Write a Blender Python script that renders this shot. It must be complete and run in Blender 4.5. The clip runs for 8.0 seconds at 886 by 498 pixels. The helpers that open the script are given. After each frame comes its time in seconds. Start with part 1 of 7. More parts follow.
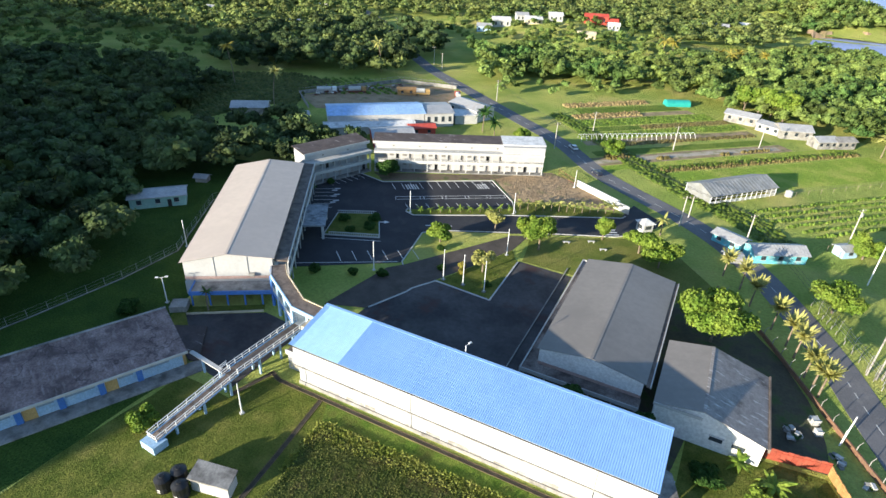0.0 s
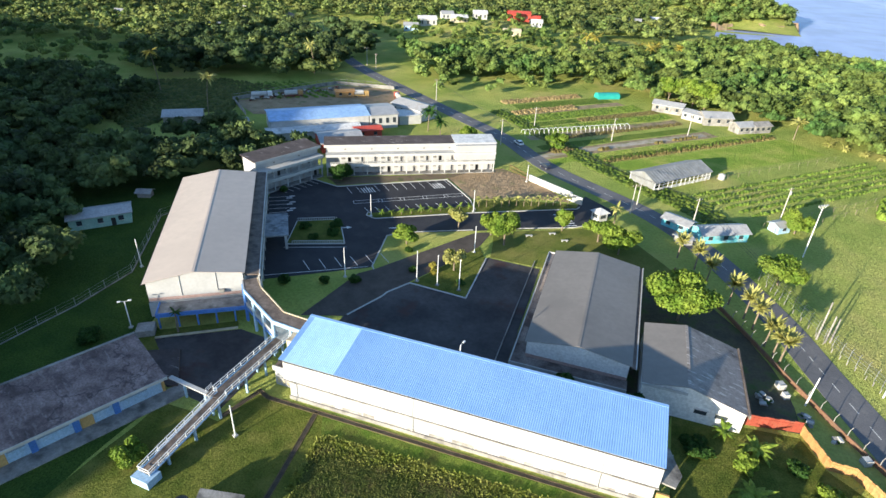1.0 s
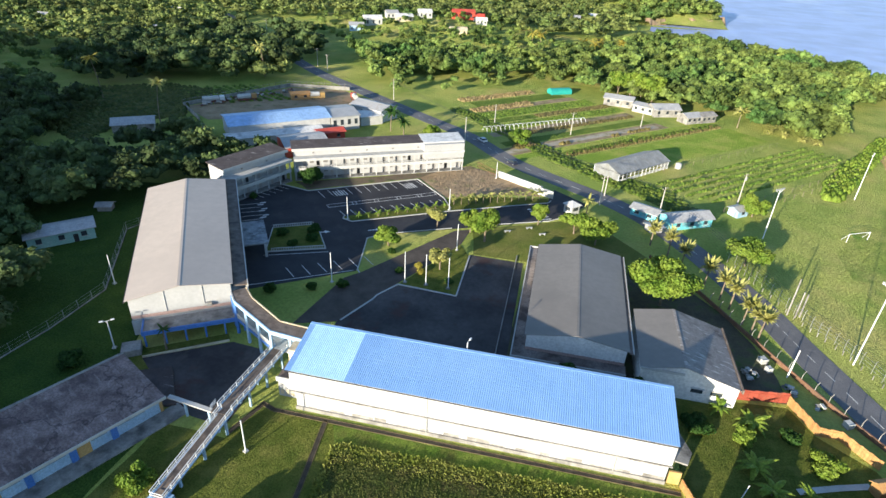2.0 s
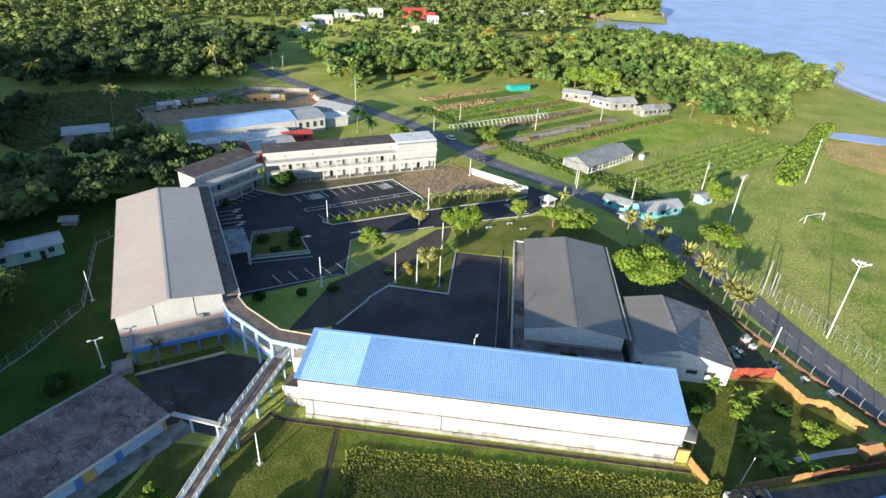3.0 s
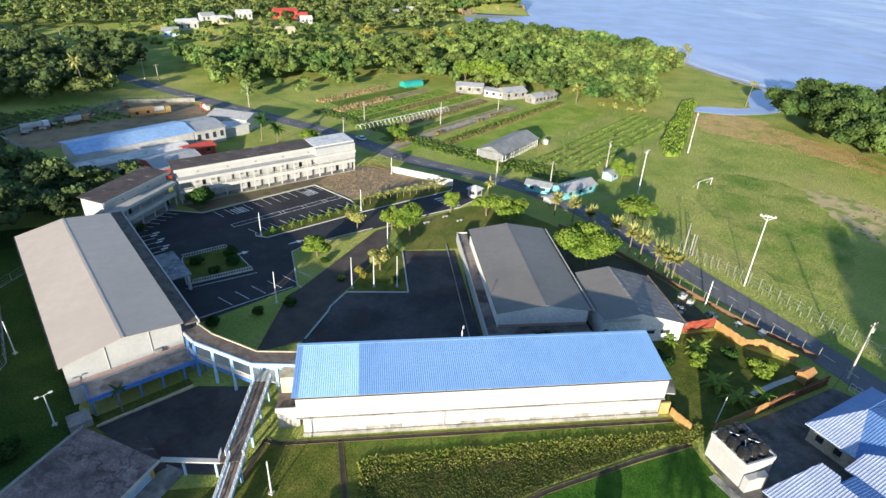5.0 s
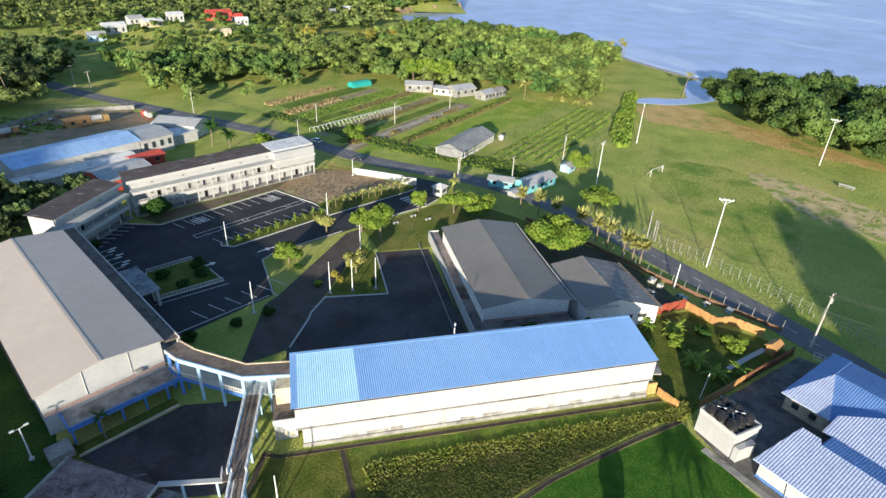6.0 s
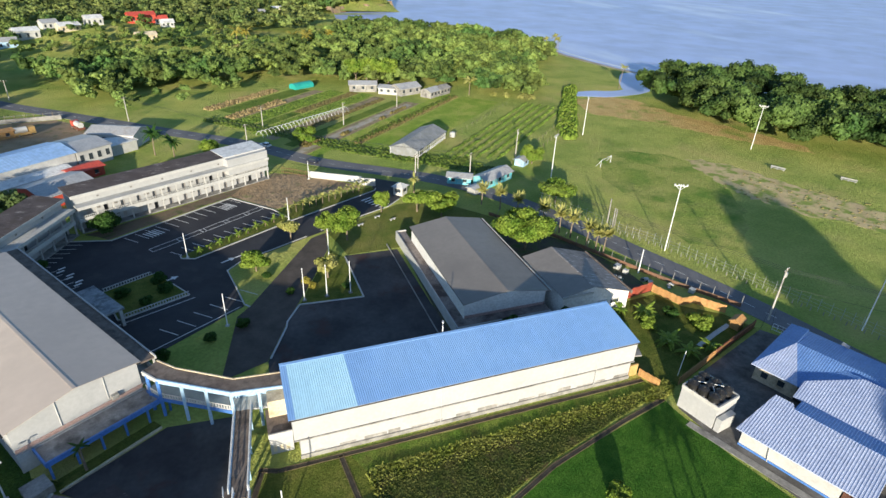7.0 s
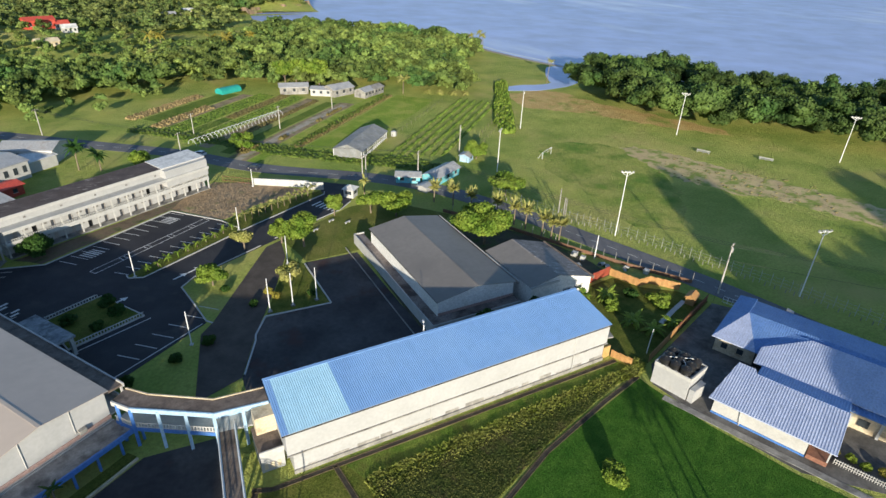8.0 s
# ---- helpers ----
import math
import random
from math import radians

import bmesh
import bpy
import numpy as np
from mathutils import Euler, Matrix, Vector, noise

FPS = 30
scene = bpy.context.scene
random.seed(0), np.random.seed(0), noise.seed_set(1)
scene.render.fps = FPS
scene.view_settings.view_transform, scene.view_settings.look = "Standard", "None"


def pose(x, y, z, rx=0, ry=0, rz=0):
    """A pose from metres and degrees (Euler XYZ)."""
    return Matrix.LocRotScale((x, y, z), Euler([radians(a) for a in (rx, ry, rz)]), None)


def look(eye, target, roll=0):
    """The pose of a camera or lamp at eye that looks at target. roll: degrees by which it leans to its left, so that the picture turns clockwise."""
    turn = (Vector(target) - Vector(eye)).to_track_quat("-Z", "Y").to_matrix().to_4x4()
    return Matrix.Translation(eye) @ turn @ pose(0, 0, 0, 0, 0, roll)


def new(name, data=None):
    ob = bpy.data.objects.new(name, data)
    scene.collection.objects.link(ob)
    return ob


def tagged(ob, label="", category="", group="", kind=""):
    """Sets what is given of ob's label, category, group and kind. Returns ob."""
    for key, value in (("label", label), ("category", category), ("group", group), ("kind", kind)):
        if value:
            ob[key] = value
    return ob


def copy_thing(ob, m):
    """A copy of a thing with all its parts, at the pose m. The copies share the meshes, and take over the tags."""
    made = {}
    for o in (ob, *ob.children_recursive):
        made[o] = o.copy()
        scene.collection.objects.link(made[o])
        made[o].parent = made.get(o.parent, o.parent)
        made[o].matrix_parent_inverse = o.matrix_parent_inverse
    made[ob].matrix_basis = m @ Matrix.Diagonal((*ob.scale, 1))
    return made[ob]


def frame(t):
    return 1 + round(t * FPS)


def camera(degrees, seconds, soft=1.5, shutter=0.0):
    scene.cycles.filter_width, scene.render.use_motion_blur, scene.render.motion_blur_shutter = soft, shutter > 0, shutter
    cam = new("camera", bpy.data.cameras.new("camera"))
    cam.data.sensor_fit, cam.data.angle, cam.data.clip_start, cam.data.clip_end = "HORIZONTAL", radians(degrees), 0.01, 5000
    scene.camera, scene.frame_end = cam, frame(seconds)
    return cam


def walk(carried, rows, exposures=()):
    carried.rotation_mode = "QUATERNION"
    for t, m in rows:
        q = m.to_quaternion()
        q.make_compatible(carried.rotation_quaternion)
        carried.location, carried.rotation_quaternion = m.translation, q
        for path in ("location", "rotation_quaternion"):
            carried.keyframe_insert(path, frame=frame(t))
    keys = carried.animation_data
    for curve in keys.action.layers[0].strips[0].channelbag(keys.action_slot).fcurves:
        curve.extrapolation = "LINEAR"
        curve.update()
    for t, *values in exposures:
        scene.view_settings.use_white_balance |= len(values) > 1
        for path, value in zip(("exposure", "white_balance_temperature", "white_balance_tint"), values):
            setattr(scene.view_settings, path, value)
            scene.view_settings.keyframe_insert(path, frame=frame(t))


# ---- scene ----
cam = camera(75.5, 8.0)
METRES, EYE, TILT, LEAN, TURN = 64.75, 68.7, 0.0, 0.0, 25.5
ROWS = [
    (0.0, 0.0, 0.0, 0.0, 1.42, -29.71, -2.49),
    (0.5, -0.0694, 0.0009, 0.002, -2.84, -29.59, -2.51),
    (1.0, -0.1437, 0.0055, 0.0016, -6.67, -29.47, -2.57),
    (1.5, -0.2145, 0.0139, 0.0005, -9.96, -29.38, -2.63),
    (3.0, -0.4078, 0.0543, -0.003, -18.53, -29.2, -2.6),
    (3.5, -0.4632, 0.0716, -0.0044, -21.58, -29.12, -2.58),
    (4.0, -0.5218, 0.0934, -0.0061, -25.19, -29.02, -2.5),
    (4.5, -0.5781, 0.1188, -0.0081, -28.73, -28.94, -2.44),
    (6.0, -0.7233, 0.2115, -0.0152, -38.68, -28.72, -2.26),
    (6.5, -0.7653, 0.2462, -0.0168, -41.89, -28.68, -2.23),
    (7.0, -0.8084, 0.287, -0.0189, -45.67, -28.61, -2.19),
    (7.5, -0.8485, 0.331, -0.0219, -49.66, -28.52, -2.14),
    (8.0, -0.8838, 0.3779, -0.0246, -53.8, -28.46, -2.04),
]
walk(cam, [(t, pose(0, 0, EYE, TILT, LEAN, TURN) @ pose(METRES * x, METRES * y, METRES * z, 90 + pitch, roll, yaw)) for t, x, y, z, yaw, pitch, roll in ROWS],
     [(0.0, 1.36), (1.5, 1.26), (3.0, 1.15), (4.5, 1.1), (6.0, 0.95), (7.0, 0.82), (8.0, 0.64)])

# ---- light ----
AZ = (0.432, 0.902)           # the way the sunlight travels over the ground
ELEV = 11.2
world = bpy.data.worlds.new("world")
scene.world = world
world.use_nodes = True
wn = world.node_tree
sky = wn.nodes.new("ShaderNodeTexSky")
sky.sky_type = "NISHITA"
sky.sun_disc = False
sky.sun_elevation = radians(ELEV)
sky.sun_rotation = math.atan2(-AZ[0], -AZ[1])
sky.air_density, sky.dust_density, sky.ozone_density = 1.0, 0.4, 3.0
wn.nodes["Background"].inputs["Strength"].default_value = 0.125
wn.links.new(sky.outputs[0], wn.nodes["Background"].inputs["Color"])
sun_data = bpy.data.lights.new("sun", "SUN")
sun_data.energy, sun_data.angle, sun_data.color = 5.0, radians(0.8), (1.0, 0.90, 0.71)
sun = new("sun", sun_data)
sun.matrix_world = look((0, 0, 0), (AZ[0], AZ[1], -math.tan(radians(ELEV))))

# ---- geometry helpers ----
rnd = random.Random(7)


class Geo:
    """Plain lists of corners and faces."""

    def __init__(self):
        self.v, self.f = [], []

    def add(self, vs, fs):
        n = len(self.v)
        self.v += [tuple(p) for p in vs]
        self.f += [tuple(i + n for i in q) for q in fs]
        return self

    def box(self, x0, y0, z0, x1, y1, z1):
        return self.add([(x0, y0, z0), (x1, y0, z0), (x1, y1, z0), (x0, y1, z0), (x0, y0, z1), (x1, y0, z1), (x1, y1, z1), (x0, y1, z1)],
                        [(3, 2, 1, 0), (4, 5, 6, 7), (0, 1, 5, 4), (1, 2, 6, 5), (2, 3, 7, 6), (3, 0, 4, 7)])

    def prism(self, poly, z0, z1):
        n = len(poly)
        area = sum(poly[i][0] * poly[(i + 1) % n][1] - poly[(i + 1) % n][0] * poly[i][1] for i in range(n))
        poly = list(poly) if area > 0 else list(poly)[::-1]
        vs = [(x, y, z0) for x, y in poly] + [(x, y, z1) for x, y in poly]
        fs = [tuple(range(n - 1, -1, -1)), tuple(range(n, 2 * n))] + [(i, (i + 1) % n, n + (i + 1) % n, n + i) for i in range(n)]
        return self.add(vs, fs)

    def wall(self, a, b, z0, z1, t=0.2):
        (ax, ay), (bx, by) = a, b
        d = Vector((bx - ax, by - ay)).normalized()
        nx, ny = -d.y * t / 2, d.x * t / 2
        return self.prism([(ax + nx, ay + ny), (ax - nx, ay - ny), (bx - nx, by - ny), (bx + nx, by + ny)], z0, z1)

    def slab(self, corners, t):
        """A roof sheet through four (or three) corners, t thick."""
        n = len(corners)
        vs = [tuple(c) for c in corners] + [(c[0], c[1], c[2] - t) for c in corners]
        return self.add(vs, [tuple(range(n)), tuple(range(2 * n - 1, n - 1, -1))] + [(i, n + i, n + (i + 1) % n, (i + 1) % n) for i in range(n)])

    def tube(self, p, q, r0, r1=None, n=6):
        r1 = r0 if r1 is None else r1
        p, q = Vector(p), Vector(q)
        m = (q - p).to_track_quat("Z", "Y").to_matrix()
        ring = [(math.cos(2 * math.pi * i / n), math.sin(2 * math.pi * i / n)) for i in range(n)]
        vs = [p + m @ Vector((c * r0, s * r0, 0)) for c, s in ring] + [q + m @ Vector((c * r1, s * r1, 0)) for c, s in ring]
        return self.add(vs, [(i, (i + 1) % n, n + (i + 1) % n, n + i) for i in range(n)] + [tuple(range(n - 1, -1, -1)), tuple(range(n, 2 * n))])

    def turned(self, m):
        self.v = [tuple(m @ Vector(p)) for p in self.v]
        return self


def mesh_of(name, geo, material, smooth=False):
    me = bpy.data.meshes.new(name)
    me.from_pydata(geo.v, [], geo.f)
    if material:
        me.materials.append(material)
    if smooth:
        me.polygons.foreach_set("use_smooth", [True] * len(me.polygons))
    me.update()
    return me


def part(name, geo, material, parent, label="", smooth=False):
    ob = new(name, geo if isinstance(geo, bpy.types.Mesh) else mesh_of(name, geo, material, smooth))
    ob.parent = parent
    return tagged(ob, label)


def solo(name, geo, material, label, category, group="", kind="", smooth=False):
    return tagged(new(name, mesh_of(name, geo, material, smooth)), label, category, group, kind)


def thing(name, m, label, category, group=""):
    ob = new(name)
    ob.empty_display_size = 0.3
    ob.matrix_basis = m
    return tagged(ob, label, category, group)


# ---- materials ----
def surf(name, a, b, scale=1.0, rough=0.8, metal=0.0, bump=0.0, fine=None, stain=None, stain_scale=0.15, stain_cut=(0.5, 0.68), rand=0.0, island=0.0,
         streak=None, bump_scale=None, spec=0.4, grain=0.16, fuzz=0.0, fuzz_scale=3.0, patch=0.0):
    """Two tones mixed by noise in world space, a finer grain, stains with an uneven outline, and some change from piece to piece.
    fuzz leans the surface about at the scale of blades and leaves; patch gives each tree-sized spot a tone of its own."""
    m = bpy.data.materials.new(name)
    m.use_nodes = True
    t = m.node_tree
    bs = t.nodes["Principled BSDF"]
    bs.inputs["Roughness"].default_value, bs.inputs["Metallic"].default_value = rough, metal
    bs.inputs["Specular IOR Level"].default_value = spec
    pos = t.nodes.new("ShaderNodeNewGeometry")
    at = pos.outputs["Position"]

    def noisy(sc, detail=4.0, vec=at, lo=0.35, hi=0.65):
        n = t.nodes.new("ShaderNodeTexNoise")
        n.inputs["Scale"].default_value, n.inputs["Detail"].default_value, n.inputs["Roughness"].default_value = sc, detail, 0.6
        t.links.new(vec, n.inputs["Vector"])
        r = t.nodes.new("ShaderNodeMapRange")
        r.inputs["From Min"].default_value, r.inputs["From Max"].default_value = lo, hi
        t.links.new(n.outputs["Fac"], r.inputs["Value"])
        return r.outputs["Result"]

    def mixed(fac, ca, cb, mode="MIX"):
        x = t.nodes.new("ShaderNodeMix")
        x.data_type, x.blend_type = "RGBA", mode
        for sock, val in ((x.inputs["Factor"], fac), (x.inputs["A"], ca), (x.inputs["B"], cb)):
            if isinstance(val, bpy.types.NodeSocket):
                t.links.new(val, sock)
            else:
                sock.default_value = val if isinstance(val, float) else (*val, 1.0)
        return x.outputs["Result"]

    big = noisy(scale)
    col = mixed(big, a, b)
    small = noisy(scale * (fine or 7.0), 3.0)
    dim = t.nodes.new("ShaderNodeMapRange")
    dim.inputs["To Min"].default_value, dim.inputs["To Max"].default_value = 1 - grain, 1 + grain * 0.7
    t.links.new(small, dim.inputs["Value"])
    factor = dim.outputs["Result"]
    for amount, source in ((rand, "object"), (island, "island")):
        if amount:
            if source == "object":
                out = t.nodes.new("ShaderNodeObjectInfo").outputs["Random"]
            else:
                out = pos.outputs["Random Per Island"]
            r = t.nodes.new("ShaderNodeMapRange")
            r.inputs["To Min"].default_value, r.inputs["To Max"].default_value = 1 - amount, 1 + amount
            t.links.new(out, r.inputs["Value"])
            mul = t.nodes.new("ShaderNodeMath")
            mul.operation = "MULTIPLY"
            t.links.new(factor, mul.inputs[0])
            t.links.new(r.outputs["Result"], mul.inputs[1])
            factor = mul.outputs[0]
    if patch:
        cell = t.nodes.new("ShaderNodeTexVoronoi")
        cell.voronoi_dimensions = "2D"
        cell.inputs["Scale"].default_value = 1.0 / patch
        t.links.new(at, cell.inputs["Vector"])
        split = t.nodes.new("ShaderNodeSeparateColor")
        t.links.new(cell.outputs["Color"], split.inputs["Color"])
        r = t.nodes.new("ShaderNodeMapRange")
        r.inputs["To Min"].default_value, r.inputs["To Max"].default_value = 0.5, 1.5
        t.links.new(split.outputs["Red"], r.inputs["Value"])
        mul = t.nodes.new("ShaderNodeMath")
        mul.operation = "MULTIPLY"
        t.links.new(factor, mul.inputs[0])
        t.links.new(r.outputs["Result"], mul.inputs[1])
        factor = mul.outputs[0]
        warm = t.nodes.new("ShaderNodeMapRange")
        warm.inputs["From Min"].default_value, warm.inputs["To Max"].default_value = 0.55, 0.6
        t.links.new(split.outputs["Green"], warm.inputs["Value"])
        col = mixed(warm.outputs["Result"], col, b)
    x = t.nodes.new("ShaderNodeVectorMath")
    x.operation = "SCALE"
    t.links.new(col, x.inputs[0])
    t.links.new(factor, x.inputs["Scale"])
    col = x.outputs[0]
    if stain:
        col = mixed(noisy(stain_scale, 6.0, at, *stain_cut), col, stain)
    if streak:
        colour, stretch, cut = streak
        mp = t.nodes.new("ShaderNodeVectorMath")
        mp.operation = "MULTIPLY"
        mp.inputs[1].default_value = stretch
        t.links.new(at, mp.inputs[0])
        col = mixed(noisy(1.0, 5.0, mp.outputs[0], *cut), col, colour)
    t.links.new(col, bs.inputs["Base Color"])
    if fuzz:
        n = t.nodes.new("ShaderNodeTexNoise")
        n.inputs["Scale"].default_value, n.inputs["Detail"].default_value = fuzz_scale, 2.0
        t.links.new(at, n.inputs["Vector"])
        off = t.nodes.new("ShaderNodeVectorMath")
        off.operation = "MULTIPLY_ADD"
        off.inputs[1].default_value, off.inputs[2].default_value = (fuzz,) * 3, (-fuzz / 2,) * 3
        t.links.new(n.outputs["Color"], off.inputs[0])
        lean = t.nodes.new("ShaderNodeVectorMath")
        t.links.new(off.outputs[0], lean.inputs[0])
        t.links.new(pos.outputs["Normal"], lean.inputs[1])
        unit = t.nodes.new("ShaderNodeVectorMath")
        unit.operation = "NORMALIZE"
        t.links.new(lean.outputs[0], unit.inputs[0])
        t.links.new(unit.outputs[0], bs.inputs["Normal"])
    elif bump:
        bn = t.nodes.new("ShaderNodeBump")
        bn.inputs["Strength"].default_value, bn.inputs["Distance"].default_value = 1.0, bump
        n = noisy(bump_scale or scale * 5, 5.0, at, 0.0, 1.0)
        t.links.new(n, bn.inputs["Height"])
        t.links.new(bn.outputs["Normal"], bs.inputs["Normal"])
    return m


M_GRASS = surf("grass", (0.245, 0.325, 0.070), (0.430, 0.445, 0.120), 0.05, 0.95, fine=30, stain=(0.50, 0.42, 0.16), stain_scale=0.03, stain_cut=(0.52, 0.75), spec=0.1, fuzz=5.4, fuzz_scale=9.0)
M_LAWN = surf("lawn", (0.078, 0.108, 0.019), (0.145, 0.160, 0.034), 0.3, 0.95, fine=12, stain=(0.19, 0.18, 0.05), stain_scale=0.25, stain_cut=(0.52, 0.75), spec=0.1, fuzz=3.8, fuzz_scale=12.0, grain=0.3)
M_ASPHALT = surf("asphalt", (0.024, 0.024, 0.030), (0.038, 0.038, 0.044), 0.15, 0.85, bump=0.01, fine=40, stain=(0.062, 0.058, 0.058), stain_scale=0.2, stain_cut=(0.55, 0.8), bump_scale=20)
M_ROAD = surf("road_asphalt", (0.12, 0.12, 0.13), (0.165, 0.162, 0.17), 0.12, 0.85, bump=0.01, fine=40, stain=(0.21, 0.205, 0.20), stain_scale=0.3, stain_cut=(0.58, 0.8), bump_scale=20)
M_COURT = surf("worn_court", (0.034, 0.032, 0.036), (0.085, 0.079, 0.080), 0.09, 0.9, bump=0.01, fine=12, stain=(0.060, 0.034, 0.032), stain_scale=0.12, stain_cut=(0.57, 0.66), bump_scale=15,
               streak=((0.13, 0.12, 0.115), (0.10, 0.05, 1.0), (0.56, 0.74)))
M_PAVE = surf("brown_paving", (0.062, 0.050, 0.043), (0.10, 0.082, 0.07), 0.3, 0.9, bump=0.01, fine=20, bump_scale=12)
M_DIRT = surf("bare_dirt", (0.27, 0.185, 0.105), (0.38, 0.27, 0.16), 0.2, 0.95, fuzz=2.0, bump=0.06, fine=15, stain=(0.09, 0.13, 0.03), stain_scale=0.25, stain_cut=(0.56, 0.72), bump_scale=3)
M_WHITE = surf("white_paint", (0.43, 0.43, 0.425), (0.51, 0.51, 0.50), 0.5, 0.7, grain=0.08, stain=(0.33, 0.30, 0.26), stain_scale=0.6, stain_cut=(0.60, 0.82))
M_WALL = surf("white_wall", (0.385, 0.390, 0.400), (0.425, 0.429, 0.438), 0.25, 0.75, grain=0.06, stain=(0.33, 0.31, 0.285), stain_scale=0.35, stain_cut=(0.64, 0.85), bump_scale=6,
              streak=((0.32, 0.305, 0.285), (0.9, 0.9, 0.12), (0.64, 0.88)))
M_CONC = surf("grey_concrete", (0.22, 0.21, 0.20), (0.34, 0.33, 0.31), 0.4, 0.9, bump=0.02, stain=(0.09, 0.085, 0.08), stain_scale=0.3, stain_cut=(0.5, 0.7), bump_scale=6)
M_BLUEROOF = surf("blue_metal_roof", (0.185, 0.35, 0.66), (0.21, 0.385, 0.70), 0.04, 0.45, 0.0, 0.0, fine=14, stain=(0.245, 0.42, 0.71), stain_scale=0.06, stain_cut=(0.45, 0.8), rand=0.025, grain=0.05)
M_PALEROOF = surf("pale_blue_metal_roof", (0.35, 0.60, 0.79), (0.41, 0.66, 0.84), 0.1, 0.45, fine=14, rand=0.03, grain=0.05)
M_BEIGEROOF = surf("beige_metal_roof", (0.50, 0.425, 0.365), (0.56, 0.475, 0.41), 0.03, 0.5, fine=20, rand=0.012, grain=0.05, stain=(0.47, 0.40, 0.35), stain_scale=0.05, stain_cut=(0.5, 0.8))
M_GREYROOF = surf("grey_metal_roof", (0.205, 0.186, 0.170), (0.24, 0.218, 0.20), 0.05, 0.55, fine=20, rand=0.015, grain=0.06, stain=(0.18, 0.163, 0.15), stain_scale=0.08)
M_OLDROOF = surf("weathered_roof", (0.066, 0.053, 0.054), (0.115, 0.094, 0.092), 0.3, 0.95, bump=0.05, fine=9, stain=(0.075, 0.058, 0.055), stain_scale=0.2, stain_cut=(0.5, 0.62),
                 streak=((0.42, 0.38, 0.36), (0.3, 1.3, 0.5), (0.62, 0.74)), bump_scale=4)
M_STREAKED = surf("streaked_grey_roof", (0.24, 0.215, 0.205), (0.36, 0.33, 0.31), 0.3, 0.9, bump=0.02, fine=9, stain=(0.12, 0.105, 0.10), stain_scale=0.3, stain_cut=(0.5, 0.7), streak=((0.62, 0.59, 0.56), (0.35, 1.4, 0.5), (0.58, 0.72)), bump_scale=4)
M_BLUE = surf("blue_paint", (0.055, 0.17, 0.47), (0.08, 0.21, 0.55), 0.6, 0.6, stain=(0.2, 0.27, 0.42), stain_scale=0.8, stain_cut=(0.6, 0.85))
M_PALEBLUE = surf("pale_blue_paint", (0.30, 0.47, 0.66), (0.38, 0.54, 0.70), 0.5, 0.65, stain=(0.25, 0.30, 0.36), stain_scale=0.6, stain_cut=(0.6, 0.85))
M_DARK = surf("dark_opening", (0.02, 0.02, 0.022), (0.035, 0.034, 0.034), 0.5, 0.6)
M_BARK = surf("bark", (0.15, 0.115, 0.08), (0.25, 0.20, 0.15), 1.5, 0.95, bump=0.03, bump_scale=8)
# base colours raised to stand in for reflected sky, with paler streaks
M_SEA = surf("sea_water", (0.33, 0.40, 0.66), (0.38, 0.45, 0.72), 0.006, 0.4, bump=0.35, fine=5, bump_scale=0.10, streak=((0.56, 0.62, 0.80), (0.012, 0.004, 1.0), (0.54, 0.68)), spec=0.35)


def leaf_mat(name, a, b, scale=0.06, island=0.2, patch=0.0, fuzz=2.6, fuzz_scale=1.6):
    m = surf(name, a, b, scale, 0.65, fine=12, island=island, spec=0.2, grain=0.3, fuzz=fuzz, fuzz_scale=fuzz_scale, patch=patch)
    bs = m.node_tree.nodes["Principled BSDF"]
    tr = m.node_tree.nodes.new("ShaderNodeBsdfTranslucent")
    mx = m.node_tree.nodes.new("ShaderNodeMixShader")
    mx.inputs[0].default_value = 0.25
    m.node_tree.links.new(bs.inputs["Base Color"].links[0].from_socket, tr.inputs["Color"])
    m.node_tree.links.new(bs.outputs[0], mx.inputs[1])
    m.node_tree.links.new(tr.outputs[0], mx.inputs[2])
    m.node_tree.links.new(mx.outputs[0], m.node_tree.nodes["Material Output"].inputs["Surface"])
    return m


# kept dark: part of the west slope's shade is in this leaf colour
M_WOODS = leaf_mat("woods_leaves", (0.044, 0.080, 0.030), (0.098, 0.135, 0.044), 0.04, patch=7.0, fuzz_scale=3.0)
M_SHOREWOODS = leaf_mat("shore_tree_leaves", (0.042, 0.092, 0.024), (0.110, 0.165, 0.042), 0.05, patch=9.0)
# brighter copy of the woods' leaves, sunlight put into the colour
M_SUNWOODS = leaf_mat("sunlit_woods_leaves", (0.066, 0.138, 0.036), (0.205, 0.262, 0.066), 0.03, patch=8.0, fuzz_scale=3.0)
# paler, greyer leaves: some distance haze and sun are in the colour
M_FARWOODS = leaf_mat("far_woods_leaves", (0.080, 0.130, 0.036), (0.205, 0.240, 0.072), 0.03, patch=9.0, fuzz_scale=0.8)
M_LEAF = leaf_mat("bright_leaves", (0.110, 0.200, 0.024), (0.235, 0.310, 0.048), 0.25, fuzz_scale=2.5)
M_DEEP = leaf_mat("deep_green_leaves", (0.026, 0.075, 0.014), (0.055, 0.115, 0.022), 0.2, fuzz_scale=2.5)
M_PALM = leaf_mat("palm_fronds", (0.30, 0.31, 0.08), (0.44, 0.42, 0.15), 0.3)
M_YELLOW = leaf_mat("yellow_palm_fronds", (0.30, 0.27, 0.05), (0.40, 0.34, 0.07), 0.3)

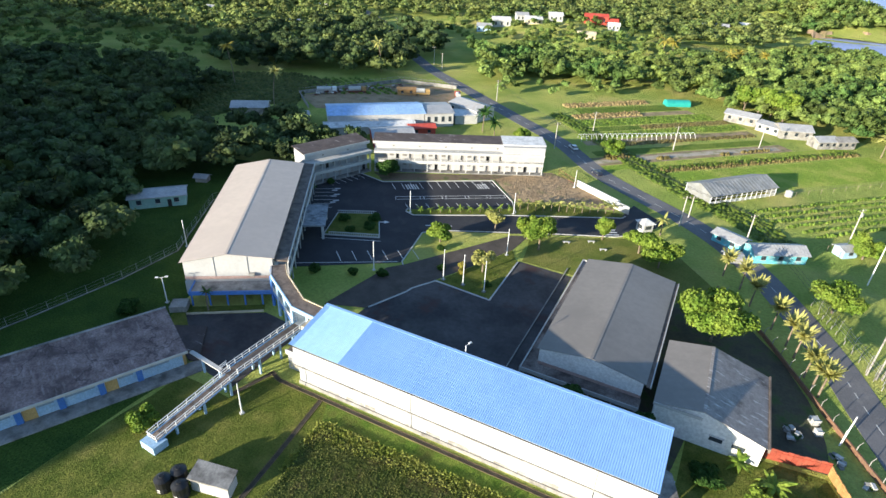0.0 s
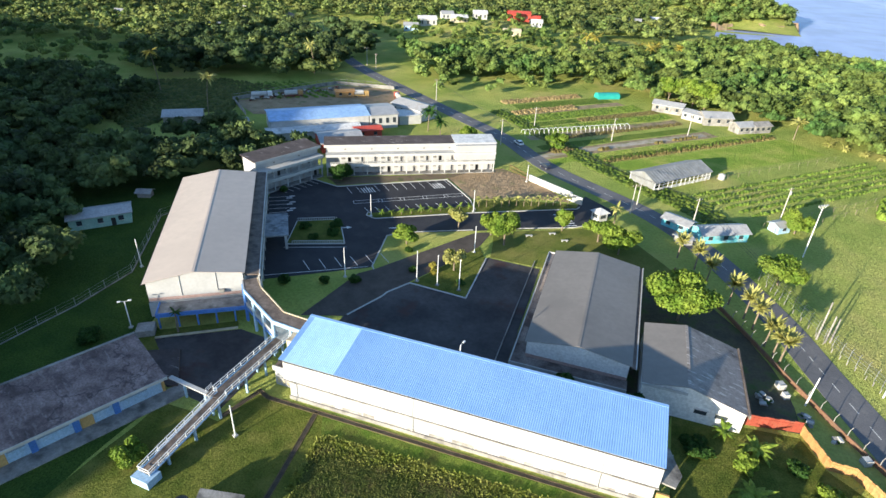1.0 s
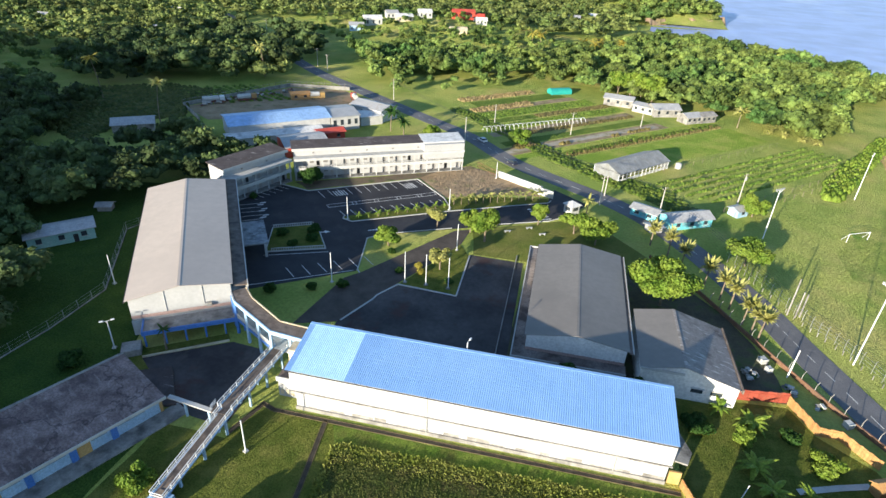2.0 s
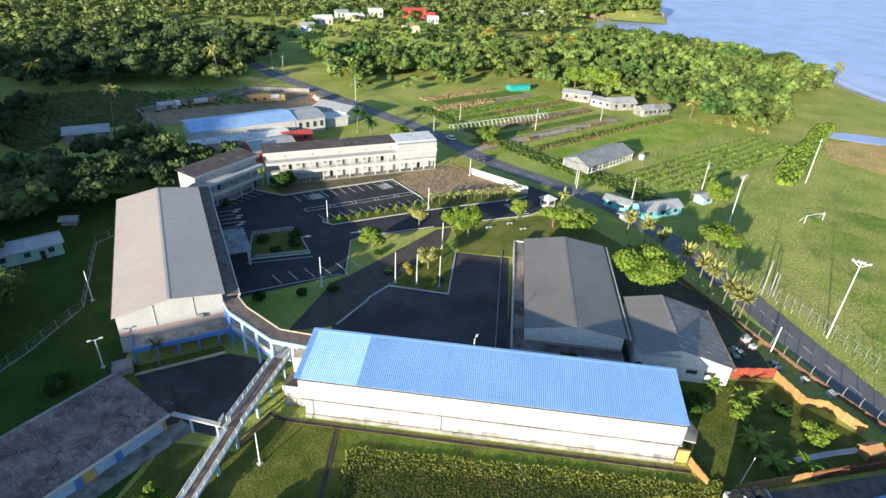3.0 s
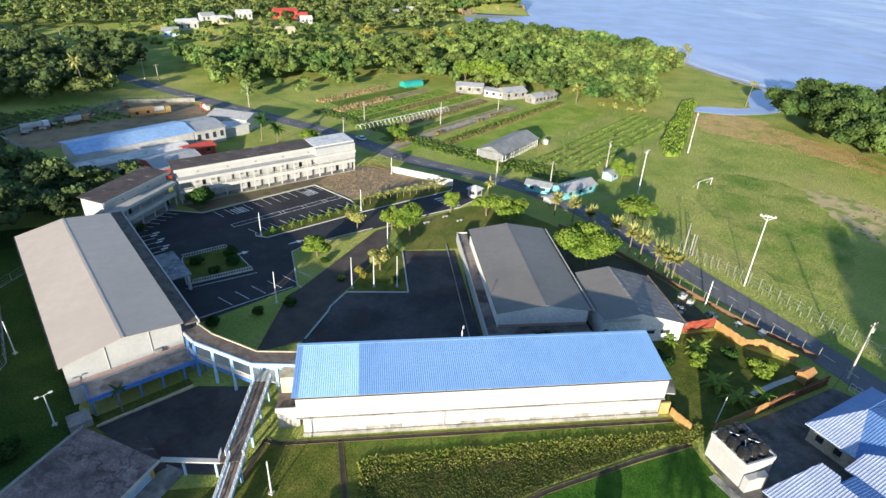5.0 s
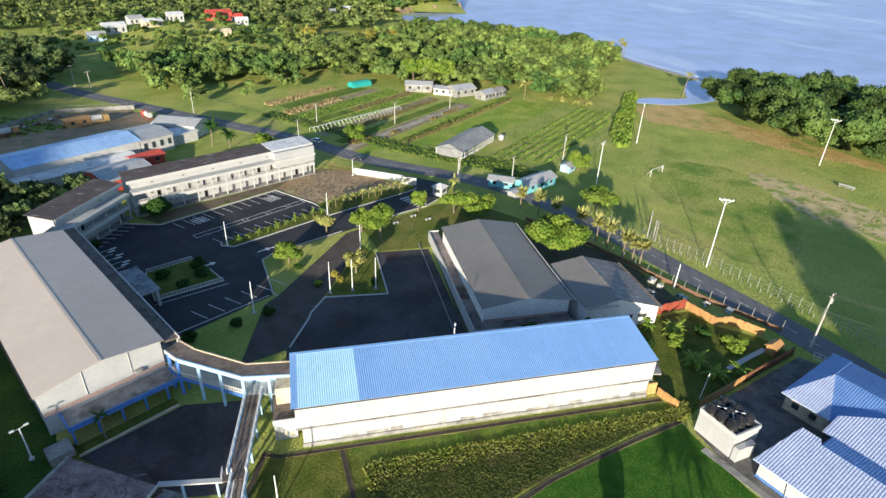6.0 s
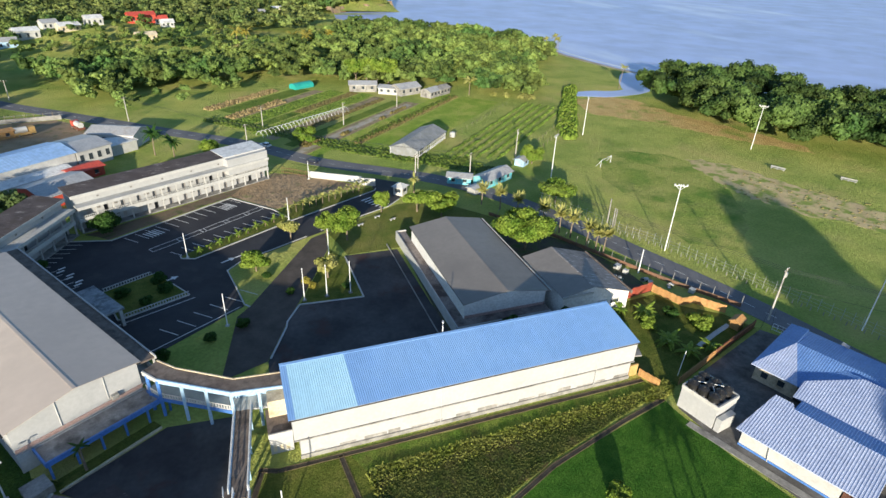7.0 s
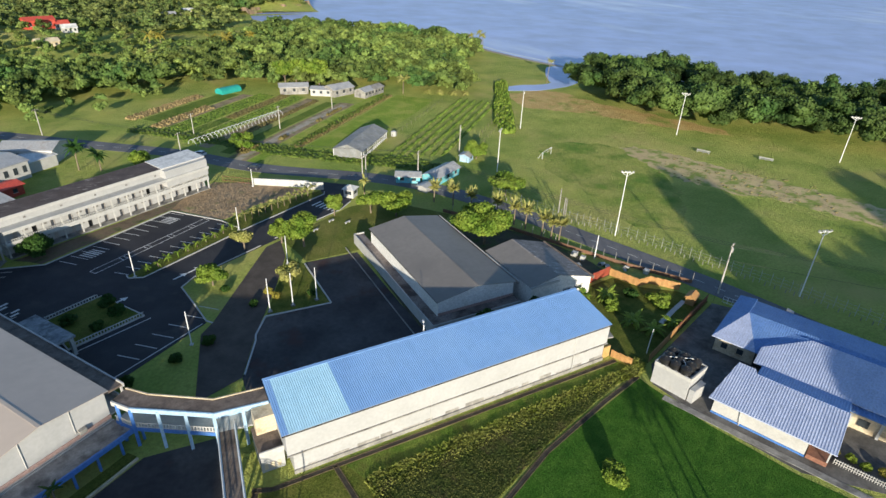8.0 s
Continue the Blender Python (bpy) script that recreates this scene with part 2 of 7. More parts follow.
# ---- ground, roads and water ----
COAST = [(128, 900), (124, 640), (122, 612), (104, 600), (74, 592), (50, 572), (46, 540), (60, 506), (92, 484), (112, 466), (150, 420), (166, 392), (166, 345), (175, 300), (183, 278),
         (200, 250), (225, 215), (252, 165), (290, 90), (340, -40), (420, -400)]
ground = Geo()
ground.add([(-3500, -3500, 0), (3500, -3500, 0), (3500, 3500, 0), (-3500, 3500, 0)], [(0, 1, 2, 3)])
solo("ground", ground, M_GRASS, "green grassy ground with worn yellow patches", "ground", kind="structure")


def sheet(name, poly, z, material, label, category="", h=0.25):
    return solo(name, Geo().prism(poly, z - h, z), material, label, category or name, kind="structure")


def uneven(poly, step=4.0, amp=0.8, seed=1):
    """The outline with small in-between points pushed about, for natural edges."""
    r, out = random.Random(seed), []
    for i, a in enumerate(poly):
        b = poly[(i + 1) % len(poly)]
        n = max(1, int(math.dist(a, b) / step))
        for k in range(n):
            s = k / n
            out.append((a[0] + (b[0] - a[0]) * s + r.uniform(-amp, amp), a[1] + (b[1] - a[1]) * s + r.uniform(-amp, amp)))
    return out


def ribbon(line, width):
    """A strip of even width along a line, as an outline."""
    left, right = [], []
    for i, p in enumerate(line):
        a, b = line[max(i - 1, 0)], line[min(i + 1, len(line) - 1)]
        d = Vector((b[0] - a[0], b[1] - a[1])).normalized()
        left.append((p[0] - d.y * width / 2, p[1] + d.x * width / 2))
        right.append((p[0] + d.y * width / 2, p[1] - d.x * width / 2))
    return left, right


def smooth_line(pts, n=6):
    """A rounded line through the points."""
    out = []
    for i in range(len(pts) - 1):
        p0, p1, p2, p3 = (Vector(pts[min(max(i + k, 0), len(pts) - 1)]) for k in (-1, 0, 1, 2))
        for k in range(n):
            s = k / n
            out.append(tuple(0.5 * ((2 * p1) + (p2 - p0) * s + (2 * p0 - 5 * p1 + 4 * p2 - p3) * s * s + (3 * p1 - p0 - 3 * p2 + p3) * s ** 3)))
    return out + [tuple(pts[-1])]


def strip(name, line, width, z, material, label, category, h=0.12):
    left, right = ribbon(line, width)
    g = Geo()
    n = len(left)
    vs = [(*p, z) for p in left] + [(*p, z) for p in right] + [(*p, z - h) for p in left] + [(*p, z - h) for p in right]
    fs = []
    for i in range(n - 1):
        fs += [(i, n + i, n + i + 1, i + 1), (i, i + 1, 2 * n + i + 1, 2 * n + i), (n + i + 1, n + i, 3 * n + i, 3 * n + i + 1)]
    return solo(name, g.add(vs, fs), material, label, category, kind="structure")


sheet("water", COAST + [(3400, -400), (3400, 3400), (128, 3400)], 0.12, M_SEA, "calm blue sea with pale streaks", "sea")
M_SAND = surf("wet_sand", (0.30, 0.25, 0.19), (0.42, 0.37, 0.30), 0.1, 0.8)
M_FOAM = surf("surf_foam", (0.55, 0.60, 0.65), (0.75, 0.78, 0.80), 0.2, 0.7)
strip("beach", smooth_line(COAST[9:19]), 7, 0.10, M_SAND, "narrow grey sand beach", "beach")
strip("surf_line", smooth_line([(x + 5, y + 3) for x, y in COAST[10:16]]), 2.2, 0.16, M_FOAM, "thin white line of breaking surf", "surf")
sheet("stream", uneven(smooth_line([(104, 243), (120, 250), (140, 247), (150, 262), (168, 285), (180, 282), (172, 262), (160, 246), (145, 238), (124, 236)], 4), 50, 0.4), 0.08, M_SEA, "still blue stream mouth", "stream")

ROAD = smooth_line([(60, 8), (52, 40), (45.5, 66), (35, 96), (29, 113), (16.5, 138), (1, 156), (-29, 178), (-50.5, 202), (-78, 224), (-116, 255), (-150.5, 284), (-211, 349), (-262, 410), (-330, 470)])
strip("road", ROAD, 7.2, 0.06, M_ROAD, "grey asphalt road past the school", "road")
M_LINE = surf("faded_road_paint", (0.55, 0.55, 0.53), (0.70, 0.70, 0.68), 0.8, 0.8)
g = Geo()
for k in range(len(ROAD) - 3):
    a, b = Vector(ROAD[k]), Vector(ROAD[k + 1])
    n = max(1, int((b - a).length / 6))
    for j in range(n):
        p, q = a.lerp(b, j / n), a.lerp(b, (j + 0.5) / n)
        g.wall(p, q, 0.05, 0.066, 0.14)
solo("road_centre_line", g, M_LINE, "faded white broken centre line", "road marking", kind="structure")

LOT = [(-78, 83.5), (-57.5, 98), (-58.8, 105.3), (-60.2, 113.5), (-57, 116.5), (-16.8, 137.2), (-11, 143), (-6, 152), (-16, 160), (-17.5, 151.5), (-43.7, 137), (-47.4, 143.5), (-58, 154.3), (-85.9, 135.6),
       (-97.4, 138), (-104.5, 126), (-79, 86)]
sheet("parking_lot", LOT, 0.05, M_ASPHALT, "dark asphalt parking lot and drive", "parking lot")
sheet("assembly_court", [(-55, 66), (-20.5, 66), (-21, 112.5), (-33.8, 112.8), (-33.6, 94.3), (-46.7, 94.9), (-49.9, 89.9), (-54.5, 79)], 0.05, M_COURT, "worn dark court with reddish stains", "court")
sheet("paved_walk", [(-62.5, 76), (-54.6, 79), (-49.95, 90), (-46.75, 96.3), (-41.5, 107), (-37, 117.5), (-36, 126), (-40, 124), (-46.5, 113.5), (-56.2, 97.8), (-59, 94.5)], 0.054, M_PAVE, "brown paved walk through the lawn", "walk")
sheet("lower_yard", [(-83.2, 59.5), (-70.5, 67.8), (-60.5, 67), (-61, 49), (-67, 49.6), (-71.5, 51), (-77, 55)], 0.05, M_COURT, "dark worn asphalt yard below the ramp", "yard")
sheet("side_yard", uneven([(-22, 66), (6, 66), (7.5, 74.5), (28, 78.5), (27.5, 90), (21.5, 104), (12, 118), (2, 116), (0, 110), (-20, 110)], 5, 0.5, 3), 0.04, surf("trodden_yard", (0.06, 0.055, 0.04), (0.11, 0.10, 0.06), 0.3, 0.95, bump=0.05, stain=(0.05, 0.09, 0.02), stain_scale=0.3), "trodden dark yard between the halls", "yard")
sheet("east_lawn", uneven([(-33, 113.5), (-20, 113.5), (-1, 112), (10, 122), (-4, 140), (-14, 138), (-36, 126)], 5, 0.3, 4), 0.03, surf("dry_lawn", (0.12, 0.155, 0.03), (0.21, 0.205, 0.058), 0.15, 0.95, fine=15, spec=0.1, fuzz=3.8, fuzz_scale=12.0), "sunlit dry lawn", "lawn")
sheet("sand_verge", uneven([(-58, 155.5), (-46.6, 143.8), (-36, 150), (-20, 154), (-33, 166), (-44, 171), (-52, 166)], 4, 0.4, 5), 0.035, M_DIRT, "bare brown earth beside the parking", "bare earth")
sheet("gallery_bed", uneven([(-92.2, 140.6), (-86.5, 136.6), (-59, 155), (-51, 164.2)], 3, 0.3, 14), 0.03, surf("dark_brown_earth", (0.13, 0.095, 0.065), (0.20, 0.15, 0.10), 0.3, 0.95, fine=12, fuzz=1.5, fuzz_scale=6.0, stain=(0.06, 0.09, 0.025), stain_scale=0.3, stain_cut=(0.52, 0.66)), "brown earth bed before the classrooms", "planting bed")
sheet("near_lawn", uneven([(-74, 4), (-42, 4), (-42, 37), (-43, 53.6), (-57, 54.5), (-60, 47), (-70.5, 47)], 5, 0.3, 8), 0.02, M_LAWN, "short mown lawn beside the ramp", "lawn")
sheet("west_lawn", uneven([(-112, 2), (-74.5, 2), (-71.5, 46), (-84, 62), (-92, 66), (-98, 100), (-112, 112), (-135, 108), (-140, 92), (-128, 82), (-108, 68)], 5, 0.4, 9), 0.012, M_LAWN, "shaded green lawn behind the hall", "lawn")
sheet("garden_lawn", [(7.5, 55.7), (8, 75.3), (27.6, 77), (30.2, 71.4), (37, 66), (39.7, 60.3), (12, 51)], 0.025, M_LAWN, "green garden lawn inside the wall", "lawn")
sheet("corner_lawn", [(7.6, 48.6), (-17.5, 42.4), (-40, 33), (-30, 0), (20, 8), (13.1, 22.8), (9.4, 35.7), (7.8, 46)], 0.03, surf("fresh_lawn", (0.034, 0.105, 0.012), (0.064, 0.150, 0.020), 0.4, 0.95, fine=12, spec=0.1, fuzz=3.6, fuzz_scale=12.0, grain=0.3), "fresh green mown lawn", "lawn")
sheet("house_yard", [(12.5, 50.5), (40, 59.5), (44.2, 54), (48.5, 36), (54, 14), (24, 12), (14, 22.6), (10, 36), (8.6, 46.5)], 0.032, surf("concrete_yard", (0.10, 0.095, 0.09), (0.18, 0.17, 0.16), 0.3, 0.9, bump=0.01, stain=(0.06, 0.055, 0.05), stain_scale=0.25), "grey concrete yard round the house", "yard")
sheet("works_yard", uneven([(-168, 199), (-150, 186), (-112, 205), (-95, 225), (-118, 248), (-143, 244)], 6, 0.5, 6), 0.03, M_DIRT, "pale bare works yard", "yard")
# darker grass colour deepens the shade over the west side
sheet("west_lawn", uneven([(-71, 47), (-74, 4), (-165, 4), (-165, 120), (-118, 130), (-104, 124), (-88, 64), (-84, 55)], 6, 0.4, 9), 0.016, surf("shade_toned_lawn", (0.034, 0.072, 0.014), (0.056, 0.098, 0.018), 0.2, 0.95, fine=14, spec=0.1, fuzz=3.0, fuzz_scale=4.0, grain=0.3), "lawn below the woods, its colour darkened for shade", "lawn")

# the low rise that the far village stands on
RISE = (-128.0, 452.0, 85.0, 8.5)


def rise(x, y):
    d = ((x - RISE[0]) / RISE[2]) ** 2 + ((y - RISE[1]) / 42.0) ** 2
    e = ((x - 58.0) / 56.0) ** 2 + ((y - 644.0) / 40.0) ** 2
    return RISE[3] * math.exp(-d) + 22.0 * math.exp(-e)


def hill_sheet(name, cx, cy, w, d, label, n=24):
    g = Geo()
    for j in range(n + 1):
        for i in range(n + 1):
            x, y = cx + (i / n - 0.5) * w, cy + (j / n - 0.5) * d
            g.v.append((x, y, rise(x, y) - 0.35))
    g.f = [(j * (n + 1) + i, j * (n + 1) + i + 1, (j + 1) * (n + 1) + i + 1, (j + 1) * (n + 1) + i) for j in range(n) for i in range(n)]
    solo(name, g, M_GRASS, label, "hillside", kind="structure", smooth=True)


hill_sheet("village_rise", RISE[0], RISE[1], 480, 240, "low green rise under the far village")
hill_sheet("headland_rise", 56, 672, 124, 180, "green headland beyond the bay")
M_CLIFF = surf("headland_rock", (0.24, 0.16, 0.10), (0.38, 0.28, 0.19), 0.1, 0.95, bump=0.5, fine=6, stain=(0.10, 0.13, 0.04), stain_scale=0.06, bump_scale=0.4)
cliff = Geo()
foot = uneven([(48, 574), (74, 594), (104, 602), (121, 614), (124, 660)], 4, 1.6, 77)[:-14]
for k, (x, y) in enumerate(foot):
    u = 3.2 + 2.0 * math.sin(k * 1.7) + 1.2 * math.sin(k * 0.6)
    cliff.v += [(x + 0.8, y - 0.8, 0), (x - 1.5, y + 1.5, u), (x - 5.0, y + 5.0, u * 0.9)]
cliff.f = [(3 * k + q, 3 * k + 3 + q, 3 * k + 4 + q, 3 * k + 1 + q) for k in range(len(foot) - 1) for q in range(2)]
solo("headland_cliff", cliff, M_CLIFF, "low brown rocky shore of the headland", "cliff", kind="structure")

# ---- school buildings ----
def gable_hall(name, m, w, l, eave, ridge, over, walls, roof_l, roof_r, label, ridge_at=0.5, sheet_w=1.5, eave_r=None):
    """A long hall: x across, y along, the near gable at y = 0."""
    h = thing(name, m, label, "hall")
    er = eave if eave_r is None else eave_r
    rx = w * ridge_at
    zl, zr = eave - 0.10, er - 0.10
    for y in (0.0, l - 0.2):
        g = Geo()
        pts = [(0, 0), (w, 0), (w, zr), (rx, ridge - 0.14), (0, zl)]
        n = len(pts)
        g.add([(x, y, z) for x, z in pts] + [(x, y + 0.2, z) for x, z in pts],
              [tuple(range(n)), tuple(range(2 * n - 1, n - 1, -1))] + [(i, n + i, n + (i + 1) % n, (i + 1) % n) for i in range(n)])
        part("gable_wall", g, walls, h)
    part("side_wall", Geo().box(0.01, 0.2, 0, 0.21, l - 0.2, zl), walls, h)
    part("side_wall", Geo().box(w - 0.21, 0.2, 0, w - 0.01, l - 0.2, zr), walls, h)
    n = round((l + 2 * over) / sheet_w)
    sw = (l + 2 * over) / n
    for side, mat in ((-1, roof_l), (1, roof_r)):
        ez = eave if side < 0 else er
        ex = -over if side < 0 else w + over
        run = (rx if side < 0 else w - rx)
        ze = ez - (ridge - ez) * over / run
        g = Geo().slab([(rx, 0, ridge), (ex, 0, ze), (ex, sw - 0.005, ze), (rx, sw - 0.005, ridge)] if side < 0 else [(rx, 0, ridge), (rx, sw - 0.005, ridge), (ex, sw - 0.005, ze), (ex, 0, ze)], 0.06)
        me = mesh_of("roof_sheet", g, mat)
        for k in range(n):
            part("roof_sheet", me, None, h).location = (0, -over + k * sw, 0)
    part("ridge_cap", Geo().slab([(rx - 0.25, -over, ridge + 0.015), (rx + 0.25, -over, ridge + 0.015), (rx + 0.25, l + over, ridge + 0.015), (rx - 0.25, l + over, ridge + 0.015)], 0.05), roof_r, h)
    return h


# the long block under the blue roof
blue = thing("blue_roofed_block", pose(0, 0, 0), "long white two-storey school block with a blue metal roof", "building")
X0, X1 = -53.2, 5.3
part("lower_wall", Geo().box(X0 + 1.3, 55.55, 0, X1 - 0.4, 65.2, 3.9), M_WALL, blue)
part("upper_wall", Geo().box(X0 + 0.5, 55.35, 3.9, X1 - 0.1, 65.2, 8.05), M_WALL, blue)
part("plinth", Geo().box(X0 + 1.2, 55.3, 0, X1 - 0.3, 55.55, 0.7), M_CONC, blue, "stained grey plinth")
part("ledge", Geo().box(X0 + 0.4, 55.15, 3.78, X1, 55.35, 3.96), M_CONC, blue, "dirty grey ledge")
for k in range(15):
    part("grime_patch", Geo().box(-50 + 3.7 * k, 55.538, 0.7, -50 + 3.7 * k + 1.4 + 2.1 * ((k * 7) % 5) / 4, 55.56, 0.95 + 0.16 * ((k * 5) % 4)), M_CONC, blue, "grey damp grime")
EAVE, RIDGE = (54.95, 8.2), (65.4, 9.85)
nsh = 60
sw = (X1 - X0) / nsh


def ribbed(a, b, width, ribs, mat):
    """A ribbed sheet from the ridge down to the eave, with stepped rows."""
    prof = []
    p = width / ribs
    for k in range(ribs):
        x = p * k
        prof += [(x, 0), (x + p * 0.5, 0), (x + p * 0.6, 0.03), (x + p * 0.88, 0.03)]
    prof.append((width, 0))
    n, rows, vs = len(prof), 14, []
    for r in range(rows):
        for s, lift in ((r / rows, 0.0), ((r + 0.97) / rows, 0.006)):
            y, z = a[0] + (b[0] - a[0]) * s, a[1] + (b[1] - a[1]) * s
            vs += [(x, y, z + dz + lift) for x, dz in prof]
    fs = [(q * n + i, (q + 1) * n + i, (q + 1) * n + i + 1, q * n + i + 1) for q in range(2 * rows - 1) for i in range(n - 1)]
    return mesh_of("roof_sheet", Geo().add(vs, fs), mat)


me_b, me_p = ribbed(RIDGE, EAVE, sw, 3, M_BLUEROOF), ribbed(RIDGE, EAVE, sw, 3, M_PALEROOF)
for k in range(nsh):
    pale = 1 <= k <= 9
    part("roof_sheet", me_p if pale else me_b, None, blue, "pale blue sheet" if pale else "").location = (X0 + k * sw, 0, 0)
part("ridge_cap", Geo().slab([(X0, 65.05, 9.86), (X1, 65.05, 9.86), (X1, 65.55, 9.9), (X0, 65.55, 9.9)], 0.06), M_BLUEROOF, blue)
part("back_wall", Geo().box(X0 + 0.5, 64.95, 8.05, X1 - 0.1, 65.2, 9.7), M_WALL, blue)
for x in (X0 + 0.5, X1 - 0.3):
    part("end_wall", Geo().add([(x, 55.5, 8.05), (x + 0.2, 55.5, 8.05), (x + 0.2, 64.95, 8.05), (x, 64.95, 8.05), (x, 64.95, 9.65), (x + 0.2, 64.95, 9.65)],
         [(0, 4, 3), (1, 2, 5), (0, 1, 5, 4), (3, 4, 5, 2), (0, 3, 2, 1)]), M_WALL, blue)
part("gutter", Geo().box(X0, 54.85, 8.03, X1, 54.98, 8.15), M_DARK, blue, "dark eave gutter")
for x in (-30.5, -2.4):
    part("downpipe", Geo().tube((x, 55.28, 0.7), (x, 55.28, 8.0), 0.06), M_WHITE, blue)

# the three gabled halls
# raised white makes up for dim light on these two shaded halls
M_LIFTED = surf("shade_lifted_wall", (0.68, 0.675, 0.66), (0.78, 0.775, 0.76), 0.3, 0.75, bump=0.01, stain=(0.50, 0.47, 0.42), stain_scale=0.4, stain_cut=(0.6, 0.8), bump_scale=6)
ANG_A = math.degrees(math.atan2(9.6, 15.2))
hallA = gable_hall("beige_roofed_hall", pose(-88.6, 65.0, 0, 0, 0, ANG_A), 17.6, 51.5, 7.8, 9.5, 0.5, M_WALL, M_BEIGEROOF, M_BEIGEROOF, "white school hall with a broad beige metal roof", eave_r=8.5)
hallB = gable_hall("grey_roofed_hall", pose(-17.6, 77.6, 0), 17.6, 34.2, 6.0, 7.5, 0.4, M_LIFTED, M_GREYROOF, M_GREYROOF, "white hall with a grey metal gable roof", sheet_w=1.2)
hallC = gable_hall("low_stained_hall", pose(2.3, 74.6, 0), 16.0, 17.0, 5.6, 6.9, 0.3, M_LIFTED, M_GREYROOF, M_STREAKED, "low white hall with a half weathered roof", ridge_at=0.43, eave_r=4.2)

# the old low block
def cracked_roof():
    """Dark weathered felt: pale runs down the slope, black cracks and damp patches."""
    m = surf("cracked_felt_roof", (0.150, 0.104, 0.100), (0.275, 0.205, 0.195), 0.35, 0.95, fine=9, stain=(0.085, 0.060, 0.058), stain_scale=0.22, stain_cut=(0.5, 0.66), fuzz=0.9, fuzz_scale=6.0, grain=0.3)
    t = m.node_tree
    bs = t.nodes["Principled BSDF"]
    at = t.nodes.new("ShaderNodeTexCoord").outputs["Object"]
    col = bs.inputs["Base Color"].links[0].from_socket

    def node(kind, **vals):
        n = t.nodes.new(kind)
        for key, v in vals.items():
            n.inputs[key].default_value = v
        return n

    def over(fac, colour):
        x = t.nodes.new("ShaderNodeMix")
        x.data_type = "RGBA"
        x.inputs["B"].default_value = (*colour, 1.0)
        t.links.new(fac, x.inputs["Factor"])
        t.links.new(col, x.inputs["A"])
        return x.outputs["Result"]

    def cut(sock, lo, hi, top=1.0):
        r = t.nodes.new("ShaderNodeMapRange")
        r.inputs["From Min"].default_value, r.inputs["From Max"].default_value, r.inputs["To Max"].default_value = lo, hi, top
        t.links.new(sock, r.inputs["Value"])
        return r.outputs["Result"]

    runs = t.nodes.new("ShaderNodeVectorMath")
    runs.operation = "MULTIPLY"
    runs.inputs[1].default_value = (0.3, 1.1, 1.0)
    t.links.new(at, runs.inputs[0])
    n = node("ShaderNodeTexNoise", Scale=1.0, Detail=6.0, Roughness=0.65)
    t.links.new(runs.outputs[0], n.inputs["Vector"])
    col = over(cut(n.outputs["Fac"], 0.55, 0.74, 0.6), (0.44, 0.36, 0.345))
    warp = node("ShaderNodeTexNoise", Scale=0.35, Detail=5.0)
    t.links.new(at, warp.inputs["Vector"])
    bend = t.nodes.new("ShaderNodeVectorMath")
    bend.operation = "MULTIPLY_ADD"
    bend.inputs[1].default_value = (9.0, 9.0, 0.0)
    t.links.new(warp.outputs["Color"], bend.inputs[0])
    t.links.new(at, bend.inputs[2])
    v = node("ShaderNodeTexVoronoi", Scale=0.085)
    v.feature, v.voronoi_dimensions = "DISTANCE_TO_EDGE", "2D"
    t.links.new(bend.outputs[0], v.inputs["Vector"])
    col = over(cut(v.outputs["Distance"], 0.030, 0.004, 0.6), (0.03, 0.024, 0.025))
    t.links.new(col, bs.inputs["Base Color"])
    return m


M_CRACKED = cracked_roof()
old = thing("old_low_block", pose(-70.9, 49.0, 0, 0, 0, math.degrees(math.atan2(19.8, 9.8)) - 90), "low blue-walled block with a cracked weathered roof", "building")
L_O, W_O = 52, 12.6
part("wall", Geo().box(-11.6, -L_O + 0.4, 0, -1.0, -0.4, 3.5), M_PALEBLUE, old)
part("roof", Geo().slab([(0.3, 0.3, 3.75), (-W_O, 0.3, 5.1), (-W_O, -L_O, 5.1), (0.3, -L_O, 3.75)], 0.3), M_CRACKED, old, "dark cracked sloping roof")
part("fascia", Geo().box(0.3, -L_O, 3.3, 0.42, 0.35, 3.8), M_WHITE, old)
part("apron", Geo().box(-1.0, -L_O, 0, 2.2, 2.4, 0.15), M_CONC, old)


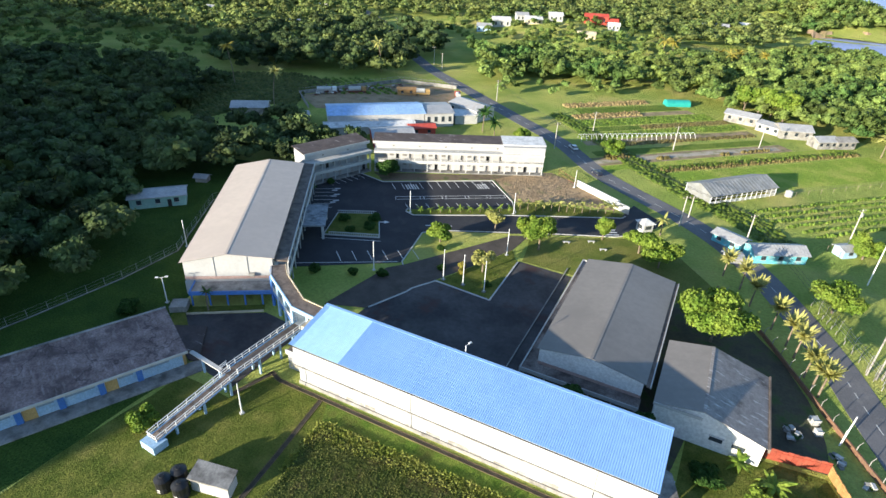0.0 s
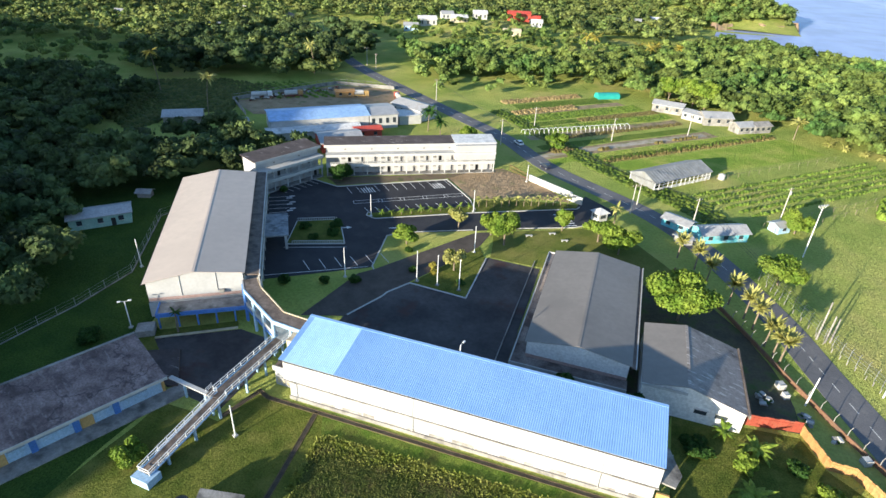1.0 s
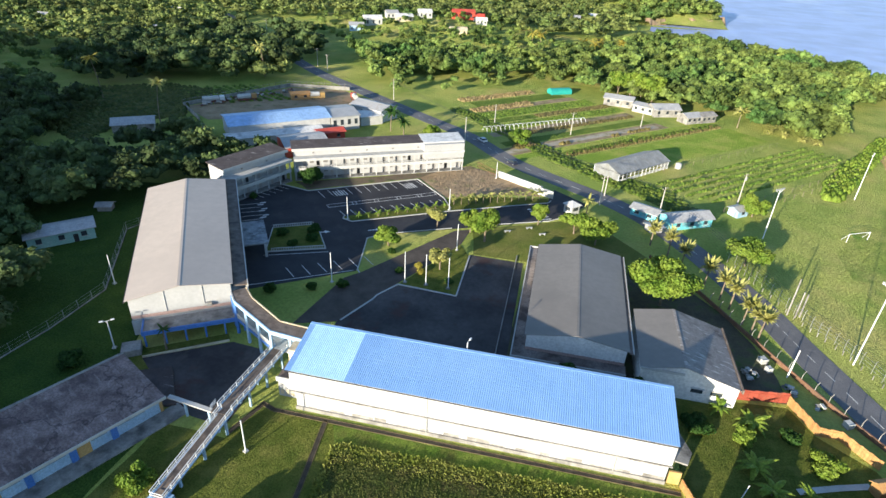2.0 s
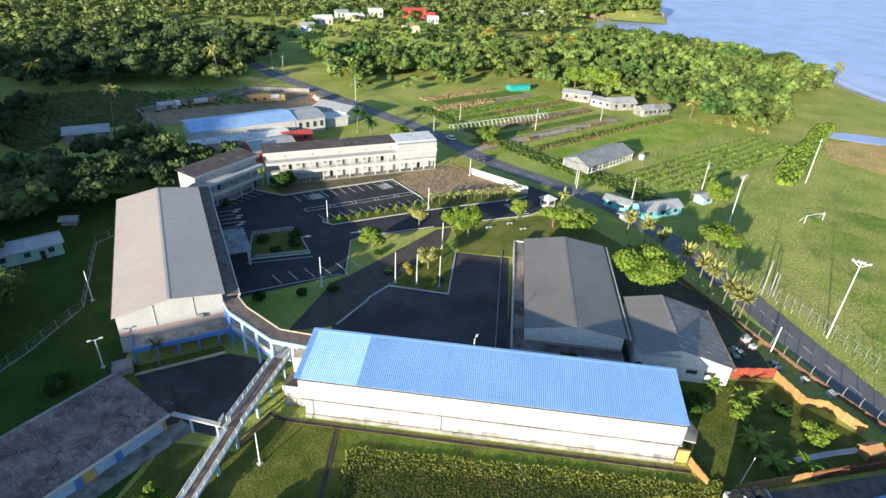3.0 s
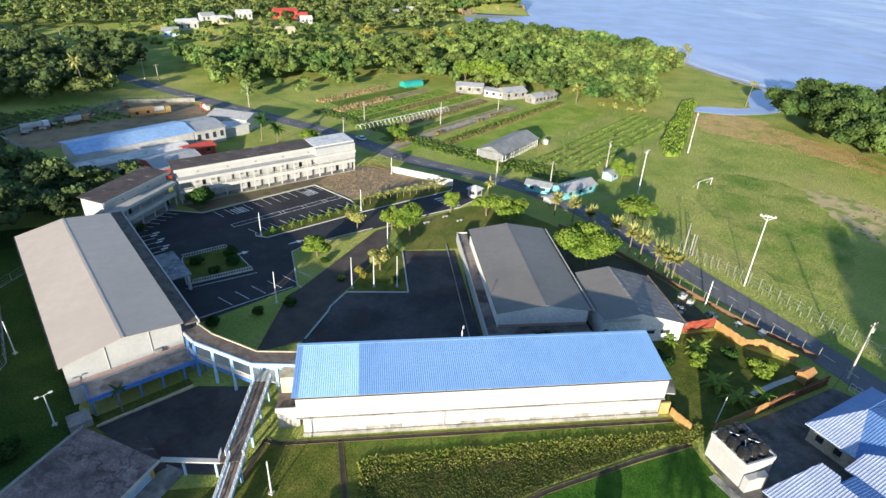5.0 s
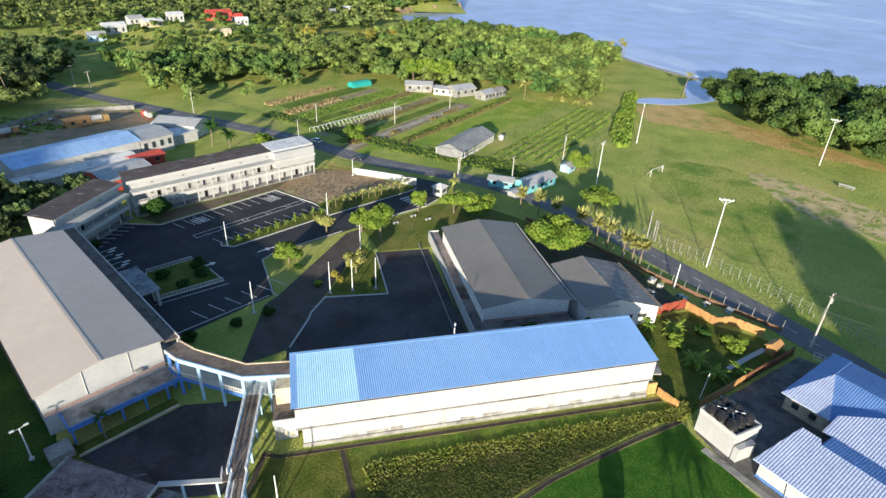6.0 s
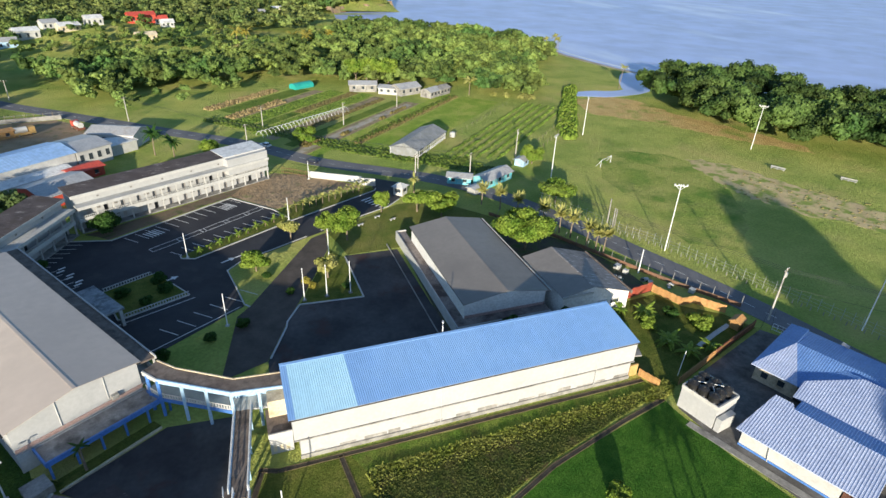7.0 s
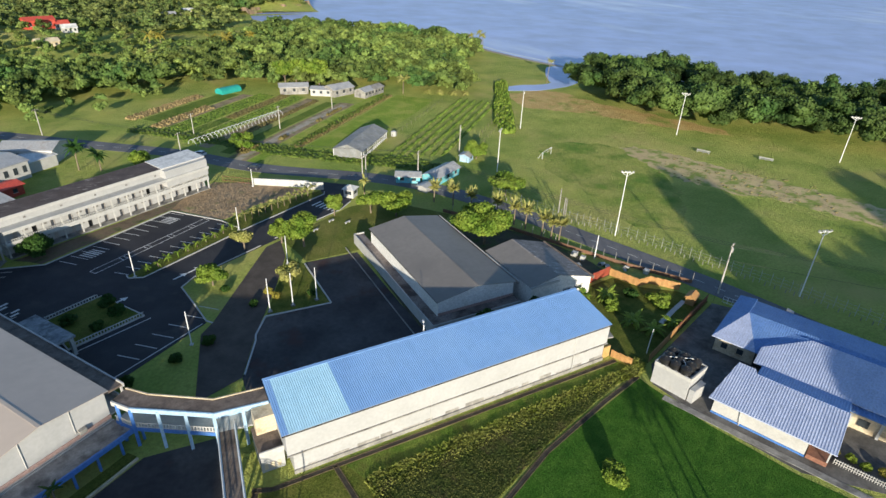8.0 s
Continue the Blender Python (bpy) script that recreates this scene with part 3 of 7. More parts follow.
def storey_block(name, m, l, d, label, blank=0.0):
    """A gallery block: x along the front, the front at y = 0; two open galleries under a clerestory."""
    h = thing(name, m, label, "building")
    n = round(l / 4.0)
    w = l / n
    part("main_wall", Geo().box(0, 2.2, 0, l, d, 9.3), M_WALL, h)
    part("ground_slab", Geo().box(-0.1, -0.2, 0, l + 0.1, 2.2, 0.25), M_CONC, h)
    part("gallery_slab", Geo().box(-0.1, -0.15, 2.95, l + 0.1, 2.2, 3.2), M_WHITE, h)
    part("parapet", Geo().box(-0.05, -0.12, 3.2, l + 0.05, 0.04, 3.95), M_WHITE, h)
    me_bal = mesh_of("baluster", Geo().box(-0.07, -0.04, 3.95, 0.07, 0.04, 4.42), M_WHITE)
    part("gallery_roof", Geo().box(-0.1, -0.7, 6.7, l + 0.1, 2.2, 7.0), M_WHITE, h)
    part("gallery_fascia", Geo().box(-0.1, -0.82, 6.35, l + 0.1, -0.7, 7.12), M_WHITE, h)
    for i in range(n + 1):
        x = min(i * w, l - 0.3)
        part("pillar", Geo().box(x, 0.06, 0.25, x + 0.3, 0.36, 2.95), M_WHITE, h)
        part("pillar", Geo().box(x, 0.06, 3.2, x + 0.3, 0.36, 6.7), M_WHITE, h)
        if i < n:
            for z in (0.25, 3.2):
                if (i * 2 + int(z)) % 3:
                    part("window", Geo().box(x + 0.5, 2.12, z + 1.4, x + 1.7, 2.197, z + 2.1), M_LOUVRE, h, "grey louvred window")
                part("door", Geo().box(x + 2.5, 2.12, z, x + 3.4, 2.197, z + 2.1), M_DARK if (i + int(z)) % 7 == 4 else M_PALEDOOR, h)
            if i % 2:
                part("clerestory", Geo().box(x + 1.5, 2.12, 7.6, x + 2.0, 2.197, 8.0), M_LOUVRE, h, "small vent opening")
            part("handrail", Geo().box(x + 0.3, -0.04, 4.42, x + w, 0.04, 4.5), M_WHITE, h)
            for k in range(8):
                part("baluster", me_bal, None, h).location = (x + 0.4 + k * (w - 0.3) / 8, 0, 0)
    part("roof", Geo().slab([(-0.5, 1.3, 9.45), (l + 0.5, 1.3, 9.45), (l + 0.5, d + 0.5, 9.9), (-0.5, d + 0.5, 9.9)], 0.2), M_OLDROOF, h, "dark stained flat roof")
    part("roof_fascia", Geo().box(-0.5, 1.18, 8.75, l + 0.5, 1.3, 9.55), M_WHITE, h)
    if blank:
        part("pale_roof", Geo().slab([(l - blank, 1.1, 9.62), (l + 0.55, 1.1, 9.62), (l + 0.55, d + 0.55, 10.05), (l - blank, d + 0.55, 10.05)], 0.12), M_WHITEROOF, h, "pale newer roof section")
        part("blank_panel", Geo().box(l - blank, -0.2, 4.6, l + 0.12, 2.19, 9.2), M_WALL, h, "blank white end panel")
    return h


M_WHITEROOF = surf("white_roof_sheets", (0.60, 0.60, 0.60), (0.72, 0.72, 0.71), 0.2, 0.5, stain=(0.4, 0.4, 0.4), stain_scale=0.3)
M_LOUVRE = surf("grey_louvres", (0.16, 0.155, 0.15), (0.23, 0.22, 0.215), 2.0, 0.6)
M_PALEDOOR = surf("pale_pink_doors", (0.36, 0.33, 0.31), (0.42, 0.39, 0.37), 0.8, 0.7)
NA, NB = Vector((-102.0, 121.5)), Vector((-93.6, 141.0))
FA, FB = Vector((-92.6, 141.6)), Vector((-46.2, 167.0))
storey_block("gallery_wing", pose(NA.x, NA.y, 0, 0, 0, math.degrees(math.atan2(NB.y - NA.y, NB.x - NA.x))), (NB - NA).length, 8.5, "white gallery wing with a stained roof")
storey_block("gallery_block", pose(FA.x, FA.y, 0, 0, 0, math.degrees(math.atan2(FB.y - FA.y, FB.x - FA.x))), (FB - FA).length, 8.0, "white classroom block with open galleries", 13.0)

# ---- woods ----
def ico():
    p = (1 + 5 ** 0.5) / 2
    v = np.array([(-1, p, 0), (1, p, 0), (-1, -p, 0), (1, -p, 0), (0, -1, p), (0, 1, p), (0, -1, -p), (0, 1, -p), (p, 0, -1), (p, 0, 1), (-p, 0, -1), (-p, 0, 1)], float)
    f = [(0, 11, 5), (0, 5, 1), (0, 1, 7), (0, 7, 10), (0, 10, 11), (1, 5, 9), (5, 11, 4), (11, 10, 2), (10, 7, 6), (7, 1, 8), (3, 9, 4), (3, 4, 2), (3, 2, 6), (3, 6, 8), (3, 8, 9), (4, 9, 5), (2, 4, 11), (6, 2, 10), (8, 6, 7), (9, 8, 1)]
    return v / np.linalg.norm(v[0]), np.array(f)


ICO_V, ICO_F = ico()


def ico_fine():
    """The twenty faces cut in four."""
    v, f, mid = [tuple(p) for p in ICO_V], [], {}

    def half(a, b):
        k = (min(a, b), max(a, b))
        if k not in mid:
            p = (np.array(v[a]) + np.array(v[b])) / 2
            v.append(tuple(p / np.linalg.norm(p)))
            mid[k] = len(v) - 1
        return mid[k]

    for a, b, c in ICO_F:
        ab, bc, ca = half(a, b), half(b, c), half(c, a)
        f += [(a, ab, ca), (b, bc, ab), (c, ca, bc), (ab, bc, ca)]
    return np.array(v), np.array(f)


FINE_V, FINE_F = ico_fine()


def leaf_cards(gen, centre, radii, count, size, low=-0.45):
    """Small bent leaf sprays over the shell of an ellipsoid, each two triangles."""
    d = gen.normal(size=(count * 2, 3))
    d /= np.linalg.norm(d, axis=1)[:, None]
    d = d[d[:, 2] > low][:count]
    n = len(d)
    c = centre + d * radii * gen.uniform(0.74, 1.2, (n, 1))
    nrm = d + gen.normal(scale=0.55, size=(n, 3))
    nrm /= np.linalg.norm(nrm, axis=1)[:, None]
    t = np.cross(nrm, gen.normal(size=(n, 3)))
    t /= np.linalg.norm(t, axis=1)[:, None]
    b = np.cross(nrm, t)
    s = size * gen.uniform(0.5, 1.3, (n, 1))
    w = s * gen.uniform(0.45, 0.8, (n, 1))
    dip = nrm * s * 0.3
    v = np.stack([c - t * s - dip, c + b * w, c + t * s - dip, c - b * w], 1).reshape(-1, 3)
    i = np.arange(n)[:, None] * 4
    return v, np.concatenate([i + (0, 1, 3), i + (1, 2, 3)], 0)


def crown(gen, x, y, z, r, h, cards, size, blobs=4):
    """An uneven domed crown: clumps of several sizes, each a rough core under leaf sprays."""
    vs, fs, n = [], [], 0
    cv, cf = (FINE_V, FINE_F) if blobs >= 6 else (ICO_V, ICO_F)
    for k in range(blobs):
        if k:
            a = 2.4 * k + gen.uniform(-0.7, 0.7)
            up = gen.uniform(-0.25, 0.95)
            out = r * gen.uniform(0.42, 0.78) * np.sqrt(max(0.1, 1 - 0.75 * max(up, 0.0) ** 2))
            c = np.array((x + out * np.cos(a), y + out * np.sin(a), z + h * 0.46 * up))
            rr = r * gen.uniform(0.24, 0.46)
        else:
            c, rr = np.array((x, y, z)), r * (0.62 if blobs < 6 else 0.55)
        rad = np.array((rr, rr, rr * min(1.25, max(0.62, h / r * 0.62)) * gen.uniform(0.8, 1.0)))
        core = cv * rad * 0.80 * gen.uniform(0.74, 1.2, (len(cv), 1)) + c
        vs.append(core), fs.append(cf + n)
        n += len(cv)
        v, f = leaf_cards(gen, c, rad, max(6, int(cards * (rr / r) ** 1.2 * 3.2)), size)
        vs.append(v), fs.append(f + n)
        n += len(v)
    return np.concatenate(vs), np.concatenate(fs)


def np_mesh(name, parts, material):
    vs, fs, n = [], [], 0
    for v, f in parts:
        vs.append(v), fs.append(f + n)
        n += len(v)
    v, f = np.concatenate(vs), np.concatenate(fs)
    me = bpy.data.meshes.new(name)
    me.vertices.add(len(v)), me.loops.add(f.size), me.polygons.add(len(f))
    me.vertices.foreach_set("co", v.astype(np.float32).ravel())
    me.loops.foreach_set("vertex_index", f.astype(np.int32).ravel())
    me.polygons.foreach_set("loop_start", np.arange(0, f.size, 3, dtype=np.int32))
    me.materials.append(material)
    me.update(calc_edges=True)
    return me


def inside(poly, x, y):
    odd = False
    for i in range(len(poly)):
        (ax, ay), (bx, by) = poly[i], poly[i - 1]
        if (ay > y) != (by > y) and x < (bx - ax) * (y - ay) / (by - ay) + ax:
            odd = not odd
    return odd


def woods(name, polys, spacing, r, h, cards, size, material, label, seed, skip=(), blobs=4):
    """Trees that nobody could count, spread unevenly over the outlines."""
    gen = np.random.default_rng(seed)
    out = []
    for poly in polys:
        xs, ys = [p[0] for p in poly], [p[1] for p in poly]
        y = min(ys)
        while y < max(ys):
            x = min(xs)
            while x < max(xs):
                px, py = x + gen.uniform(-0.5, 0.5) * spacing, y + gen.uniform(-0.5, 0.5) * spacing
                if inside(poly, px, py) and not any(inside(q, px, py) for q in skip) and gen.uniform() < 0.93:
                    k = gen.uniform(0.6, 1.25)
                    out.append(crown(gen, px, py, h * k * 0.5 + max(0.0, rise(px, py) - 0.5), r * k, h * k * 0.62, cards, size, blobs))
                x += spacing
            y += spacing * 0.87
    return tagged(new(name, np_mesh(name, out, material)), label, "woods", kind="stuff")


ROAD_GAP = [(x, y) for x, y in ribbon(ROAD, 11)[0]] + [(x, y) for x, y in ribbon(ROAD, 11)[1]][::-1]
LEFT_WOODS = [(-108, 20), (-107, 68), (-128, 82), (-140, 92), (-136, 108), (-122, 118), (-118, 140), (-126, 150), (-135, 136), (-170, 128), (-190, 160), (-200, 190), (-260, 200), (-330, 150), (-330, 40), (-250, -20), (-150, -20)]
WING_WOODS = [(-117, 126), (-113, 142), (-107, 151), (-110, 160), (-122, 156), (-136, 162), (-146, 160), (-152, 146), (-142, 134), (-130, 128)]
woods("left_woods", [LEFT_WOODS, WING_WOODS], 7.2, 5.6, 11, 44, 0.7, M_WOODS, "dense green woodland on the slope, shade in its leaf colour", 11, blobs=8)
RIGHT_WOODS = [(-112, 262), (-70, 300), (-30, 297), (-13, 295), (0, 282), (30, 276), (56, 268), (64, 246), (80, 236), (92, 240), (104, 262), (110, 300), (140, 320), (158, 350), (158, 390), (140, 412), (106, 448), (74, 466), (44, 470), (20, 440), (-10, 385), (-50, 352), (-120, 342), (-150, 330), (-120, 290)]
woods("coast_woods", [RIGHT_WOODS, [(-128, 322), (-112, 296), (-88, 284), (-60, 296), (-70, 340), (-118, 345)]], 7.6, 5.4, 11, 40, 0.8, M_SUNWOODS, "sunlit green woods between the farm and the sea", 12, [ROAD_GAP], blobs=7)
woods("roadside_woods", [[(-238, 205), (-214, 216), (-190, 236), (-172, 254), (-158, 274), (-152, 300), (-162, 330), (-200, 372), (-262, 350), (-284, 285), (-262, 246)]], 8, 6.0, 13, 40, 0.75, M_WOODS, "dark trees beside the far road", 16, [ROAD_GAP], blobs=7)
SHORE_WOODS = [(138, 235), (150, 232), (172, 248), (205, 228), (238, 168), (270, 90), (300, 20), (250, 10), (205, 70), (178, 112), (150, 138), (136, 158), (128, 190)]
woods("shore_woods", [SHORE_WOODS], 9, 7.5, 18, 110, 0.7, M_SHOREWOODS, "tall green shore trees behind the playing field", 13, blobs=9)
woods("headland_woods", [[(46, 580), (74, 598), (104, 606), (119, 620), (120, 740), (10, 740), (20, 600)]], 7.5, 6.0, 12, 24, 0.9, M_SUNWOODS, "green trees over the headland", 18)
FAR_WOODS = [(-170, 240), (-150, 252), (-160, 282), (-230, 350), (-280, 420), (-200, 440), (-110, 420), (-60, 440), (0, 460), (26, 500), (34, 560), (48, 580), (74, 596), (104, 605), (120, 618), (122, 900), (-700, 900), (-900, 300), (-420, 120), (-330, 150), (-260, 240)]
MEADOWS = [[(-394, 205), (-310, 168), (-262, 190), (-236, 206), (-262, 246), (-300, 262), (-340, 250)], [(-110, 400), (-20, 405), (-40, 432), (-120, 432)]]
VILLAGE = [(-208, 375), (-150, 372), (-60, 385), (-20, 400), (-40, 440), (-80, 480), (-140, 482), (-208, 445)]
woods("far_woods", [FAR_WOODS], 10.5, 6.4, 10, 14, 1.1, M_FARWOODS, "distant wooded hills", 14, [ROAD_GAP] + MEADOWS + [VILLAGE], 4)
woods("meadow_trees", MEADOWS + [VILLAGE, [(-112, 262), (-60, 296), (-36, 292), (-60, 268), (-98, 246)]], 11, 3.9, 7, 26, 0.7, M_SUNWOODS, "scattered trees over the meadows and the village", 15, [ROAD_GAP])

# ---- school details ----
M_PINK = surf("pink_band", (0.40, 0.27, 0.24), (0.46, 0.32, 0.29), 0.5, 0.8)
M_DECK = surf("stained_brown_concrete", (0.13, 0.10, 0.085), (0.21, 0.17, 0.145), 0.5, 0.95, bump=0.02, stain=(0.06, 0.05, 0.045), stain_scale=0.4, stain_cut=(0.5, 0.7), bump_scale=6)
M_OCHRE = surf("ochre_paint", (0.42, 0.27, 0.10), (0.52, 0.34, 0.14), 0.6, 0.75)
M_CREAM = surf("cream_wall", (0.55, 0.47, 0.33), (0.64, 0.56, 0.42), 0.4, 0.8, stain=(0.30, 0.22, 0.14), stain_scale=0.5, stain_cut=(0.5, 0.75))
M_METAL = surf("galvanised_steel", (0.42, 0.42, 0.42), (0.55, 0.55, 0.54), 1.0, 0.45, 0.6)
M_BLACK = surf("black_plastic", (0.014, 0.014, 0.016), (0.025, 0.025, 0.027), 1.0, 0.35)
M_GLASS = surf("dark_glass", (0.03, 0.04, 0.05), (0.05, 0.06, 0.07), 1.0, 0.12)


def local(h, x, y, z=0.0):
    return h.matrix_basis @ Vector((x, y, z))


# gable end of the beige hall: pink band, plinth, a wall unit, terrace on a blue frame
part("pink_band", Geo().box(0.0, -0.14, 3.5, 17.6, -0.003, 4.1), M_PINK, hallA, "faded pink band")
part("plinth", Geo().box(-0.1, -0.30, 0, 17.7, -0.145, 3.2), M_WHITE, hallA)
part("downpipe", Geo().tube((6.0, -0.08, 4.1), (6.0, -0.08, 8.6), 0.06), M_WHITE, hallA)
part("downpipe", Geo().tube((12.6, -0.08, 4.6), (12.6, -0.08, 8.8), 0.06), M_WHITE, hallA)
part("wall_unit", Geo().box(12.9, -0.7, 4.3, 13.9, -0.15, 5.0), M_CONC, hallA, "grey air conditioner")
part("side_canopy", Geo().slab([(17.9, 0.5, 7.5), (20.6, 0.5, 7.3), (20.6, 54.2, 7.3), (17.9, 54.2, 7.5)], 0.3), M_DECK, hallA, "dark stained gallery roof")
part("canopy_edge", Geo().box(20.6, 0.3, 6.9, 20.8, 54.4, 7.55), M_WHITE, hallA)
part("gallery_floor", Geo().box(17.62, 0.5, 3.3, 20.7, 54.0, 3.6), M_WHITE, hallA)
part("gallery_parapet", Geo().box(20.55, 0.5, 3.6, 20.7, 54.0, 4.6), M_WHITE, hallA)
for k in range(13):
    part("gallery_pillar", Geo().box(20.35, 0.6 + k * 4.4, 0, 20.6, 0.9 + k * 4.4, 7.0), M_WHITE, hallA)
part("left_gutter", Geo().box(-0.75, -0.4, 7.35, -0.52, 51.9, 7.5), M_DARK, hallA)

terrace = thing("blue_framed_terrace", hallA.matrix_basis.copy(), "concrete terrace on a bright blue frame", "terrace")
part("slab", Geo().box(2.0, -4.3, 2.8, 19.4, -0.32, 3.05), M_CONC, terrace)
part("front_beam", Geo().box(1.9, -4.55, 2.5, 19.4, -4.3, 3.35), M_BLUE, terrace)
part("end_beam", Geo().box(1.75, -4.55, 2.5, 2.0, -0.35, 3.35), M_BLUE, terrace)
for k in range(6):
    part("post", Geo().box(2.0 + k * 3.4, -4.5, 0, 2.3 + k * 3.4, -4.2, 2.5), M_BLUE, terrace)
solo("yard_kerb", Geo().wall((-83.2, 59.6), (-71.2, 67.9), 0, 0.35, 0.3), M_CREAM, "low cream kerb along the yard", "kerb")
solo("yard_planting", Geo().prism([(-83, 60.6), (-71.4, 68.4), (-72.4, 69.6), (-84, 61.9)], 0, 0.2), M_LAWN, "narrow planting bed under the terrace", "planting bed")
solo("concrete_ramp_block", Geo().prism([(-86.4, 58.4), (-83.8, 60.2), (-85.4, 62.6), (-88, 60.9)], 0, 1.3), M_CONC, "pale concrete step block", "steps")
solo("yard_bank", Geo().prism([(-82.3, 55.6), (-76.6, 58.6), (-73, 54.0), (-70.6, 51.0), (-72.2, 50.2), (-80, 54.0)], 0, 0.5), M_OLDROOF, "broken concrete bank beside the yard", "bank")

# covered walkway between the halls
walkway = thing("covered_walkway", pose(0, 0, 0), "two-storey covered walkway with blue columns", "walkway")
LINE_I = [(-71.0, 75.2), (-68.2, 72.4), (-60.0, 67.2), (-53.0, 66.6)]
LINE_O = [(-73.0, 73.2), (-70.8, 70.6), (-60.4, 64.3), (-53.0, 63.5)]
for name, z0, z1, mat in (("roof", 7.0, 7.3, M_DECK), ("deck", 3.3, 3.6, M_WHITE)):
    for k in range(3):
        part(name, Geo().prism([LINE_I[k], LINE_I[k + 1], LINE_O[k + 1], LINE_O[k]], z0, z1), mat, walkway)
for k in range(3):
    part("roof_beam", Geo().wall(LINE_O[k], LINE_O[k + 1], 6.6, 7.35, 0.25), M_PALEBLUE if k else M_WHITE, walkway)
    part("roof_edge", Geo().wall(LINE_I[k], LINE_I[k + 1], 6.8, 7.45, 0.2), M_CREAM, walkway)
    # solid screen added to keep the sun off the lawn behind
    part("back_screen", Geo().wall(LINE_I[k], LINE_I[k + 1], 3.6, 6.8, 0.15), M_PALEBLUE, walkway)
    if k < 2:
        a, b = Vector(LINE_O[k]), Vector(LINE_O[k + 1])
        part("edge_beam", Geo().wall(a, b, 3.0, 3.62, 0.24), M_BLUE, walkway)
        part("bottom_rail", Geo().wall(a, b, 3.7, 3.85, 0.1), M_WHITE, walkway)
        part("top_rail", Geo().wall(a, b, 4.5, 4.65, 0.12), M_WHITE, walkway)
        n = int((b - a).length / 0.45)
        me = mesh_of("baluster", Geo().box(-0.09, -0.05, 3.8, 0.09, 0.05, 4.55), M_WHITE)
        for i in range(n):
            part("baluster", me, None, walkway).location = (*a.lerp(b, (i + 0.5) / n), 0)
for k, (x, y) in enumerate(((-72.4, 72.5), (-70.8, 70.6), (-67.4, 68.5), (-64.0, 66.5), (-60.5, 64.4), (-56.6, 63.9))):
    part("column", Geo().box(x - 0.22, y - 0.22, 0, x + 0.22, y + 0.22, 7.0), M_PALEBLUE if k > 1 else M_BLUE, walkway)

stair = thing("end_stair_block", pose(0, 0, 0), "small cream stair block at the end of the blue-roofed block", "stair block")
part("wall", Geo().box(-56.0, 57.5, 0, -52.71, 63.0, 3.6), M_WALL, stair)
part("roof_slab", Geo().box(-56.1, 57.3, 3.6, -52.71, 62.9, 3.85), M_DECK, stair)
part("parapet", Geo().box(-56.1, 57.1, 3.4, -52.71, 57.3, 4.3), M_WHITE, stair)
part("upper_wall", Geo().box(-55.6, 61.0, 3.85, -52.72, 63.4, 6.9), M_CREAM, stair, "stained cream upper wall")
for k in range(3):
    part("opening", Geo().box(-55.6 + k * 0.9, 57.44, 0.5, -55.1 + k * 0.9, 57.497, 1.6), M_CREAM, stair)

porchlet = thing("end_canopy", pose(0, 0, 0), "grey canopy slab over a yellow side entrance", "canopy")
part("slab", Geo().prism([(5.3, 56.4), (7.4, 56.0), (8.3, 58.4), (6.6, 63), (5.3, 63.4)], 3.9, 4.15), M_CONC, porchlet)
part("wall", Geo().box(5.31, 55.8, 0, 7.0, 56.1, 2.4), M_OCHRE, porchlet, "yellow ochre wall")
part("post", Geo().box(6.9, 61.8, 0, 7.2, 62.1, 3.9), M_WHITE, porchlet)

# footbridge and ramp
M_RAIL = surf("white_rail_paint", (0.66, 0.68, 0.70), (0.78, 0.79, 0.80), 1.0, 0.5)
ramp = thing("footbridge_ramp", pose(0, 0, 0), "long concrete footbridge and ramp with white rails", "ramp")


def deck(a, b, w):
    """A sloping deck from a to b, with rails, posts and columns."""
    a, b = Vector(a), Vector(b)
    d = (b - a).normalized()
    s = Vector((-d.y, d.x, 0)).normalized()
    part("deck", Geo().slab([a + s * w / 2, a - s * w / 2, b - s * w / 2, b + s * w / 2], 0.25), M_DECK, ramp)
    n = max(2, round((b - a).length / 1.6))
    for side in (-1, 1):
        o = s * (w / 2 - 0.05) * side
        part("kerb", Geo().tube(a + o, b + o, 0.16, n=4), M_PALEBLUE, ramp)
        for h in (0.5, 1.0):
            part("rail", Geo().tube(a + o + Vector((0, 0, h)), b + o + Vector((0, 0, h)), 0.07), M_RAIL, ramp)
        me = mesh_of("rail_post", Geo().tube((0, 0, 0), (0, 0, 1.02), 0.065), M_RAIL)
        for i in range(n + 1):
            part("rail_post", me, None, ramp).location = a.lerp(b, i / n) + o
    for i in range(1, n, 3):
        p = a.lerp(b, i / n)
        if p.z > 1.0:
            for side in (-1, 1):
                q = p + s * side * (w / 2 - 0.3)
                part("column", Geo().box(q.x - 0.16, q.y - 0.16, 0, q.x + 0.16, q.y + 0.16, q.z - 0.2), M_PALEBLUE, ramp)


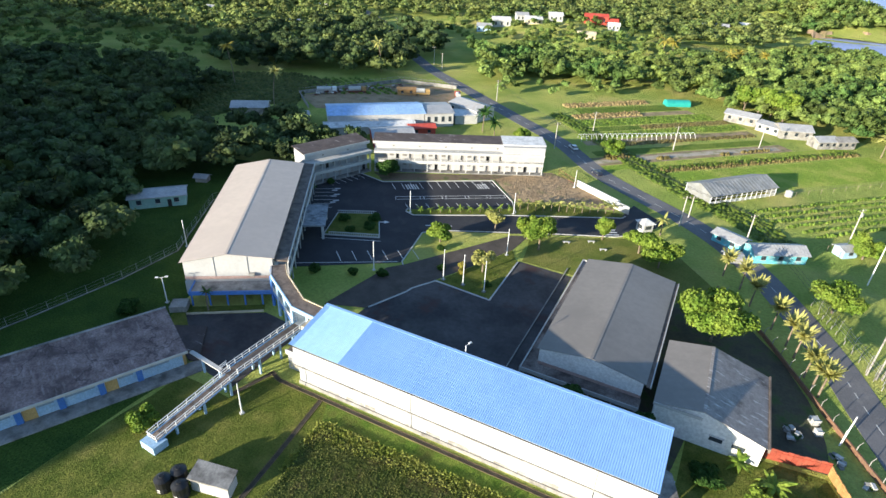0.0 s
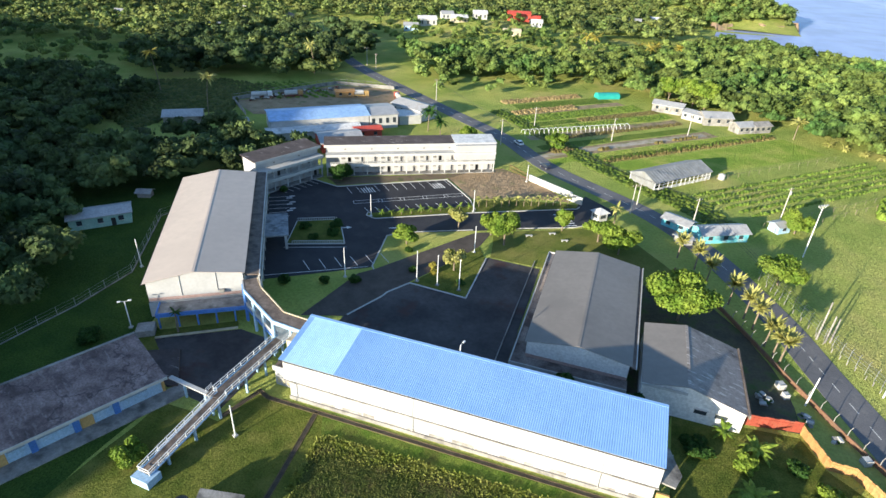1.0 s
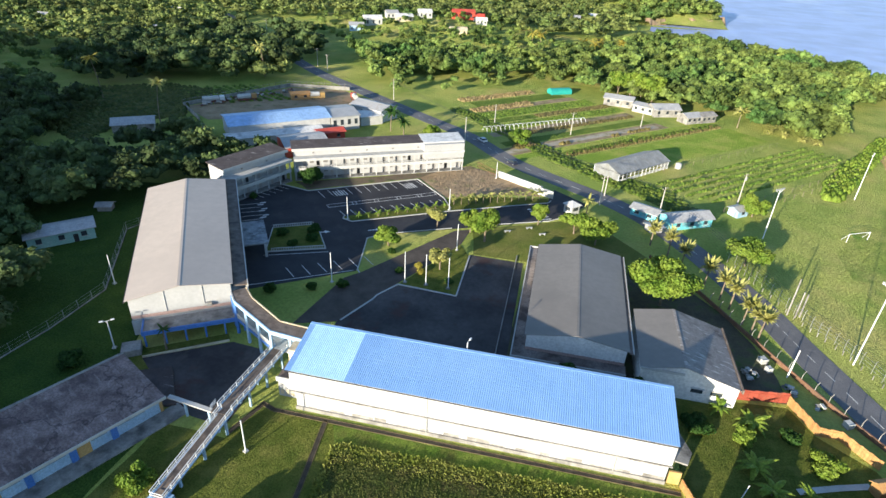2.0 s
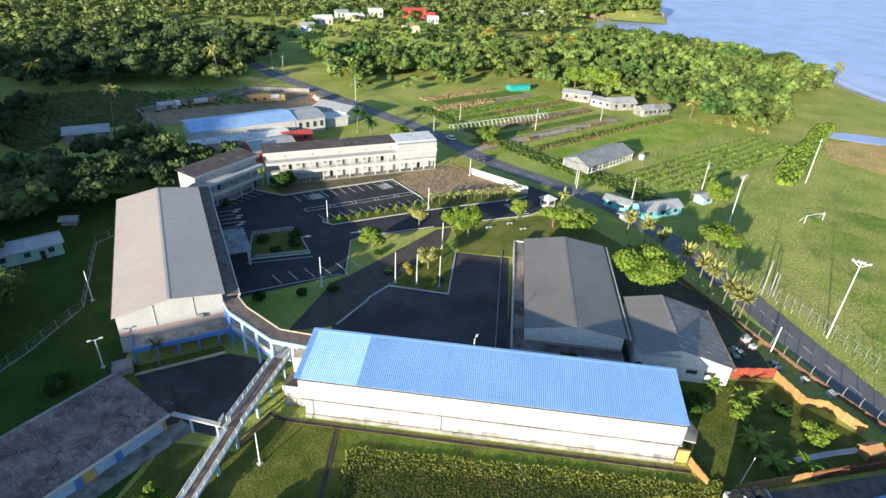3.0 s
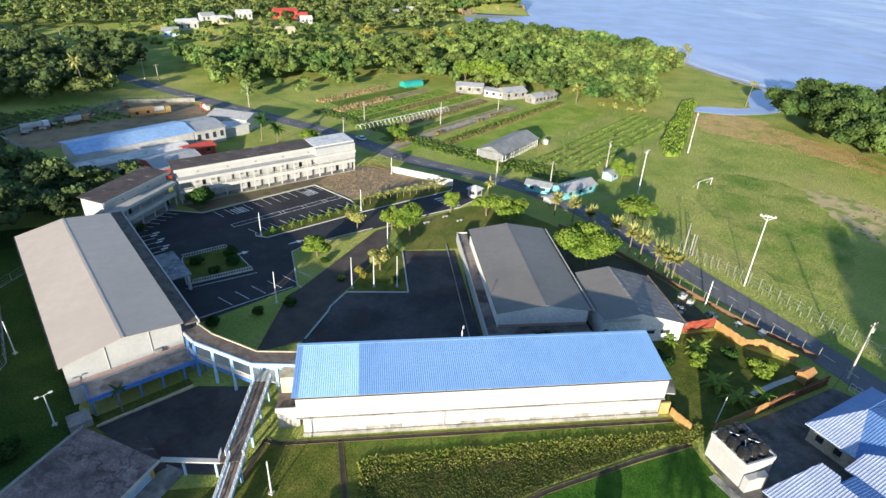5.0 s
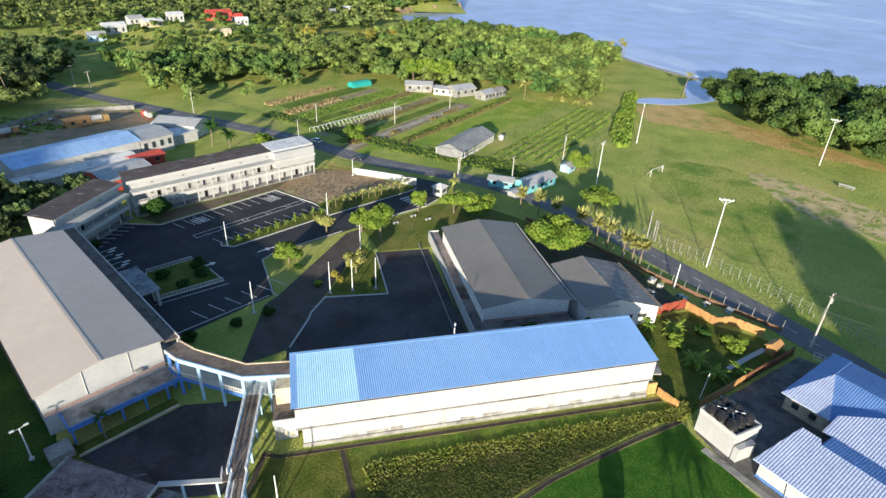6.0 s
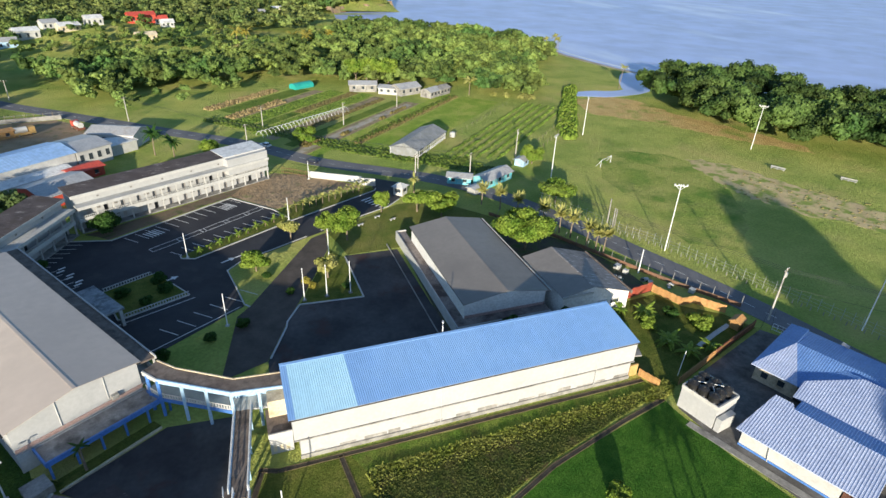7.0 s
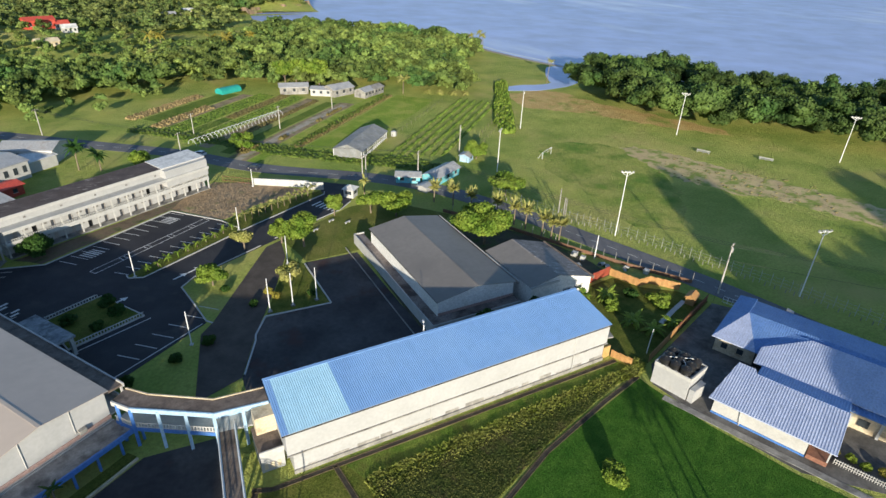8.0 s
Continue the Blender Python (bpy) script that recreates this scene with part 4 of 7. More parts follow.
deck((-59.1, 65.0, 3.6), (-60.6, 49.4, 3.4), 2.5)
deck((-60.2, 49.4, 3.4), (-61.9, 34.6, 1.35), 2.1)
part("landing", Geo().box(-62.4, 48.4, 3.15, -59.2, 50.0, 3.4), M_DECK, ramp)
part("end_box", Geo().prism([(-63.3, 33.5), (-60.3, 33.3), (-60.1, 35.6), (-63.1, 35.8)], 0, 1.33), M_PALEBLUE, ramp, "pale blue end block")
for z in (0.5, 1.0):
    part("rail", Geo().tube((-62.9, 34.55, 1.35 + z), (-60.9, 34.45, 1.35 + z), 0.055), M_RAIL, ramp)
for z in (0.45, 0.75, 1.05):
    part("rail", Geo().tube((-62.4, 48.5, 3.4 + z), (-62.4, 50, 3.4 + z), 0.05), M_RAIL, ramp)
part("middle_rail", Geo().tube((-60.7, 47.5, 4.0), (-61.9, 37.0, 2.6), 0.05), M_RAIL, ramp)
part("middle_rail", Geo().tube((-60.7, 47.5, 4.3), (-61.9, 37.0, 2.9), 0.05), M_RAIL, ramp)
link = thing("link_canopy", pose(0, 0, 0), "narrow white link canopy on thin posts", "canopy")
part("beam", Geo().wall((-70.6, 49.9), (-62.3, 48.9), 2.9, 3.15, 0.7), M_WHITE, link)
for x, y in ((-67.6, 49.5), (-63.2, 49.0)):
    part("post", Geo().box(x - 0.15, y - 0.15, 0, x + 0.15, y + 0.15, 2.9), M_PALEBLUE, link)

# old block wall panels
for k in range(9):
    y = -3.2 - k * 5.6
    part("column", Geo().box(-1.0, y - 4.6, 0, -0.72, y - 3.7, 3.45), M_BLUE, old)
    if k % 2:
        part("panel", Geo().box(-1.0, y - 3.6, 0.2, -0.88, y - 1.8, 3.2), M_OCHRE, old, "ochre wall panel")
    part("window_band", Geo().box(-0.997, y - 3.5 if k % 2 == 0 else y - 1.6, 1.9, -0.93, y + 0.6, 2.9), surf("blue_grey_louvres", (0.2, 0.26, 0.34), (0.26, 0.33, 0.42), 2.0, 0.6) if k == 0 else bpy.data.materials["blue_grey_louvres"], old)
part("end_panel", Geo().box(-1.2, -0.42, 0, -0.86, 0.05, 3.4), M_OCHRE, old)
part("door", Geo().box(-1.0, -36.0, 0.1, -0.86, -34.9, 2.2), surf("maroon_door", (0.10, 0.02, 0.02), (0.14, 0.03, 0.03), 1.0, 0.6), old, "dark red door")
part("ridge_tiles", Geo().box(-W_O - 0.25, -L_O, 4.95, -W_O + 0.2, 0.35, 5.2), M_CONC, old)

# grey hall: ledges along its side and front
M_LEDGE = surf("stained_pale_concrete", (0.20, 0.165, 0.15), (0.34, 0.29, 0.265), 0.5, 0.9, stain=(0.085, 0.065, 0.06), stain_scale=0.25, stain_cut=(0.46, 0.62), grain=0.3)
part("gutter_ledge", Geo().box(18.02, -0.4, 5.5, 18.6, 34.6, 5.7), M_DECK, hallB, "dark stained ledge")
part("white_edge", Geo().box(18.6, -0.4, 5.45, 18.78, 34.6, 5.82), M_WHITE, hallB)
part("side_ledge", Geo().box(-2.2, -2.6, 2.1, -0.01, 39.4, 2.35), M_LEDGE, hallB, "stained concrete ledge along the hall")
part("ledge_wall", Geo().box(-2.42, -2.8, 0, -2.2, 39.6, 2.65), M_WHITE, hallB, "white edge wall beside the court")
part("ledge_end", Geo().box(-2.2, 39.4, 0, 0.2, 39.6, 2.65), M_WHITE, hallB)
part("outer_kerb", Geo().box(-5.3, -1.0, 0, -5.1, 38.0, 0.25), M_CONC, hallB)
part("front_ledge", Geo().box(-2.2, -2.6, 2.36, 17.8, -0.01, 2.5), M_LEDGE, hallB)
part("front_edge", Geo().box(-2.2, -2.8, 2.0, 17.8, -2.6, 2.75), M_WHITE, hallB)
part("brown_band", Geo().box(0.0, -0.06, 2.5, 17.6, -0.003, 3.1), M_PINK, hallB, "stained brown wall band")
part("eave_line", Geo().box(-0.46, -0.4, 5.78, -0.40, 34.6, 5.9), M_DARK, hallB, "dark eave gutter")
for k in range(6):
    part("canopy_post", Geo().box(-1.8 + k * 3.8, -2.55, 0, -1.55 + k * 3.8, -2.3, 2.1), M_WHITE, hallB)
# low hall: windows in its gable, parapets
for x in (8.6, 11.8):
    part("window", Geo().box(x, -0.06, 1.9, x + 1.9, -0.003, 2.8), M_GLASS, hallC, "dark louvred window")
    part("window_hood", Geo().box(x - 0.15, -0.28, 2.85, x + 2.05, -0.003, 2.97), M_WHITE, hallC)
part("side_parapet", Geo().box(16.35, -0.4, 3.6, 16.6, 17.4, 4.35), M_DECK, hallC)
part("front_edge", Geo().box(-0.3, -0.45, 5.3, 6.9, -0.31, 5.75), M_WHITE, hallC)

# entrance canopy of the beige hall and its planter
porch = thing("entrance_canopy", pose(-84.1, 94.4, 0, 0, 0, 33), "flat stained concrete entrance canopy on pillars", "canopy")
part("roof", Geo().box(-1.0, 0, 3.6, 6.6, 11.8, 4.0), surf("mottled_concrete", (0.17, 0.19, 0.22), (0.34, 0.36, 0.38), 0.5, 0.9, stain=(0.10, 0.11, 0.12), stain_scale=0.6), porch)
for x, y in ((0.0, 0.4), (5.9, 0.4), (5.9, 11.0), (0.0, 11.0)):
    part("pillar", Geo().box(x - 0.3, y - 0.3, 0, x + 0.3, y + 0.3, 3.6), M_WHITE, porch)
PL = [(-80.6, 99.7), (-67.9, 105.4), (-75.0, 116.4), (-84.6, 111.2)]
planter = thing("raised_planter", pose(0, 0, 0), "raised planting bed edged with a white balustrade", "planter")
part("soil", Geo().prism(PL, 0, 0.3), M_LAWN, planter)
for k in range(4):
    a, b = Vector(PL[k]), Vector(PL[(k + 1) % 4])
    part("kerb", Geo().wall(a, b, 0, 0.32, 0.25), M_WHITE, planter)
    if k in (0, 2):
        part("rail", Geo().wall(a.lerp(b, 0.1), b, 0.95, 1.07, 0.14), M_WHITE, planter)
        n = int((b - a).length / 0.55)
        me = mesh_of("baluster", Geo().box(-0.09, -0.07, 0.3, 0.09, 0.07, 0.96), M_WHITE)
        for i in range(int(n * 0.1), n):
            part("baluster", me, None, planter).location = (*a.lerp(b, (i + 0.5) / n), 0)

# parking lines
M_PAINT = surf("white_line_paint", (0.62, 0.62, 0.61), (0.76, 0.76, 0.75), 0.8, 0.8, stain=(0.3, 0.3, 0.3), stain_scale=0.7, stain_cut=(0.6, 0.85))
marks = thing("parking_lines", pose(0, 0, 0), "white painted parking bays, hatching and arrows", "road marking")


def line(a, b, w=0.14, z=0.055):
    part("line", Geo().wall(a, b, z - 0.01, z + 0.003, w), M_PAINT, marks)


def bays(a, b, n, out, first=0, last=None):
    """n bay lines from a to b, each going out by the vector."""
    a, b = Vector(a), Vector(b)
    for i in range(first, n if last is None else last):
        p = a.lerp(b, i / (n - 1))
        line(p, p + Vector(out))


bays((-83.2, 136.4), (-58.8, 153.9), 12, (3.4, -3.4))
for c in ((-79.2, 137.6), (-61.6, 149.2)):
    for k in range(5):
        p = Vector(c) + Vector((0.62, 0.45)) * k
        line(p, p + Vector((2.6, -2.6)), 0.3)
bays((-73.0, 94.6), (-58.0, 104.6), 6, (3.4, -3.0))
line((-77.8, 85.6), (-58.2, 98.0), 0.16)
line((-80.4, 98.2), (-66.8, 104.2), 0.16)
bays((-101.8, 127.0), (-97.0, 136.4), 6, (5.0, -1.2))
bays((-99.5, 121.0), (-92.6, 110.6), 6, (4.4, 2.8))
for k in range(3):
    for j in range(2):
        p = Vector((-95.0 + k * 2.2, 122.6 - k * 3.4 + j * 1.4))
        line(p, p + Vector((1.3, 0.9)), 0.55)
IN_A, IN_B = Vector((-77.2, 128.6)), Vector((-50.8, 146.4))
perp = Vector((0.56, -0.83))
line(IN_A, IN_B), line(IN_A + perp * 1.8, IN_B + perp * 1.8), line(IN_A, IN_A + perp * 1.8), line(IN_B, IN_B + perp * 1.8)
for f in (0.22, 0.42, 0.63, 0.83):
    p = IN_A.lerp(IN_B, f)
    line(p, p + perp * 1.8), line(p + Vector((0.9, 0.6)), p + Vector((0.9, 0.6)) + perp * 1.8)
bays((-69.8, 123.6), (-45.6, 139.4), 11, (-2.7, 2.4))
for x, y in ((-73.5, 112.5), (-61.5, 117.6), (-58.4, 119.2)):
    part("arrow", Geo().prism([(x, y), (x + 1.9, y + 1.1), (x + 1.6, y + 1.7), (x + 3.2, y + 1.5), (x + 2.4, y + 0.2), (x + 2.2, y + 0.7), (x + 0.2, y - 0.3)], 0.045, 0.058), M_PAINT, marks)
for k in range(6):
    p = Vector((-22.8 + k * 0.75, 143.2 - k * 1.15))
    line(p, p + Vector((3.2, 1.7)), 0.5)


def kerb_line(name, pts, label, w=0.25, h=0.22, mat=None):
    g = thing(name, pose(0, 0, 0), label, "kerb", "kerbs of the lot")
    for a, b in zip(pts, pts[1:]):
        part("kerb", Geo().wall(a, b, 0, h, w), mat or M_WHITE, g)


kerb_line("lot_kerb", [(-104.5, 125.5), (-97.4, 138.2), (-85.9, 135.7), (-58, 154.6), (-47.2, 143.4), (-43.7, 136.9)], "white painted kerb round the lot")
kerb_line("island_kerb", [(-70.2, 123.4), (-69.9, 121.9), (-67.0, 120.9), (-43.6, 135.2), (-17.2, 149.6), (-16.6, 151.2)], "white painted kerb of the palm island")
kerb_line("lawn_kerb", [(-56.4, 97.4), (-57.4, 98.6), (-58.6, 105.3), (-60.2, 113.4), (-57.2, 116.7), (-41, 125.2)], "low white kerb of the flag lawn", h=0.18)
kerb_line("plaza_kerb", [(-54.0, 79.5), (-50.2, 88.3), (-49.9, 89.9), (-46.8, 95.2), (-33.6, 94.3), (-33.9, 112.2)], "white kerb in front of the flag poles", 0.3)
kerb_line("east_kerb", [(-37, 127.6), (-16.4, 137.4), (-12, 141.6)], "white kerb of the drive", 0.2)
sheet("palm_island", [(-70, 122.8), (-69.8, 122), (-67.0, 121.1), (-43.6, 135.5), (-17.3, 150), (-17.6, 152.4), (-36, 148), (-46.8, 142.6), (-45.6, 138.8), (-68.8, 124)], 0.12, M_LAWN, "planted strip with low palms", "planted strip")
sheet("flag_lawn", [(-46.6, 95.4), (-33.8, 94.6), (-34.1, 112), (-37, 117), (-41.3, 107)], 0.10, M_LAWN, "small lawn round the flag poles", "lawn")

# poles in the school grounds
def lamp_post(x, y, h, heads=1, label="slim white lamp post", rz=0.0):
    p = thing("lamp_post", pose(x, y, 0, 0, 0, rz), label, "lamp post", "lamp posts")
    part("base", Geo().prism([(0.45 * math.cos(k), 0.45 * math.sin(k)) for k in (0.4, 1.97, 3.54, 5.11)], 0, 0.25), M_WHITE, p)
    part("pole", Geo().tube((0, 0, 0.2), (0, 0, h), 0.12, 0.08, 8), M_RAIL, p)
    for k in range(heads):
        s = 1 if k == 0 else -1
        part("arm", Geo().tube((0, 0, h - 0.1), (s * 0.7, 0, h + 0.1), 0.04), M_RAIL, p)
        part("lamp_head", Geo().box(s * 0.9 - 0.28, -0.14, h + 0.02, s * 0.9 + 0.28, 0.14, h + 0.18), M_RAIL, p)
    return p


lamp_post(-60.9, 92.1, 7.4, 0), lamp_post(-44.0, 136.0, 6.4, 0), lamp_post(-68.6, 122.0, 6.4, 0), lamp_post(-37.4, 114.0, 7.2, 0), lamp_post(-55.4, 45.5, 6.3, 0, "white pole on a square footing by the ramp")
lamp_post(-89.6, 60.6, 6.0, 2, "twin-headed lamp post beside the hall", 40), lamp_post(-34.6, 163.6, 5.6, 0), lamp_post(-26.6, 66.0, 10.9, 1, "lamp post behind the blue roof", 70), lamp_post(-104.0, 78.5, 7.0, 0, "slim white pole on the lawn")
for x, y in ((-45.6, 96.5), (-40.9, 96.7), (-35.9, 96.7)):
    f = thing("flagpole", pose(x, y, 0), "bare white flagpole on a square base", "flagpole", "flagpoles")
    part("base", Geo().box(-0.4, -0.4, 0, 0.4, 0.4, 0.3), M_CONC, f)
    part("pole", Geo().tube((0, 0, 0.3), (0, 0, 7.6), 0.12, 0.07, 8), M_RAIL, f)
    part("finial", Geo().tube((0, 0, 7.6), (0, 0, 7.85), 0.12, 0.04, 8), M_RAIL, f)

# drains in front of the blue-roofed block
M_DRAINEDGE = surf("mossy_drain_edge", (0.10, 0.075, 0.045), (0.16, 0.12, 0.07), 0.8, 0.95)
M_DRAIN = surf("dark_drain", (0.035, 0.030, 0.024), (0.07, 0.06, 0.045), 0.8, 0.95)
for nm, pts in (("front_drain", [(-58, 55.2), (-55.4, 54.2), (7.2, 54.2)]), ("side_drain", [(-57.6, 54.9), (-59.8, 48)]), ("cross_drain", [(-46.5, 54.2), (-45.2, 42), (-44.2, 30), (-43, 10)]), ("garden_drain", [(7.6, 49.1), (-2, 46.9), (-17.4, 42.6), (-31, 36.8), (-40, 31)])):
    d = thing(nm, pose(0, 0, 0), "narrow open concrete drain", "drain", "drains")
    for a, b in zip(pts, pts[1:]):
        part("channel", Geo().wall(a, b, 0.0, 0.045, 0.55), M_DRAIN, d)
        dv = Vector((-(b[1] - a[1]), b[0] - a[0])).normalized() * 0.36
        for s in (-1, 1):
            part("edge", Geo().wall((a[0] + dv.x * s, a[1] + dv.y * s), (b[0] + dv.x * s, b[1] + dv.y * s), 0, 0.09, 0.1), M_DRAINEDGE, d)

# ---- trees and plants ----
def make_crown(name, seed, r, h, z, cards, size, blobs, material):
    return np_mesh(name, [crown(np.random.default_rng(seed), 0, 0, z, r, h, cards, size, blobs)], material)


TREES = {}


def tree(x, y, r, h, material=None, label="leafy bright green tree", seed=0, cards=260, size=0.42, flat=0.55, group="school trees", name="tree"):
    """A tapered trunk, limbs into the crown, and a crown of leaf clumps."""
    material = material or M_LEAF
    key = (round(r, 1), round(h, 1), material.name, seed)
    m = pose(x, y, 0, 0, 0, (x * 37 + y * 91) % 360)
    if key in TREES:
        return copy_thing(TREES[key], m)
    gen = np.random.default_rng(seed + 100)
    t = thing(name, m, label, "tree", group)
    zc = h - r * flat
    g = Geo().tube((0, 0, 0), (0.1, 0.05, zc * 0.55), 0.05 * h * 0.5 + 0.08, 0.03 * h * 0.5 + 0.07, 8)
    part("trunk", g, M_BARK, t)
    for k in range(5):
        a = k * 1.26 + gen.uniform(-0.3, 0.3)
        part("limb", Geo().tube((0.1, 0.05, zc * 0.5), (r * 0.5 * math.cos(a), r * 0.5 * math.sin(a), zc + r * 0.1), 0.12, 0.05, 5), M_BARK, t)
    part("crown", make_crown("crown", seed, r, r * flat * 1.7, zc, int(cards * 1.3), size * 0.8, 11, material), None, t)
    TREES[key] = t
    return t


def frond(g, a, up, length, width, droop):
    """A drooping palm leaf: a rib with two leaning halves."""
    n = 6
    d = Vector((math.cos(a), math.sin(a), 0))
    s = Vector((-d.y, d.x, 0))
    pts = []
    for k in range(n + 1):
        f = k / n
        p = d * (length * f * (1 - 0.18 * droop * f)) + Vector((0, 0, length * (up * f - droop * f * f)))
        w = width * math.sin(math.pi * min(1, 0.12 + 0.88 * f) ** 0.8) + 0.02
        pts += [p + s * w - Vector((0, 0, w * 0.45)), p, p - s * w - Vector((0, 0, w * 0.45))]
    fs = []
    for k in range(n):
        for j in range(2):
            i = k * 3 + j
            fs.append((i, i + 1, i + 4, i + 3))
    g.add(pts, fs)


PALMS = {}


def palm(x, y, h, length=2.6, n=16, material=None, label="palm with arching fronds", lean=0.3, group="palms", seed=0, name="palm", up=(-0.15, 1.1), droop=(0.4, 0.85)):
    material = material or M_PALM
    key = (h, length, n, material.name, seed)
    m = pose(x, y, 0, 0, 0, (x * 53 + y * 29) % 360)
    if key in PALMS:
        return copy_thing(PALMS[key], m)
    gen = random.Random(seed + 5)
    t = thing(name, m, label, "palm", group)
    top = Vector((lean * h * 0.3, 0, h))
    g = Geo()
    prev, r0 = Vector((0, 0, 0)), 0.22 if h > 3 else 0.12
    for k in range(1, 5):
        f = k / 4
        q = Vector((lean * h * 0.3 * f * f, 0, h * f))
        g.tube(prev, q, r0 * (1 - 0.12 * (k - 1)), r0 * (1 - 0.12 * k), 7)
        prev = q
    part("trunk", g, M_BARK, t)
    c = Geo()
    for k in range(n):
        frond(c, 2.4 * k + gen.uniform(-0.2, 0.2), gen.uniform(*up), length * gen.uniform(0.85, 1.1), length * 0.14, gen.uniform(*droop))
    c.turned(Matrix.Translation(top))
    part("fronds", c, material, t)
    PALMS[key] = t
    return t


def shrub(x, y, r, h, material=None, label="low leafy shrub", seed=0, group="shrubs", name="shrub", cards=170, size=0.3):
    material = material or M_DEEP
    key = ("s", round(r, 1), round(h, 1), material.name, seed)
    m = pose(x, y, 0, 0, 0, (x * 31 + y * 17) % 360)
    if key in TREES:
        return copy_thing(TREES[key], m)
    t = tagged(new(name, make_crown(name, seed + 50, r, h * 0.95, h * 0.30, cards, size * 0.85, 12, material)), label, "shrub", group)
    t.matrix_basis = m
    TREES[key] = t
    return t


tree(9.3, 103.4, 7.8, 10.0, M_LEAF, "broad bright green tree beside the grey hall", 1, 520, 0.5)
tree(-4.2, 127.2, 5.4, 7.0, M_LEAF, "broad bright green tree near the gate", 2, 380, 0.45)
tree(-9.6, 132.0, 4.0, 6.2, M_LEAF, "bright green tree near the gate", 3, 300, 0.45)
tree(31.7, 127.4, 5.6, 6.2, M_LEAF, "flat-topped green tree by the roadside", 4, 380, 0.42, 0.38)
tree(-31.6, 120.6, 4.0, 8.5, M_LEAF, "tall light green tree on the lawn", 5, 300, 0.4, 0.85)
tree(-36.0, 124.6, 3.0, 6.0, M_LEAF, "small green tree on the lawn", 6, 220, 0.4, 0.8)
tree(-19.2, 134.5, 2.6, 5.6, M_LEAF, "small round green tree beside the drive", 7, 200, 0.38, 0.9)
tree(-54.1, 111.5, 3.3, 4.6, M_LEAF, "small spreading green tree on the lawn", 8, 240, 0.4, 0.6)
tree(-44.9, 124.8, 2.8, 5.0, M_PALM, "small yellow-green tree beside the drive", 9, 220, 0.4, 0.6)
tree(-39.4, 104.0, 2.8, 5.2, M_PALM, "thin yellow-green tree behind the flag poles", 10, 120, 0.4, 0.6)
tree(-87.2, 140.6, 3.8, 5.0, M_DEEP, "dark green rounded tree in front of the gallery wing", 11, 300, 0.4, 0.7)
tree(-10.4, 71.6, 2.6, 5.0, M_DEEP, "dark green tree between the blocks", 12, 220, 0.36, 0.8)
tree(1.6, 71.6, 2.4, 4.6, M_DEEP, "dark green tree between the blocks", 13, 220, 0.36, 0.8)
tree(40.6, 158.8, 3.8, 6.4, M_LEAF, "rounded green tree behind the roadside stalls", 14, 300, 0.4, 0.95)
tree(-30.5, 197.5, 4.2, 6.0, M_LEAF, "green tree beside the farm track", 15, 260, 0.5, 0.7, "roadside trees")
tree(-62.8, 193.0, 3.6, 5.0, M_LEAF, "yellow-green rounded tree by the road", 16, 260, 0.5, 0.8, "roadside trees")
for x, y, r, s in ((-48.0, 100.2, 0.9, 1), (-44.2, 103.4, 1.1, 2), (-43.2, 101.2, 0.9, 3), (-36.4, 99.0, 1.0, 4), (-58.0, 91.0, 1.3, 5), (-64.0, 88.4, 1.2, 6), (-72.0, 85.2, 1.4, 7), (-52.2, 108.0, 1.0, 8), (-76.0, 104.4, 1.4, 9), (-72.6, 108.2, 1.7, 10), (-74.2, 112.6, 1.6, 11), (-80.6, 108.6, 1.5, 12), (-98.4, 126.6, 1.2, 13), (-100.6, 121.0, 1.2, 14)):
    shrub(x, y, r, r * 1.4, M_YELLOW if s in (2, 3) else M_DEEP, "yellow flowering shrub on the lawn" if s in (2, 3) else "dark green shrub in a planting bed", s)
shrub(-66.6, 36.6, 2.3, 3.4, M_LEAF, "dense round bright green bush on the lawn", 20, "shrubs", "bush", 420, 0.3)
shrub(-93.4, 55.0, 2.4, 2.6, M_DEEP, "dark sprawling bush on the shaded lawn", 21, "shrubs", "bush")
shrub(-12.2, 34.2, 2.2, 2.8, M_LEAF, "loose light green bush on the corner lawn", 22, "shrubs", "bush", 300, 0.34)
for x, y, h in ((9.8, 131.6, 4.8), (13.6, 127.2, 5.2), (15.8, 121.0, 5.2), (20.0, 114.1, 5.4), (22.6, 109.6, 5.2), (23.9, 106.2, 5.4), (25.4, 101.0, 5.2), (27.4, 96.4, 5.4), (26.6, 98.6, 4.8)):
    palm(x, y, h - 0.2, 2.2, 64, M_PALM, "thick pale yellow-green palm along the road", 0.12, "roadside palms", int(h * 10) % 3, "palm", (0.1, 1.7), (0.3, 0.6))
palm(-6.4, 145.0, 4.6, 2.2, 20, M_PALM, "pale palm beside the gatehouse", 0.1, "roadside palms", 4)
for k in range(10):
    f = k / 9
    palm(-66.0 + 20.4 * f, 123.0 + 14.0 * f, 1.4, 1.3, 11, M_LEAF, "young green palm in the planted strip", 0.0, "young palms", 5)
for k in range(13):
    f = k / 12
    palm(-43.4 + 23.4 * f, 139.4 + 11.6 * f, 2.4, 1.6, 13, M_PALM, "young pale palm in the planted strip", 0.0, "young palms", 6)
palm(-80.5, 62.6, 4.6, 1.5, 12, M_DEEP, "small dark palm at the terrace", 0.1, "palms", 7)
for x, y, h in ((-204.5, 196.5, 17), (-163.5, 257.7, 15), (-163.7, 176.7, 15)):
    palm(x, y, h, 4.2, 20, M_YELLOW if x < -200 else M_PALM, "tall slender coconut palm", 0.35, "coconut palms", h)
